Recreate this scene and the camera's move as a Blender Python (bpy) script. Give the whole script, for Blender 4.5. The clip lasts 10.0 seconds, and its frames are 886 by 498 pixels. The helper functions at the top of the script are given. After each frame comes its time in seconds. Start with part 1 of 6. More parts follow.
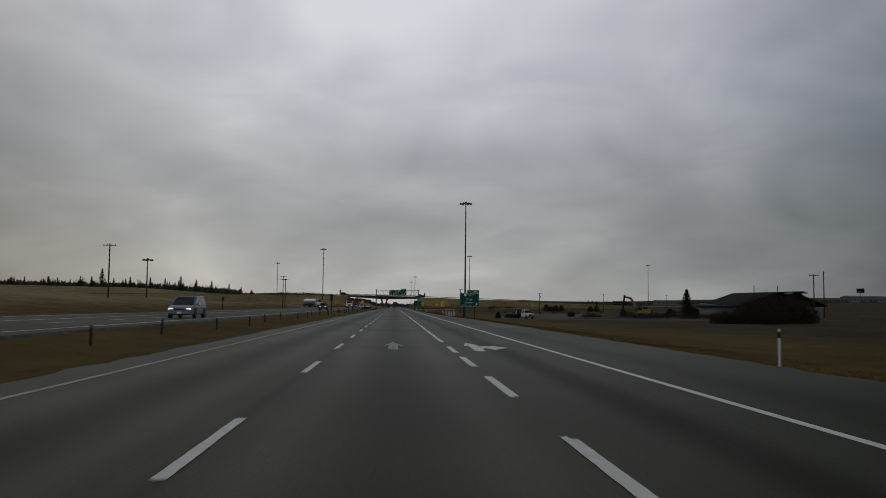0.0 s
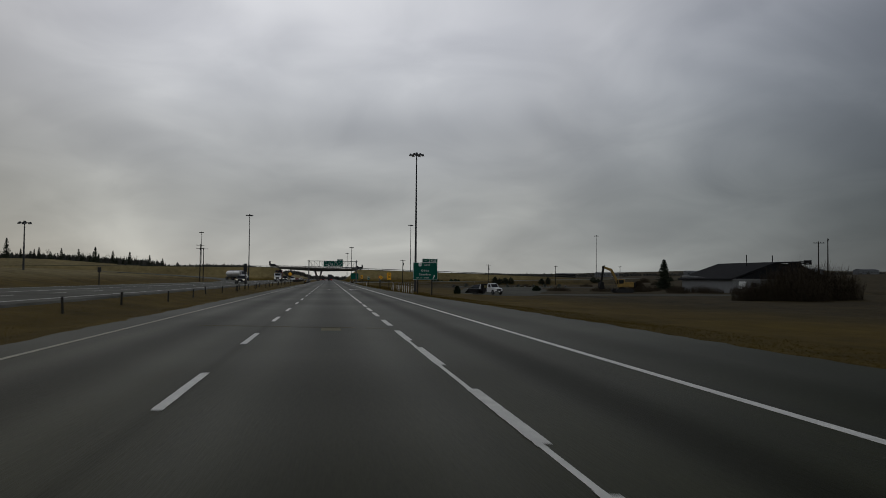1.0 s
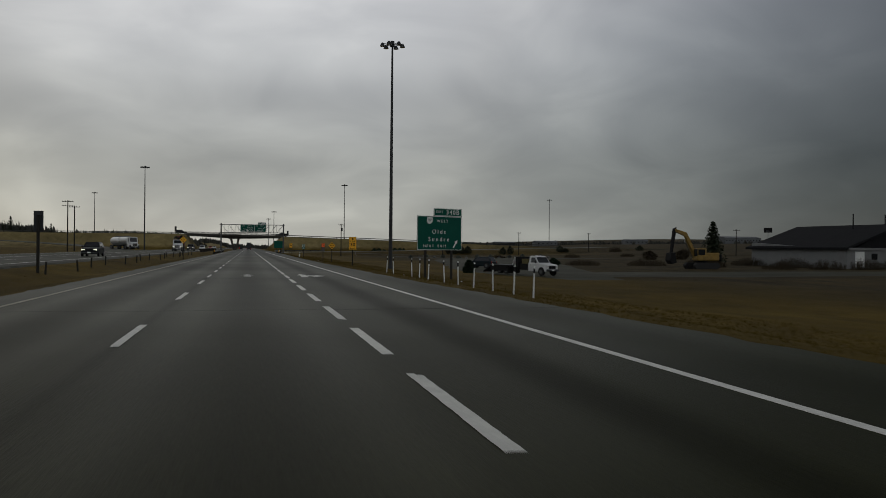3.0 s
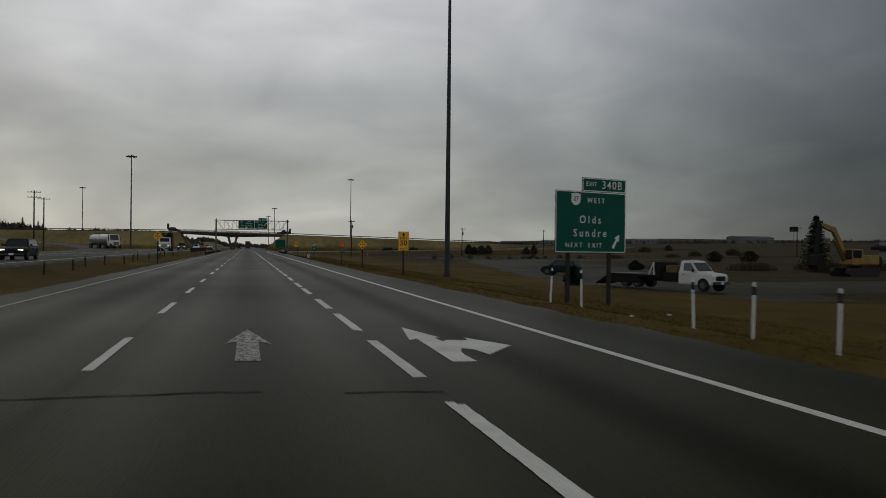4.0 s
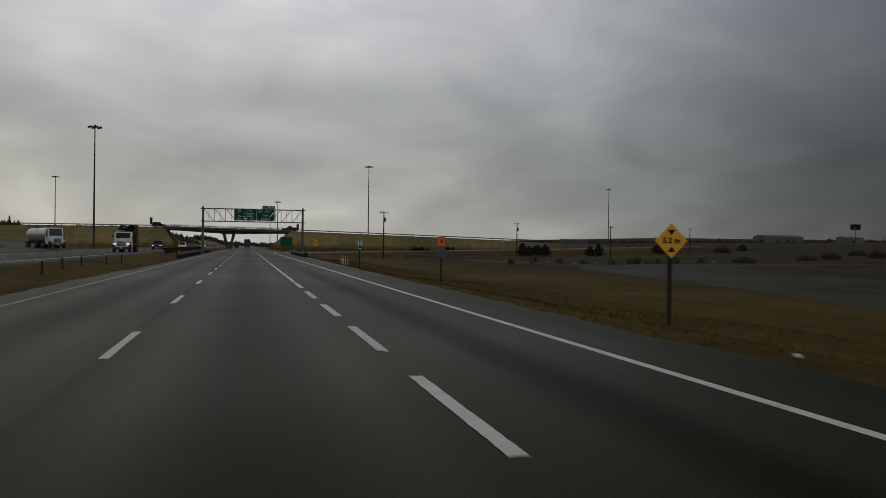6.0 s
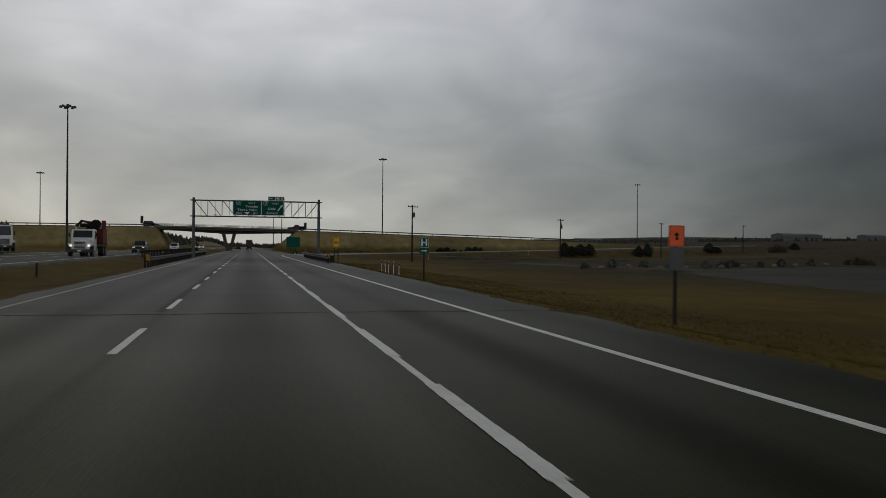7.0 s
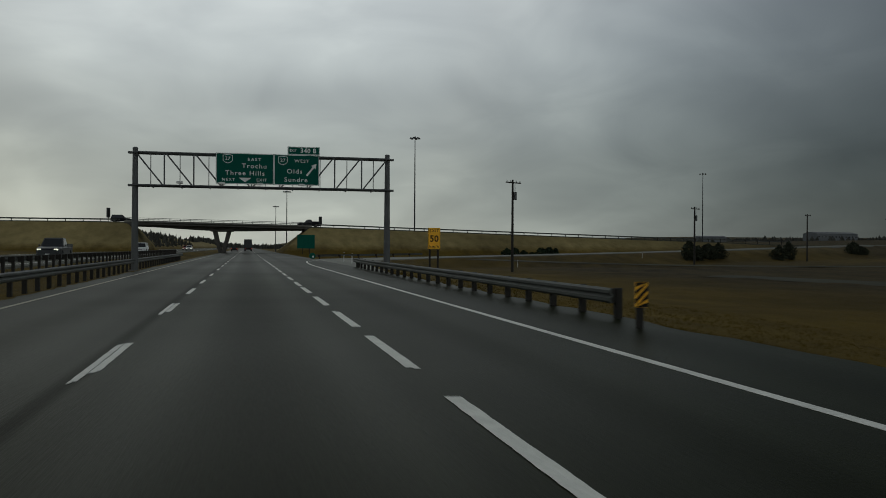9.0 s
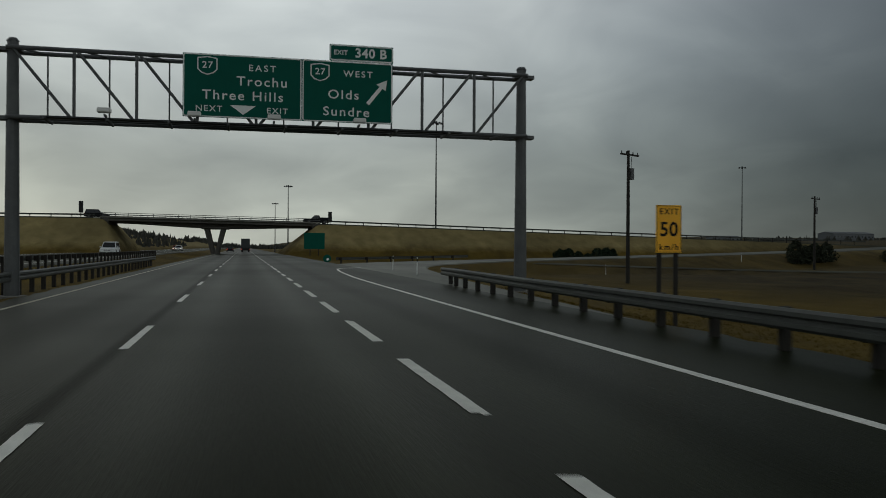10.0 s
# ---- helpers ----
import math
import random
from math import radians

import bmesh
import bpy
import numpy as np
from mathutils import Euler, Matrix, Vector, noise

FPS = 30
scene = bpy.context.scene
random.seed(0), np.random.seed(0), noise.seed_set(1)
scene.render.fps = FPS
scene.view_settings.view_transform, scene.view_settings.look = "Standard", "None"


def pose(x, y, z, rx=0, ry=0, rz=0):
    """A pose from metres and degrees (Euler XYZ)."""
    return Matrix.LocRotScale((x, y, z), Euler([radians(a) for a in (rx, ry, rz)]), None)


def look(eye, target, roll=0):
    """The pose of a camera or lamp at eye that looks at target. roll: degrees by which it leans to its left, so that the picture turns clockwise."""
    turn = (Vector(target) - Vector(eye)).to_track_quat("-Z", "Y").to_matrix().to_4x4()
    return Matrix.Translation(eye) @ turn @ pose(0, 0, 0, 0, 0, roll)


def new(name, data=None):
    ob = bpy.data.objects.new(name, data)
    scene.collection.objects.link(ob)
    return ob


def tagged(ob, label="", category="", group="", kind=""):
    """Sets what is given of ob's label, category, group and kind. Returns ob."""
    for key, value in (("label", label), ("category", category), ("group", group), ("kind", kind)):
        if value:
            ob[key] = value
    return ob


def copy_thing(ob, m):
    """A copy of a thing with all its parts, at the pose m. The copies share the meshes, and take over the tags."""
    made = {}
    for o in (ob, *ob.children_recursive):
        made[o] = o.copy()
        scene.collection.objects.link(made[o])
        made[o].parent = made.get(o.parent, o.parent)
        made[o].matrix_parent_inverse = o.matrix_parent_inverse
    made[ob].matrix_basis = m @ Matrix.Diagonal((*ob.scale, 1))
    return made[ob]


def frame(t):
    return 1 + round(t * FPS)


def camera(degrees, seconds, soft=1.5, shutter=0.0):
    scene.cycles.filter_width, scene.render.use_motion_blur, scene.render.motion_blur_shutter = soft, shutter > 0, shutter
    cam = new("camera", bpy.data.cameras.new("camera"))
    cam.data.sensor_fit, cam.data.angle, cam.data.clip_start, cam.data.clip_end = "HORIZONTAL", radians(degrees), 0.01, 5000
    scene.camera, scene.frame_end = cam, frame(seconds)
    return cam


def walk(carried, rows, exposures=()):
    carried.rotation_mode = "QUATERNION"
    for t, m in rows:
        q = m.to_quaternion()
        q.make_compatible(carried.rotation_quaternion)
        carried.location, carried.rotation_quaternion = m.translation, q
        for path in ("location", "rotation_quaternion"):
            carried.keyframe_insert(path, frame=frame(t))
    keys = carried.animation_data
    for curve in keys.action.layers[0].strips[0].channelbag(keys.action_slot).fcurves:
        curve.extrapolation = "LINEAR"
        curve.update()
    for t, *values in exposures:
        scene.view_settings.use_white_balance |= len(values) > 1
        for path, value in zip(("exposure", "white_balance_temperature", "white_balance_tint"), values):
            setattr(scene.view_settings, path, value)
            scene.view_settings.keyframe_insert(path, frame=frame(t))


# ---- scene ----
cam = camera(55.66, 10.0, soft=0.8, shutter=0.12)
# seconds, x, y, z, tilt, lean, turn
PATH = [
    (0.0, -0.019, -9.0, 1.382, 93.91, -0.61, -3.31),
    (0.5, -0.043, 9.5, 1.422, 93.09, -0.85, -5.38),
    (1.0, -0.028, 27.0, 1.436, 92.08, -0.53, -7.71),
    (1.5, -0.010, 44.2, 1.445, 91.20, -0.81, -10.30),
    (2.0, 0.056, 61.299, 1.432, 89.84, -0.38, -13.00),
    (3.5, -0.049, 108.210, 1.446, 90.05, -0.58, -13.08),
    (4.0, -0.067, 123.591, 1.460, 89.95, -0.62, -13.15),
    (4.5, -0.062, 138.625, 1.462, 89.88, -0.47, -13.20),
    (5.0, -0.012, 153.869, 1.453, 90.00, -0.63, -13.23),
    (5.5, -0.064, 168.565, 1.503, 89.88, -0.82, -13.25),
    (7.0, -0.080, 214.667, 1.466, 89.90, -0.46, -13.08),
    (7.5, -0.048, 229.837, 1.462, 89.94, -0.74, -13.07),
    (8.0, -0.074, 245.124, 1.481, 90.09, -0.71, -13.03),
    (8.5, -0.068, 260.271, 1.466, 89.95, -0.45, -13.13),
    (9.0, -0.104, 275.587, 1.447, 89.93, -0.33, -13.17),
    (9.5, -0.138, 290.879, 1.466, 89.91, -0.51, -13.19),
    (10.0, -0.198, 305.838, 1.465, 89.94, -0.34, -13.37),
]
walk(cam, [(t, pose(x, y, z, rx, ry, rz)) for t, x, y, z, rx, ry, rz in PATH], [(0.0, -0.30, 6500, 7.0), (2.0, -0.20, 6650, 4.5), (3.5, -0.20, 6800, 4.0), (5.5, -0.19, 6800, 5.0), (7.0, -0.19, 6700, 5.0), (7.6, -0.19, 6550, 1.0), (10.0, -0.19, 6600, -4.0)])

# ---------------------------------------------------------------- light: overcast sky and a weak, wide sun
world = bpy.data.worlds.new("sky")
scene.world = world
world.use_nodes = True


def nd(tree, kind, **values):
    n = tree.nodes.new(kind)
    for key, value in values.items():
        n.inputs[key.replace("_", " ")].default_value = value
    return n


def build_sky():
    tr = world.node_tree
    tr.nodes.clear()
    ln = tr.links.new
    out = tr.nodes.new("ShaderNodeOutputWorld")
    bg = nd(tr, "ShaderNodeBackground", Strength=1.06)
    sky = tr.nodes.new("ShaderNodeTexSky")
    sky.sky_type, sky.sun_disc = "NISHITA", False
    sky.sun_elevation, sky.sun_rotation = radians(28), radians(-25)
    weak = tr.nodes.new("ShaderNodeVectorMath")
    weak.operation = "SCALE"
    weak.inputs["Scale"].default_value = 0.06
    ln(sky.outputs[0], weak.inputs[0])
    co = tr.nodes.new("ShaderNodeTexCoord")
    sep = tr.nodes.new("ShaderNodeSeparateXYZ")
    ln(co.outputs["Generated"], sep.inputs[0])
    # flat cloud layer: direction over height
    up = tr.nodes.new("ShaderNodeMath")
    up.operation = "MAXIMUM"
    ln(sep.outputs["Z"], up.inputs[0])
    up.inputs[1].default_value = 0.0
    lift = tr.nodes.new("ShaderNodeMath")
    lift.operation = "ADD"
    lift.inputs[1].default_value = 0.34
    ln(up.outputs[0], lift.inputs[0])
    lay = tr.nodes.new("ShaderNodeVectorMath")
    lay.operation = "DIVIDE"
    ln(co.outputs["Generated"], lay.inputs[0])
    ln(lift.outputs[0], lay.inputs[1])
    big = nd(tr, "ShaderNodeTexNoise", Scale=1.15, Detail=3.0, Roughness=0.45, Distortion=0.5)
    small = nd(tr, "ShaderNodeTexNoise", Scale=3.2, Detail=4.0, Roughness=0.5, Distortion=0.6)
    ln(lay.outputs[0], big.inputs["Vector"])
    ln(lay.outputs[0], small.inputs["Vector"])
    mix = tr.nodes.new("ShaderNodeMix")
    mix.data_type = "FLOAT"
    mix.inputs["Factor"].default_value = 0.26
    ln(big.outputs[0], mix.inputs["A"])
    ln(small.outputs[0], mix.inputs["B"])
    ramp = tr.nodes.new("ShaderNodeValToRGB")
    ramp.color_ramp.elements[0].position = 0.32
    ramp.color_ramp.elements[0].color = (0.315, 0.32, 0.36, 1)
    ramp.color_ramp.elements[1].position = 0.66
    ramp.color_ramp.elements[1].color = (0.70, 0.695, 0.73, 1)
    e = ramp.color_ramp.elements.new(0.5)
    e.color = (0.48, 0.482, 0.522, 1)
    ln(mix.outputs["Result"], ramp.inputs[0])
    # heavy rain cloud low to the right of the road; thinner cloud behind
    sun = tr.nodes.new("ShaderNodeVectorMath")
    sun.operation = "DOT_PRODUCT"
    ln(co.outputs["Generated"], sun.inputs[0])
    sun.inputs[1].default_value = Vector((0.84, 0.54, -0.10)).normalized()
    thick = tr.nodes.new("ShaderNodeMapRange")
    thick.interpolation_type = "SMOOTHSTEP"
    thick.inputs["From Min"].default_value = 0.61
    thick.inputs["From Max"].default_value = 1.0
    thick.inputs["To Min"].default_value = 1.15
    thick.inputs["To Max"].default_value = 0.13
    ln(sun.outputs["Value"], thick.inputs["Value"])
    rear = tr.nodes.new("ShaderNodeMapRange")
    rear.inputs["From Min"].default_value = 0.1
    rear.inputs["From Max"].default_value = -0.6
    rear.inputs["To Min"].default_value = 1.0
    rear.inputs["To Max"].default_value = 0.95
    ln(sep.outputs["Y"], rear.inputs["Value"])
    # overhead, out of view, the sky is dimmed to darken the ground
    deck = tr.nodes.new("ShaderNodeMapRange")
    deck.interpolation_type = "SMOOTHSTEP"
    deck.inputs["From Min"].default_value = 0.34
    deck.inputs["From Max"].default_value = 0.75
    deck.inputs["To Min"].default_value = 1.0
    deck.inputs["To Max"].default_value = 0.30
    ln(sep.outputs["Z"], deck.inputs["Value"])
    west = tr.nodes.new("ShaderNodeVectorMath")
    west.operation = "DOT_PRODUCT"
    ln(co.outputs["Generated"], west.inputs[0])
    west.inputs[1].default_value = Vector((-0.64, 0.76, -0.02)).normalized()
    shade = tr.nodes.new("ShaderNodeMapRange")
    shade.interpolation_type = "SMOOTHSTEP"
    shade.inputs["From Min"].default_value = 0.83
    shade.inputs["From Max"].default_value = 1.0
    shade.inputs["To Min"].default_value = 1.0
    shade.inputs["To Max"].default_value = 0.36
    ln(west.outputs["Value"], shade.inputs["Value"])
    # bright gap at the horizon, grey bank of cloud over it
    low = tr.nodes.new("ShaderNodeValToRGB")
    low.color_ramp.interpolation = "EASE"
    els = low.color_ramp.elements
    els[0].position, els[0].color = 0.0, (0.42, 0.42, 0.42, 1)
    els[1].position, els[1].color = 0.32, (0.52, 0.52, 0.52, 1)
    for at, v in ((0.028, 0.44), (0.095, 0.375), (0.15, 0.46), (0.22, 0.56)):
        els.new(at).color = (v, v, v, 1)
    ln(sep.outputs["Z"], low.inputs[0])
    haze = tr.nodes.new("ShaderNodeMath")
    haze.operation = "MULTIPLY"
    twice = tr.nodes.new("ShaderNodeMath")
    twice.operation = "MULTIPLY"
    twice.inputs[1].default_value = 2.0
    ln(low.outputs[0], twice.inputs[0])
    ln(twice.outputs[0], haze.inputs[0])
    ln(shade.outputs[0], haze.inputs[1])
    pair = tr.nodes.new("ShaderNodeMath")
    pair.operation = "MULTIPLY"
    ln(thick.outputs[0], pair.inputs[0])
    ln(haze.outputs[0], pair.inputs[1])
    side = tr.nodes.new("ShaderNodeMath")
    side.operation = "MULTIPLY"
    ln(pair.outputs[0], side.inputs[0])
    ln(rear.outputs[0], side.inputs[1])
    both = tr.nodes.new("ShaderNodeMath")
    both.operation = "MULTIPLY"
    ln(side.outputs[0], both.inputs[0])
    ln(deck.outputs[0], both.inputs[1])
    tone = tr.nodes.new("ShaderNodeVectorMath")
    tone.operation = "SCALE"
    ln(ramp.outputs[0], tone.inputs[0])
    ln(both.outputs[0], tone.inputs["Scale"])
    add = tr.nodes.new("ShaderNodeMix")
    add.data_type = "RGBA"
    add.inputs["Factor"].default_value = 0.93
    ln(weak.outputs[0], add.inputs["A"])
    # thin warm light under the cloud, bluer cloud above
    warm = tr.nodes.new("ShaderNodeValToRGB")
    els = warm.color_ramp.elements
    els[0].position, els[0].color = 0.0, (0.96, 0.965, 0.89, 1)
    els[1].position, els[1].color = 0.5, (0.95, 0.955, 1.0, 1)
    els.new(0.12).color = (0.96, 0.965, 0.93, 1)
    els.new(0.28).color = (0.96, 0.96, 0.985, 1)
    ln(sep.outputs["Z"], warm.inputs[0])
    hue = tr.nodes.new("ShaderNodeVectorMath")
    hue.operation = "MULTIPLY"
    ln(tone.outputs[0], hue.inputs[0])
    ln(warm.outputs[0], hue.inputs[1])
    rain = tr.nodes.new("ShaderNodeMix")
    rain.data_type = "RGBA"
    rain.inputs["A"].default_value = (0.90, 0.99, 1.10, 1)
    rain.inputs["B"].default_value = (1.0, 1.0, 1.0, 1)
    ln(thick.outputs[0], rain.inputs["Factor"])
    cold = tr.nodes.new("ShaderNodeVectorMath")
    cold.operation = "MULTIPLY"
    ln(hue.outputs[0], cold.inputs[0])
    ln(rain.outputs["Result"], cold.inputs[1])
    ln(cold.outputs[0], add.inputs["B"])
    ln(add.outputs["Result"], bg.inputs[0])
    ln(bg.outputs[0], out.inputs[0])


build_sky()
sun_data = bpy.data.lights.new("sun", "SUN")
sun_data.energy, sun_data.angle, sun_data.color = 0.05, radians(25), (1.0, 0.96, 0.9)
sun = new("sun", sun_data)
sun.matrix_basis = look((0, 0, 100), (40, -78, 55))


# ---------------------------------------------------------------- materials
def material(name, color, rough=0.8, metal=0.0, vary=0.25, scale=4.0, fine=60.0, bump=0.3, stretch=(1, 1, 1), tint=None, spec=0.5, per_piece=0.0, emit=None, space="Object"):
    """Base colour with variation at two scales, and fine relief."""
    m = bpy.data.materials.new(name)
    m.use_nodes = True
    tr = m.node_tree
    ln = tr.links.new
    b = tr.nodes["Principled BSDF"]
    b.inputs["Roughness"].default_value, b.inputs["Metallic"].default_value = rough, metal
    b.inputs["Specular IOR Level"].default_value = spec
    if emit:
        b.inputs["Emission Color"].default_value = (*emit[:3], 1)
        b.inputs["Emission Strength"].default_value = emit[3]
    co = tr.nodes.new("ShaderNodeTexCoord")
    mp = tr.nodes.new("ShaderNodeMapping")
    mp.inputs["Scale"].default_value = stretch
    ln(co.outputs[space], mp.inputs[0])
    n1 = nd(tr, "ShaderNodeTexNoise", Scale=scale, Detail=5.0, Roughness=0.6)
    n2 = nd(tr, "ShaderNodeTexNoise", Scale=fine, Detail=3.0, Roughness=0.6)
    ln(mp.outputs[0], n1.inputs["Vector"])
    ln(mp.outputs[0], n2.inputs["Vector"])
    r = tr.nodes.new("ShaderNodeValToRGB")
    dark = [c * (1 - vary) for c in color]
    light = [min(1, c * (1 + vary)) for c in (tint or color)]
    r.color_ramp.elements[0].position, r.color_ramp.elements[0].color = 0.3, (*dark, 1)
    r.color_ramp.elements[1].position, r.color_ramp.elements[1].color = 0.7, (*light, 1)
    mx = tr.nodes.new("ShaderNodeMix")
    mx.data_type = "FLOAT"
    mx.inputs["Factor"].default_value = 0.4
    ln(n1.outputs[0], mx.inputs["A"])
    ln(n2.outputs[0], mx.inputs["B"])
    last = mx.outputs["Result"]
    if per_piece:
        info = tr.nodes.new("ShaderNodeObjectInfo")
        off = tr.nodes.new("ShaderNodeMath")
        off.operation = "MULTIPLY_ADD"
        off.inputs[1].default_value = per_piece
        ln(info.outputs["Random"], off.inputs[0])
        ln(last, off.inputs[2])
        last = off.outputs[0]
    ln(last, r.inputs[0])
    ln(r.outputs[0], b.inputs["Base Color"])
    if bump:
        bp = nd(tr, "ShaderNodeBump", Strength=bump, Distance=0.02)
        ln(n2.outputs[0], bp.inputs["Height"])
        ln(bp.outputs[0], b.inputs["Normal"])
    return m


def glass_material(name, color, rough=0.05):
    m = bpy.data.materials.new(name)
    m.use_nodes = True
    b = m.node_tree.nodes["Principled BSDF"]
    b.inputs["Base Color"].default_value = (*color, 1)
    b.inputs["Roughness"].default_value = rough
    b.inputs["Specular IOR Level"].default_value = 0.45
    return m


def asphalt_material(name, tone, tint=(1.0, 0.99, 0.40), tracks=(), wear=(0.48, 0.37)):
    """Aggregate grain, long lanes of wear and polish in the wheel tracks, dark seams."""
    m = material(name, tuple(tone * c for c in tint), rough=0.46, vary=0.38, scale=0.9, fine=38.0, bump=0.35, stretch=(1, 0.05, 1), spec=0.26)
    tr = m.node_tree
    ln = tr.links.new
    b = tr.nodes["Principled BSDF"]
    b.inputs["Specular Tint"].default_value = (0.95, 1.0, 0.36, 1)
    src = b.inputs["Base Color"].links[0].from_socket
    co = tr.nodes.new("ShaderNodeTexCoord")
    grain = nd(tr, "ShaderNodeTexNoise", Scale=22.0, Detail=4.0, Roughness=0.75)
    ln(co.outputs["Object"], grain.inputs["Vector"])
    patch = nd(tr, "ShaderNodeTexNoise", Scale=0.055, Detail=3.0, Roughness=0.6)
    ln(co.outputs["Object"], patch.inputs["Vector"])
    gr = tr.nodes.new("ShaderNodeMapRange")
    gr.inputs["To Min"].default_value, gr.inputs["To Max"].default_value = 0.62, 1.38
    ln(grain.outputs[0], gr.inputs["Value"])
    pr = tr.nodes.new("ShaderNodeMapRange")
    pr.inputs["From Min"].default_value, pr.inputs["From Max"].default_value = 0.3, 0.7
    pr.inputs["To Min"].default_value, pr.inputs["To Max"].default_value = 0.76, 1.24
    ln(patch.outputs[0], pr.inputs["Value"])
    k = tr.nodes.new("ShaderNodeMath")
    k.operation = "MULTIPLY"
    ln(gr.outputs[0], k.inputs[0])
    ln(pr.outputs[0], k.inputs[1])
    last = k.outputs[0]
    if tracks:
        sep = tr.nodes.new("ShaderNodeSeparateXYZ")
        ln(co.outputs["Object"], sep.inputs[0])
        for x0, width, gain in tracks:
            d = tr.nodes.new("ShaderNodeMath")
            d.operation = "SUBTRACT"
            d.inputs[1].default_value = x0
            ln(sep.outputs["X"], d.inputs[0])
            a = tr.nodes.new("ShaderNodeMath")
            a.operation = "ABSOLUTE"
            ln(d.outputs[0], a.inputs[0])
            f = tr.nodes.new("ShaderNodeMapRange")
            f.interpolation_type = "SMOOTHERSTEP"
            f.inputs["From Min"].default_value, f.inputs["From Max"].default_value = 0.0, width
            f.inputs["To Min"].default_value, f.inputs["To Max"].default_value = gain, 1.0
            ln(a.outputs[0], f.inputs["Value"])
            k2 = tr.nodes.new("ShaderNodeMath")
            k2.operation = "MULTIPLY"
            ln(last, k2.inputs[0])
            ln(f.outputs[0], k2.inputs[1])
            last = k2.outputs[0]
    gloss = tr.nodes.new("ShaderNodeMath")
    gloss.operation = "MULTIPLY"
    gloss.inputs[1].default_value = 0.02
    ln(last, gloss.inputs[0])
    ln(gloss.outputs[0], b.inputs["Specular IOR Level"])
    worn = tr.nodes.new("ShaderNodeMapRange")
    worn.inputs["From Min"].default_value, worn.inputs["From Max"].default_value = 0.4, 1.6
    worn.inputs["To Min"].default_value, worn.inputs["To Max"].default_value = wear[0], wear[1]
    ln(last, worn.inputs["Value"])
    ln(worn.outputs[0], b.inputs["Roughness"])
    v = tr.nodes.new("ShaderNodeVectorMath")
    v.operation = "SCALE"
    ln(src, v.inputs[0])
    ln(last, v.inputs["Scale"])
    ln(v.outputs[0], b.inputs["Base Color"])
    return m


def grass_material(name):
    """Dead autumn grass: straw, olive and bare-earth patches, mown streaks along the road."""
    m = bpy.data.materials.new(name)
    m.use_nodes = True
    tr = m.node_tree
    ln = tr.links.new
    b = tr.nodes["Principled BSDF"]
    b.inputs["Roughness"].default_value = 0.95
    b.inputs["Specular IOR Level"].default_value = 0.1
    co = tr.nodes.new("ShaderNodeTexCoord")
    mp = tr.nodes.new("ShaderNodeMapping")
    mp.inputs["Scale"].default_value = (0.8, 0.4, 0.8)
    ln(co.outputs["Object"], mp.inputs[0])
    big = nd(tr, "ShaderNodeTexNoise", Scale=0.045, Detail=4.0, Roughness=0.6)
    mid = nd(tr, "ShaderNodeTexNoise", Scale=0.55, Detail=5.0, Roughness=0.65)
    fine = nd(tr, "ShaderNodeTexNoise", Scale=14.0, Detail=4.0, Roughness=0.7)
    ln(co.outputs["Object"], big.inputs["Vector"])
    ln(mp.outputs[0], mid.inputs["Vector"])
    ln(co.outputs["Object"], fine.inputs["Vector"])
    def tone(dark, middle, light):
        ramp = tr.nodes.new("ShaderNodeValToRGB")
        els = ramp.color_ramp.elements
        els[0].position, els[0].color = 0.30, (*dark, 1)
        els[1].position, els[1].color = 0.72, (*light, 1)
        els.new(0.5).color = (*middle, 1)
        ln(mid.outputs[0], ramp.inputs[0])
        return ramp.outputs[0]

    def step(value, lo, hi, ragged):
        """0 below lo and 1 above hi, with a ragged border."""
        a = tr.nodes.new("ShaderNodeMath")
        a.operation = "MULTIPLY_ADD"
        a.inputs[1].default_value = ragged
        ln(mid.outputs[0], a.inputs[0])
        ln(value, a.inputs[2])
        r = tr.nodes.new("ShaderNodeMapRange")
        r.inputs["From Min"].default_value, r.inputs["From Max"].default_value = lo + ragged / 2, hi + ragged / 2
        ln(a.outputs[0], r.inputs["Value"])
        return r.outputs[0]

    def blend(fac, one, two):
        x = tr.nodes.new("ShaderNodeMix")
        x.data_type = "RGBA"
        ln(fac, x.inputs["Factor"])
        ln(one, x.inputs["A"])
        ln(two, x.inputs["B"])
        return x.outputs["Result"]

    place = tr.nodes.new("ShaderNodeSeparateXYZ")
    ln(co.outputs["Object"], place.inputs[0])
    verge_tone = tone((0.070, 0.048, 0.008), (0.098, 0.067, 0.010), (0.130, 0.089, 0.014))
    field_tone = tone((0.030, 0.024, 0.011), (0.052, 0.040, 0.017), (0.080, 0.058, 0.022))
    hazed_slope_tone = tone((0.165, 0.132, 0.055), (0.215, 0.172, 0.074), (0.265, 0.212, 0.092))
    # banks of the overpass and the far carriageway: straw grass, distance haze put into its paler tone; then the rough
    # field beyond the ditch
    verge_and_bank = blend(step(place.outputs["Z"], 0.6, 2.2, 1.2), verge_tone, hazed_slope_tone)
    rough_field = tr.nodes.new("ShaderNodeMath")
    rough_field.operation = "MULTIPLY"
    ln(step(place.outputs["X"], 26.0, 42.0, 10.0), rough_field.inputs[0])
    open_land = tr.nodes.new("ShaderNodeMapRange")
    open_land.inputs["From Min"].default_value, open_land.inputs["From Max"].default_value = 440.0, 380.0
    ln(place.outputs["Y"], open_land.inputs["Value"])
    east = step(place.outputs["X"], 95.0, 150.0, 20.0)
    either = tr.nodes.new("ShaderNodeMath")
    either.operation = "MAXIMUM"
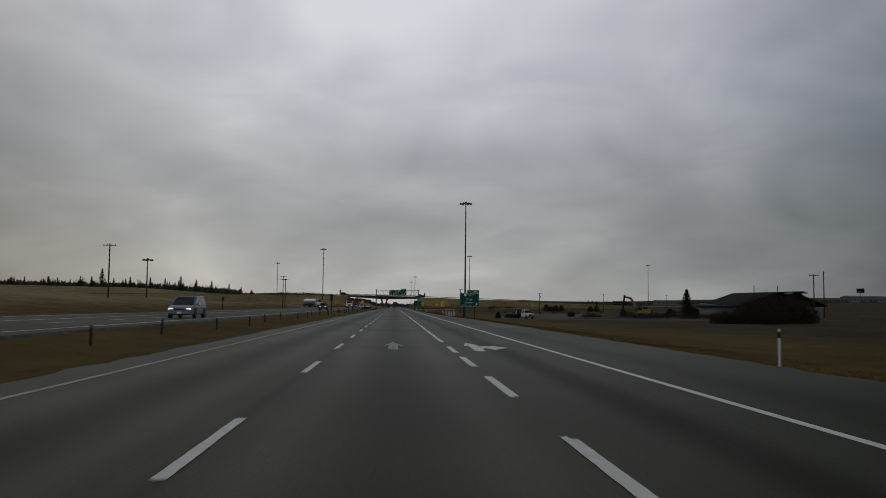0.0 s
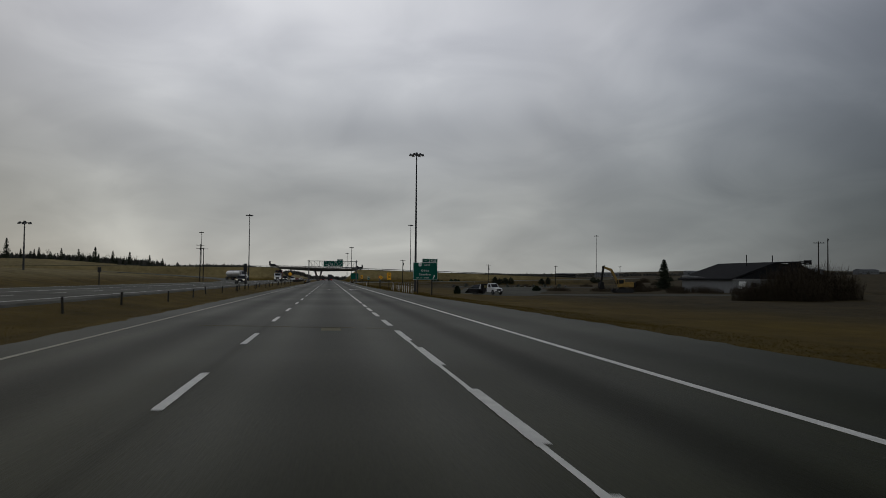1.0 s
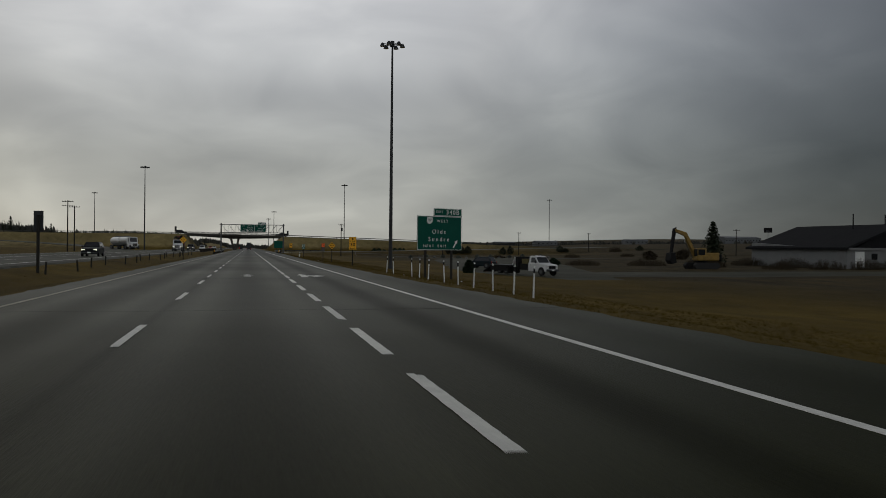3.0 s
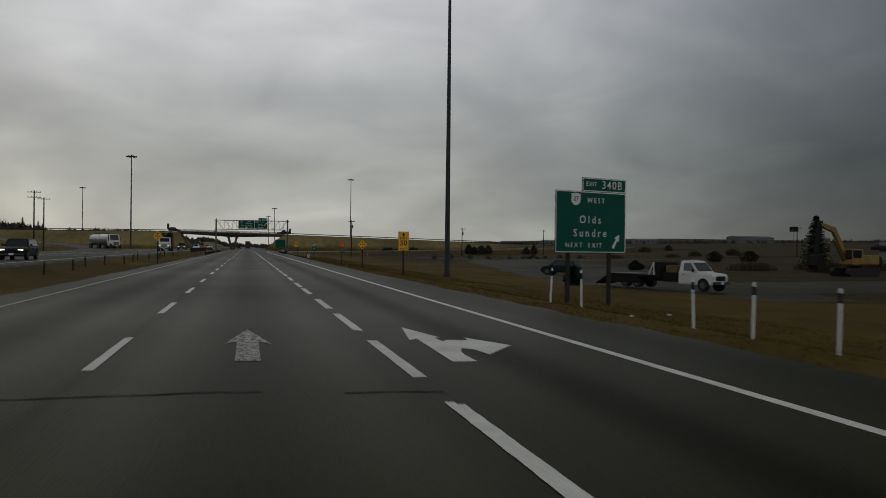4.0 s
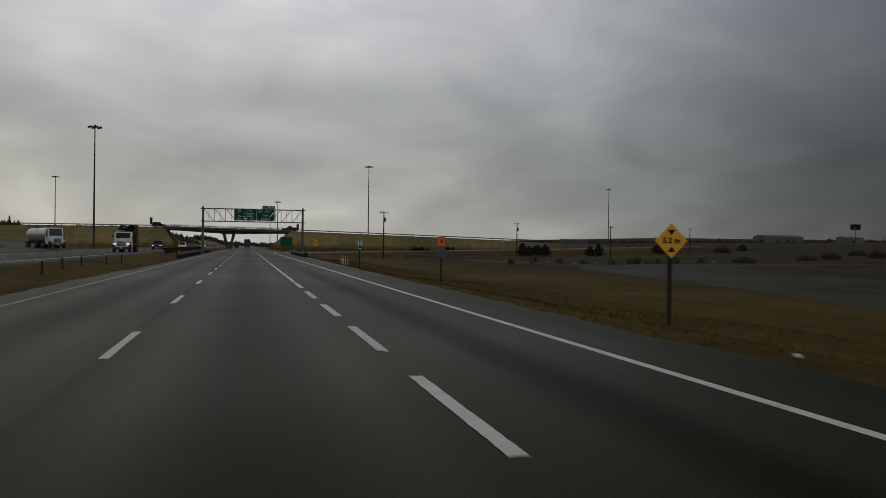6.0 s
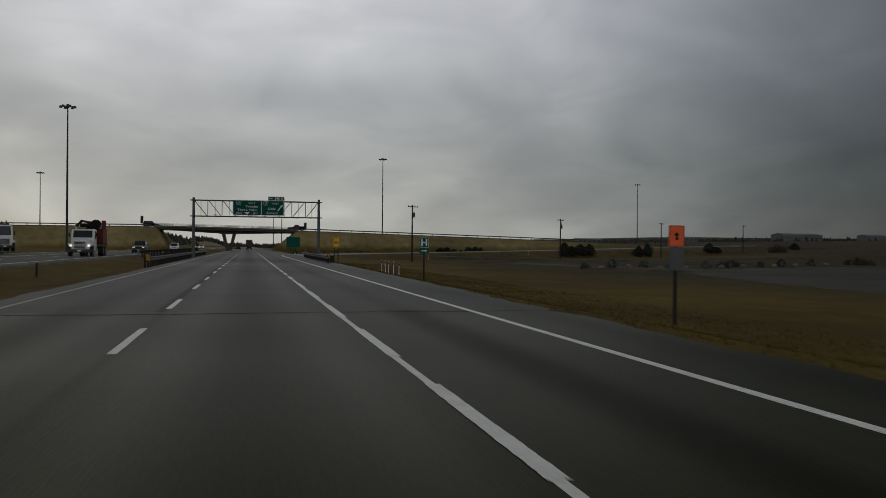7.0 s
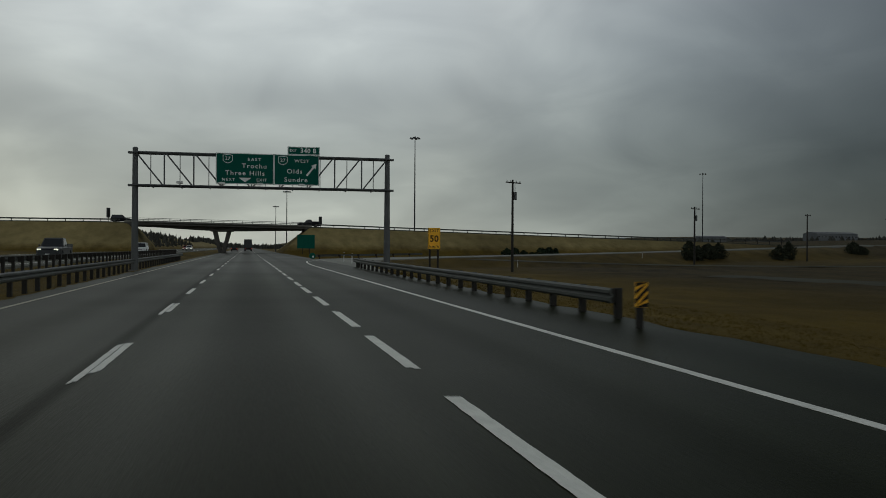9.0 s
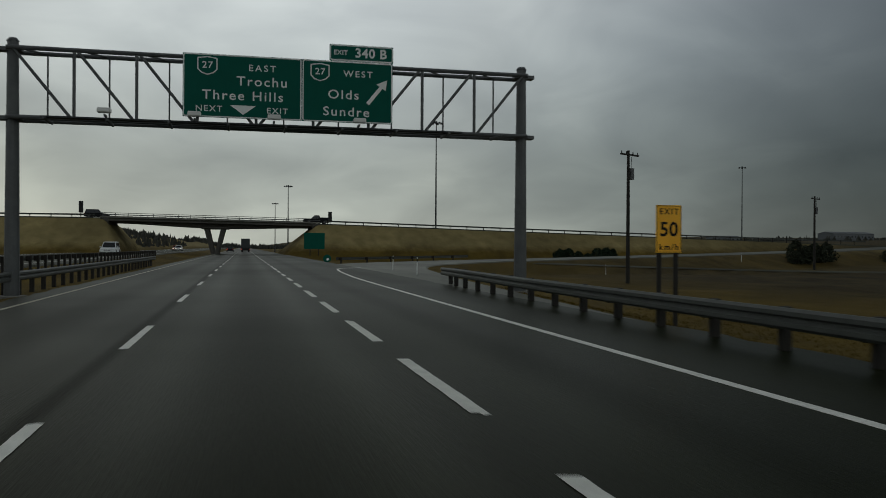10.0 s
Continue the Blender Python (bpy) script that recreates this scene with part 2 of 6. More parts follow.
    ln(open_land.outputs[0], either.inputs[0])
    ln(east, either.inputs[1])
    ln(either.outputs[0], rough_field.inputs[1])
    ground_tone = blend(rough_field.outputs[0], verge_and_bank, field_tone)
    r2 = tr.nodes.new("ShaderNodeMapRange")
    r2.inputs["From Min"].default_value, r2.inputs["From Max"].default_value = 0.3, 0.7
    r2.inputs["To Min"].default_value, r2.inputs["To Max"].default_value = 0.70, 1.25
    ln(big.outputs[0], r2.inputs["Value"])
    r3 = tr.nodes.new("ShaderNodeMapRange")
    r3.inputs["To Min"].default_value, r3.inputs["To Max"].default_value = 0.5, 1.5
    ln(fine.outputs[0], r3.inputs["Value"])
    k = tr.nodes.new("ShaderNodeMath")
    k.operation = "MULTIPLY"
    ln(r2.outputs[0], k.inputs[0])
    ln(r3.outputs[0], k.inputs[1])
    v = tr.nodes.new("ShaderNodeVectorMath")
    v.operation = "SCALE"
    ln(ground_tone, v.inputs[0])
    ln(k.outputs[0], v.inputs["Scale"])
    ln(v.outputs[0], b.inputs["Base Color"])
    bp = nd(tr, "ShaderNodeBump", Strength=0.7, Distance=0.08)
    ln(fine.outputs[0], bp.inputs["Height"])
    ln(bp.outputs[0], b.inputs["Normal"])
    return m


M_ROAD = asphalt_material("asphalt", 0.0235, (0.97, 1.0, 0.28), [(0.0, 0.95, 0.78), (-1.15, 0.55, 1.16), (1.15, 0.55, 1.14), (-3.75, 0.9, 0.74), (-4.8, 0.5, 1.15), (-2.75, 0.5, 1.15), (3.4, 0.8, 0.6), (-1.85, 0.2, 0.85), (6.4, 1.2, 0.8)])
M_NEWROAD = asphalt_material("newer_asphalt", 0.0128, (0.84, 1.0, 0.34), [(0.0, 0.95, 0.80), (-1.05, 0.55, 1.14), (1.1, 0.55, 1.16), (-1.95, 0.22, 0.6), (-3.75, 0.8, 0.82), (-2.8, 0.5, 1.1), (3.4, 0.7, 0.82), (6.3, 1.1, 0.85)])
M_ROAD2 = asphalt_material("asphalt_grey", 0.060, (1.0, 1.0, 0.75), wear=(0.62, 0.5))
M_SERVICE = asphalt_material("weathered_dark_asphalt", 0.058, (1.0, 1.0, 0.72), wear=(0.70, 0.58))
M_RAMP = asphalt_material("pale_asphalt", 0.10, (1.0, 1.0, 0.8))
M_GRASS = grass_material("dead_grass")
M_BLADE = material("grass_blades", (0.072, 0.049, 0.008), rough=0.95, vary=0.25, scale=0.4, fine=6.0, bump=0, tint=(0.095, 0.065, 0.010), spec=0.1)
M_PAINT = material("road_paint", (0.66, 0.66, 0.60), rough=0.6, vary=0.28, scale=1.6, fine=16.0, bump=0.4, per_piece=0.1)
M_YELLOW_PAINT = material("yellow_road_paint", (0.31, 0.29, 0.21), rough=0.65, vary=0.35, scale=1.2, fine=14.0, bump=0.3)
M_TAN = material("tan_repair", (0.105, 0.088, 0.030), rough=0.8, vary=0.35, scale=2.0, fine=18.0, bump=0.3)
M_TAR = material("crack_sealant", (0.010, 0.010, 0.010), rough=0.9, vary=0.3, scale=5.0, bump=0.2, spec=0.03)
M_GREEN = material("green_sign_sheeting", (0.003, 0.085, 0.060), rough=0.6, vary=0.12, scale=1.5, fine=30, bump=0.03, spec=0.12)
M_WHITE = material("white_sign_sheeting", (0.72, 0.74, 0.72), rough=0.45, vary=0.08, scale=2.0, fine=30, bump=0.02)
M_AMBER = material("yellow_sign_sheeting", (0.90, 0.45, 0.010), rough=0.45, vary=0.1, scale=2.0, fine=30, bump=0.02)
M_ORANGE = material("orange_sign_sheeting", (0.88, 0.13, 0.02), rough=0.45, vary=0.1, scale=2.0, fine=30, bump=0.02)
M_BLACK = material("black_paint", (0.010, 0.010, 0.011), rough=0.7, vary=0.2, scale=3.0, bump=0.05, spec=0.15)
M_STEEL = material("galvanised_steel", (0.090, 0.094, 0.096), rough=0.55, metal=0.35, vary=0.25, scale=2.5, fine=30, bump=0.08)
M_POLE = material("weathered_steel_pole", (0.026, 0.029, 0.032), rough=0.65, metal=0.2, vary=0.12, scale=1.5, fine=6, bump=0.0, stretch=(1, 1, 0.2))
M_RAIL = material("dull_guardrail_steel", (0.056, 0.061, 0.055), rough=0.6, metal=0.2, vary=0.3, scale=2.5, fine=30, bump=0.08)
M_POST = material("dark_creosoted_timber", (0.017, 0.015, 0.012), rough=0.9, vary=0.4, scale=3.0, fine=25, bump=0.5, stretch=(4, 4, 0.4))
M_STONE = material("field_stone", (0.12, 0.125, 0.12), rough=0.9, vary=0.35, scale=1.2, fine=14.0, bump=0.4)
M_WOOD = material("weathered_timber", (0.085, 0.066, 0.048), rough=0.9, vary=0.35, scale=3.0, fine=25, bump=0.5, stretch=(4, 4, 0.4))
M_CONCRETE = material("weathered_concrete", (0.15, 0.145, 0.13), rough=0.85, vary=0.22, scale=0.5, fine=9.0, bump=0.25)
# darker concrete for deck, girders, pier and abutments; kerbs keep the paler one
M_DARKCONC = material("dark_concrete", (0.062, 0.058, 0.050), rough=0.85, vary=0.3, scale=0.4, fine=7.0, bump=0.25)
M_RUBBER = material("tyre_rubber", (0.014, 0.014, 0.014), rough=0.85, vary=0.25, scale=8.0, bump=0.2)
M_GLASS = glass_material("vehicle_glass", (0.012, 0.015, 0.018))
M_LENS = glass_material("lamp_lens", (0.6, 0.6, 0.58), 0.15)
M_BEAM = material("lit_headlight", (0.9, 0.88, 0.8), rough=0.3, vary=0.0, bump=0, emit=(1.0, 0.92, 0.75, 1.0))
M_TAIL = material("lit_tail_light", (0.5, 0.02, 0.02), rough=0.3, vary=0.0, bump=0, emit=(1.0, 0.05, 0.03, 1.2))
M_CHROME = material("chrome", (0.5, 0.5, 0.5), rough=0.25, metal=1.0, vary=0.1, bump=0.0)
M_BARK = material("bark", (0.050, 0.042, 0.034), rough=0.95, vary=0.4, scale=3.0, fine=20, bump=0.5)
M_NEEDLE = material("spruce_needles", (0.018, 0.026, 0.016), rough=0.9, vary=0.45, scale=1.5, fine=9.0, bump=0, tint=(0.032, 0.042, 0.024), spec=0.15)
# distance haze is put into the pale grey of the far woods
M_FARWOODS = material("haze_grey_woods", (0.060, 0.062, 0.055), rough=0.95, vary=0.35, scale=0.2, fine=2.0, bump=0, tint=(0.085, 0.085, 0.075), spec=0.05)
M_TWIG = material("bare_twigs", (0.042, 0.033, 0.021), rough=0.95, vary=0.4, scale=1.0, fine=6.0, bump=0, spec=0.1)
M_ROOF = material("dark_metal_roof", (0.014, 0.0145, 0.016), rough=0.85, vary=0.25, scale=0.6, fine=8.0, bump=0.1, spec=0.08)
# grey of the far sheds is lightened to put distance haze into it
M_FARWALL = material("hazy_metal_siding", (0.10, 0.108, 0.115), rough=0.75, vary=0.15, scale=0.6, fine=12.0, bump=0.15)
M_SIDING = material("pale_siding", (0.17, 0.175, 0.175), rough=0.75, vary=0.15, scale=0.6, fine=12.0, bump=0.15)
M_CAT = material("yellow_machine_paint", (0.22, 0.135, 0.02), rough=0.6, vary=0.45, scale=2.0, fine=20, bump=0.05)


def paint(name, color, rough=0.42):
    return material(name, color, rough=rough, vary=0.12, scale=1.5, fine=20.0, bump=0.02, spec=0.35)


M_VAN = paint("blue_grey_paint", (0.16, 0.19, 0.23))
M_WHITECAR = paint("white_paint", (0.62, 0.63, 0.63))
M_DARKCAR = material("black_car_paint", (0.007, 0.008, 0.010), rough=0.5, vary=0.12, scale=1.5, fine=20.0, bump=0.02, spec=0.14)
M_TEALCAR = material("dark_teal_car_paint", (0.004, 0.012, 0.016), rough=0.4, vary=0.12, scale=1.5, fine=20.0, bump=0.02, spec=0.2)
M_NAVY = paint("dark_grey_paint", (0.035, 0.038, 0.042))
M_RED = paint("red_paint", (0.28, 0.025, 0.02))
M_DULLRED = paint("dull_red_paint", (0.11, 0.016, 0.014), 0.6)
M_TANK = material("polished_tank", (0.55, 0.56, 0.57), rough=0.3, metal=0.6, vary=0.1, scale=1.0, fine=12.0, bump=0.03)


# ---------------------------------------------------------------- mesh helpers
def thing(name, at, label, category, group="", turn=0.0, kind=""):
    ob = new(name)
    ob.empty_display_size = 0.2
    ob.matrix_basis = pose(*at, 0, 0, turn)
    return tagged(ob, label, category, group, kind)


def mesh_of(name, bm, mat, smooth=False):
    me = bpy.data.meshes.new(name)
    bm.to_mesh(me)
    bm.free()
    me.materials.append(mat)
    if smooth:
        me.shade_smooth()
    return me


def part(name, bm, mat, parent, label="", smooth=False, at=(0, 0, 0)):
    ob = new(name, mesh_of(name, bm, mat, smooth))
    ob.parent = parent
    ob.location = at
    return tagged(ob, label)


def again(name, data, parent, at, turn=0.0):
    """One more object on shared mesh data."""
    ob = new(name, data)
    ob.parent = parent
    ob.matrix_basis = pose(*at, 0, 0, turn)
    return ob


def box(bm, cx, cy, cz, sx, sy, sz, bevel=0.0, m=None):
    r = bmesh.ops.create_cube(bm, size=1.0, matrix=(m or Matrix()) @ Matrix.Translation((cx, cy, cz)) @ Matrix.Diagonal((sx, sy, sz, 1)))
    if bevel:
        es = list({e for v in r["verts"] for e in v.link_edges})
        bmesh.ops.bevel(bm, geom=es, offset=bevel, segments=1, affect="EDGES", profile=0.5)
    return bm


def boxed(cx, cy, cz, sx, sy, sz, bevel=0.0):
    return box(bmesh.new(), cx, cy, cz, sx, sy, sz, bevel)


def rod(bm, a, b, r0, r1=None, seg=8):
    """A tapered rod from a to b."""
    a, b = Vector(a), Vector(b)
    d = b - a
    m = Matrix.Translation((a + b) / 2) @ d.to_track_quat("Z", "Y").to_matrix().to_4x4()
    bmesh.ops.create_cone(bm, cap_ends=True, segments=seg, radius1=r0, radius2=r0 if r1 is None else r1, depth=d.length, matrix=m)
    return bm


def prism(bm, profile, a, b, axis="X"):
    """Extrudes a closed profile between a and b along an axis. X: profile is (y, z); Y: (x, z); Z: (x, y)."""
    def p(u, v, w):
        return (w, u, v) if axis == "X" else (u, w, v) if axis == "Y" else (u, v, w)
    va = [bm.verts.new(p(u, v, a)) for u, v in profile]
    vb = [bm.verts.new(p(u, v, b)) for u, v in profile]
    n = len(profile)
    fs = [bm.faces.new(va), bm.faces.new(vb[::-1])]
    for i in range(n):
        fs.append(bm.faces.new((va[i], vb[i], vb[(i + 1) % n], va[(i + 1) % n])))
    bmesh.ops.recalc_face_normals(bm, faces=fs)
    return bm


def ribbon(points, z0=0.0, thick=0.25, n=10, skirt=0.4):
    """A road-like strip along rows of (x, y, z, half width), smoothed, with thickness."""
    pts = smooth_line(points, n)
    bm = bmesh.new()
    rows = []
    for i, q in enumerate(pts):
        a, b = pts[max(i - 1, 0)], pts[min(i + 1, len(pts) - 1)]
        d = Vector((b[0] - a[0], b[1] - a[1])).normalized()
        nx, ny = d.y, -d.x
        w = q[3]
        rows.append([bm.verts.new((q[0] + s * nx * (w + e), q[1] + s * ny * (w + e), q[2] + z0 - h)) for s, e, h in ((-1, skirt, thick), (-1, 0, 0), (1, 0, 0), (1, skirt, thick))])
    for r0, r1 in zip(rows, rows[1:]):
        for k in range(3):
            bm.faces.new((r0[k], r0[k + 1], r1[k + 1], r1[k]))
    bmesh.ops.recalc_face_normals(bm, faces=bm.faces)
    for f in bm.faces:
        if f.normal.z < -0.5:
            f.normal_flip()
    return bm


def smooth_line(points, n=10):
    """Catmull-Rom through the rows."""
    p = [np.array(q, float) for q in points]
    p = [2 * p[0] - p[1]] + p + [2 * p[-1] - p[-2]]
    out = []
    for i in range(1, len(p) - 2):
        for k in range(n):
            t = k / n
            out.append(0.5 * (2 * p[i] + (p[i + 1] - p[i - 1]) * t + (2 * p[i - 1] - 5 * p[i] + 4 * p[i + 1] - p[i + 2]) * t * t + (3 * p[i] - p[i - 1] - 3 * p[i + 1] + p[i + 2]) * t ** 3))
    out.append(p[-2])
    return out


def lettering(text, size, parent, at, mat, name="letter", bold=0.0, align="CENTER", space=1.08):
    """Flat letters that face along -y, the word centred on at; each letter is an object."""
    cu = bpy.data.curves.new(name, "FONT")
    cu.body, cu.size, cu.align_x, cu.align_y = text, size, align, "CENTER"
    cu.extrude, cu.offset, cu.resolution_u, cu.space_character = 0.004, bold, 3, space
    tmp = bpy.data.objects.new("tmp", cu)
    scene.collection.objects.link(tmp)
    bpy.context.view_layer.update()
    me = bpy.data.meshes.new_from_object(tmp.evaluated_get(bpy.context.evaluated_depsgraph_get()))
    bpy.data.objects.remove(tmp)
    bm = bmesh.new()
    bm.from_mesh(me)
    bpy.data.meshes.remove(me)
    bmesh.ops.remove_doubles(bm, verts=bm.verts, dist=1e-5)
    # connected shapes, joined where one stands over another (the dot of an i)
    todo, shapes = set(bm.verts), []
    while todo:
        stack, shape = [todo.pop()], []
        while stack:
            q = stack.pop()
            shape.append(q)
            for e in q.link_edges:
                o = e.other_vert(q)
                if o in todo:
                    todo.remove(o)
                    stack.append(o)
        shapes.append([min(q.co.x for q in shape), max(q.co.x for q in shape), shape])
    shapes.sort(key=lambda g: g[0])
    glyphs = []
    for lo, hi, shape in shapes:
        last = glyphs[-1] if glyphs else None
        if last and min(last[1], hi) - max(last[0], lo) > 0.5 * min(last[1] - last[0], hi - lo):
            last[0], last[1] = min(last[0], lo), max(last[1], hi)
            last[2].extend(shape)
        else:
            glyphs.append([lo, hi, list(shape)])
    for lo, hi, shape in glyphs:
        c = (lo + hi) / 2
        keep = {q: k for k, q in enumerate(shape)}
        one = bpy.data.meshes.new(name)
        faces = [[keep[q] for q in f.verts] for f in bm.faces if f.verts[0] in keep]
        one.from_pydata([(q.co.x - c, q.co.y, q.co.z) for q in shape], [], faces)
        one.materials.append(mat)
        ob = new(name, one)
        ob.parent = parent
        ob.matrix_basis = pose(at[0] + c, at[1], at[2], 90, 0, 0)
    bm.free()


def outline(w, h, t, r, y0, y1):
    """A flat rectangular frame with cut corners, in the xz plane, from y0 to y1."""
    bm = bmesh.new()
    def ring(a, b, c):
        return [(-a + c, -b), (a - c, -b), (a, -b + c), (a, b - c), (a - c, b), (-a + c, b), (-a, b - c), (-a, -b + c)]
    o, i = ring(w / 2, h / 2, r), ring(w / 2 - t, h / 2 - t, max(r - t * 0.5, 0.001))
    vs = {}
    for nm, pr in (("o", o), ("i", i)):
        for y in (y0, y1):
            vs[nm, y] = [bm.verts.new((x, y, z)) for x, z in pr]
    for k in range(8):
        j = (k + 1) % 8
        bm.faces.new((vs["o", y0][k], vs["o", y0][j], vs["i", y0][j], vs["i", y0][k]))
        bm.faces.new((vs["o", y1][k], vs["i", y1][k], vs["i", y1][j], vs["o", y1][j]))
        bm.faces.new((vs["o", y0][k], vs["o", y1][k], vs["o", y1][j], vs["o", y0][j]))
        bm.faces.new((vs["i", y0][k], vs["i", y0][j], vs["i", y1][j], vs["i", y1][k]))
    bmesh.ops.recalc_face_normals(bm, faces=bm.faces)
    return bm


# ---------------------------------------------------------------- ground and roads
Y_NEAR, Y_FAR = -260.0, 1500.0
BRIDGE_Y = 490.0
RAMP = [(5.8, 322, 0.0, 2.0), (6.9, 348, 0.0, 3.4), (9.0, 370, -0.02, 4.6), (14, 386, -0.08, 4.8), (23, 397, 0.0, 4.4), (36, 404, 0.2, 4.2), (56, 412, 0.6, 4.2), (86, 426, 1.2, 4.2), (128, 448, 2.2, 4.2), (168, 474, 3.0, 4.2)]
SERVICE = [(31.0, 164, -1.2, 2.5), (32.5, 185, -1.12, 7.0), (36.5, 205, -1.08, 8.5), (42.5, 229, -1.05, 10.0), (50, 264, -1.0, 11.0), (60, 298, -0.98, 10.5), (82, 315, -0.9, 6.5), (115, 323, -0.8, 5.0), (160, 330, -0.7, 4.5)]
BRANCH = [(43.5, 346, -0.90, 1.6), (48, 326, -0.95, 2.6), (56, 304, -0.98, 3.2), (62, 296, -1.0, 3.0)]
YARD = [(30, 177, -1.16, 5.0), (46, 181, -1.15, 8.5), (72, 184, -1.1, 8.5), (112, 186, -0.9, 7.0)]
LANE = [(30, 399, 0.0, 1.4), (46, 390, -0.45, 1.8), (64, 384, -0.75, 2.0), (95, 381, -0.8, 2.2), (150, 384, -0.7, 2.2)]
CROSS = [(-420, BRIDGE_Y - 4, 5.0, 5.5), (-160, BRIDGE_Y, 6.9, 5.5), (-60, BRIDGE_Y, 7.2, 5.5), (-27, BRIDGE_Y, 7.2, 5.5), (15, BRIDGE_Y, 6.5, 5.5), (60, BRIDGE_Y, 5.3, 5.5), (120, BRIDGE_Y, 3.7, 5.5), (190, BRIDGE_Y, 2.4, 5.5), (420, BRIDGE_Y + 10, 2.5, 5.5)]
LEFT_RAMP = [(-28.0, 250, 0.22, 2.5), (-30.0, 290, 0.25, 3.6), (-34, 330, 0.5, 3.6), (-46, 370, 1.2, 3.6), (-66, 402, 2.2, 3.6), (-95, 430, 3.4, 3.6), (-140, 455, 4.6, 3.6)]


def near_line(X, Y, rows):
    """Distance in the plan to a line of rows, with its height and half width there."""
    pts = np.array(smooth_line(rows, 8))
    best = np.full(X.shape, 1e9)
    hz, hw = np.zeros(X.shape), np.ones(X.shape)
    for a, b in zip(pts, pts[1:]):
        d = b[:2] - a[:2]
        t = np.clip(((X - a[0]) * d[0] + (Y - a[1]) * d[1]) / (d @ d), 0, 1)
        r = np.hypot(X - a[0] - t * d[0], Y - a[1] - t * d[1])
        m = r < best
        best[m], hz[m], hw[m] = r[m], (a[2] + t * (b[2] - a[2]))[m], (a[3] + t * (b[3] - a[3]))[m]
    return best, hz, hw


def verge(y):
    """Where the pavement ends on the exit-lane side."""
    return np.interp(y, [0, 110, 150, 200, 250, 300, 330], [9.6, 9.0, 8.6, 8.2, 7.7, 7.75, 8.0])


def pavement_edge(y):
    """Where the asphalt shoulder meets the grass."""
    return np.interp(y, [0, 65, 85, 95, 120, 131, 145, 170, 195, 235, 262, 300, 330], [9.6, 9.1, 8.65, 8.2, 7.65, 7.3, 7.1, 6.9, 6.9, 7.1, 7.45, 7.75, 8.0])


def ground_height(X, Y):
    X, Y = np.asarray(X, float), np.asarray(Y, float)
    edge = verge(Y)
    XR = np.where(X > 4, X - (edge - 8.0), X)
    base = np.interp(XR, [-2500, -700, -260, -110, -75, -54, -40, -35, -32.0, -31.2, -13.0, -12.0, -9.6, -7.6, -6.8, 8.0, 8.8, 11.2, 17, 24, 60, 110, 170, 260, 420, 900, 2500],
                     [26, 12, 7, 4.6, 3.8, 2.2, 0.1, -0.2, 0.0, 0.12, 0.12, 0.0, -0.36, -0.22, -0.12, -0.12, -0.2, -0.72, -1.1, -1.2, -1.2, -0.7, 0.8, 4.2, 8.5, 16, 40])
    # the bank along the far carriageway fades into the interchange
    left = np.clip((-X - 33) / 8, 0, 1)
    fade = np.clip((Y - 190) / 90, 0, 1)
    flat = np.interp(X, [-2500, -700, -260, -110, -75, -38, -31], [26, 12, 7, 4.2, 1.2, -0.1, -0.2])
    base = base * (1 - left * fade) + flat * left * fade
    n = np.sin(X * 0.11 + 1.3) * np.sin(Y * 0.07) * 0.10 + np.sin(X * 0.31 + Y * 0.23) * 0.04 + np.sin(Y * 0.41 - X * 0.17) * 0.03
    off = np.clip((np.abs(X - 0.8) - 9.5) / 6, 0, 1) * np.clip((np.abs(X + 22.1) - 9.6) / 4, 0, 1)
    g = base + n * off
    far = np.clip((Y - 900) / 2500, 0, 1)
    g = g + far * far * (18 + 6 * np.sin(X * 0.004 + 1)) * np.clip((np.abs(X) - 20) / 200, 0, 1)
    # overpass embankment, open where the highway passes
    d, hz, hw = near_line(X, Y, CROSS)
    emb = hz - 0.25 - np.maximum(0, d - 6.5) / 2.4
    right_end = -0.3 + np.maximum(X - 7.2, -1) * 0.85
    left_end = 0.1 + np.maximum(-X - 22.6, -1) * 1.5
    emb = np.minimum(emb, np.where(X > -5, right_end, left_end))
    g = np.maximum(g, emb)
    # rising bank beyond the overpass
    bank = np.clip((Y - 515) / 200, 0, 1) * np.interp(-X, [30, 33, 37, 50, 70, 120, 400], [-3, 0.4, 2.0, 6.6, 9.6, 9.6, 8.5])
    g = np.maximum(g, np.where((Y > 515) & (X < -31.5), bank - 0.1, -99))
    # wooded rise on the far left
    rise = np.clip((Y - 530) / 130, 0, 1) * np.interp(-X, [104, 136, 200, 600], [3, 9.5, 13.5, 18])
    g = np.maximum(g, np.where((Y > 530) & (X < -100), rise, -99))
    for rows in (LANE, RAMP, BRANCH, YARD, SERVICE, LEFT_RAMP):
        d, hz, hw = near_line(X, Y, rows)
        e = np.maximum(0, d - hw - 0.6)
        g = np.clip(g, hz - 0.10 - e / 4, hz - 0.10 + e / 3)
    inside = (X > -6.6) & (X < edge)
    g = np.where(inside, np.minimum(g, -0.10), g)
    under = np.interp(Y, [425, 465, 515, 555], [-31.2, -23.2, -23.2, -31.2])
    return np.where((X > under) & (X < -13.0), np.minimum(g, 0.14), g)


GRID = []


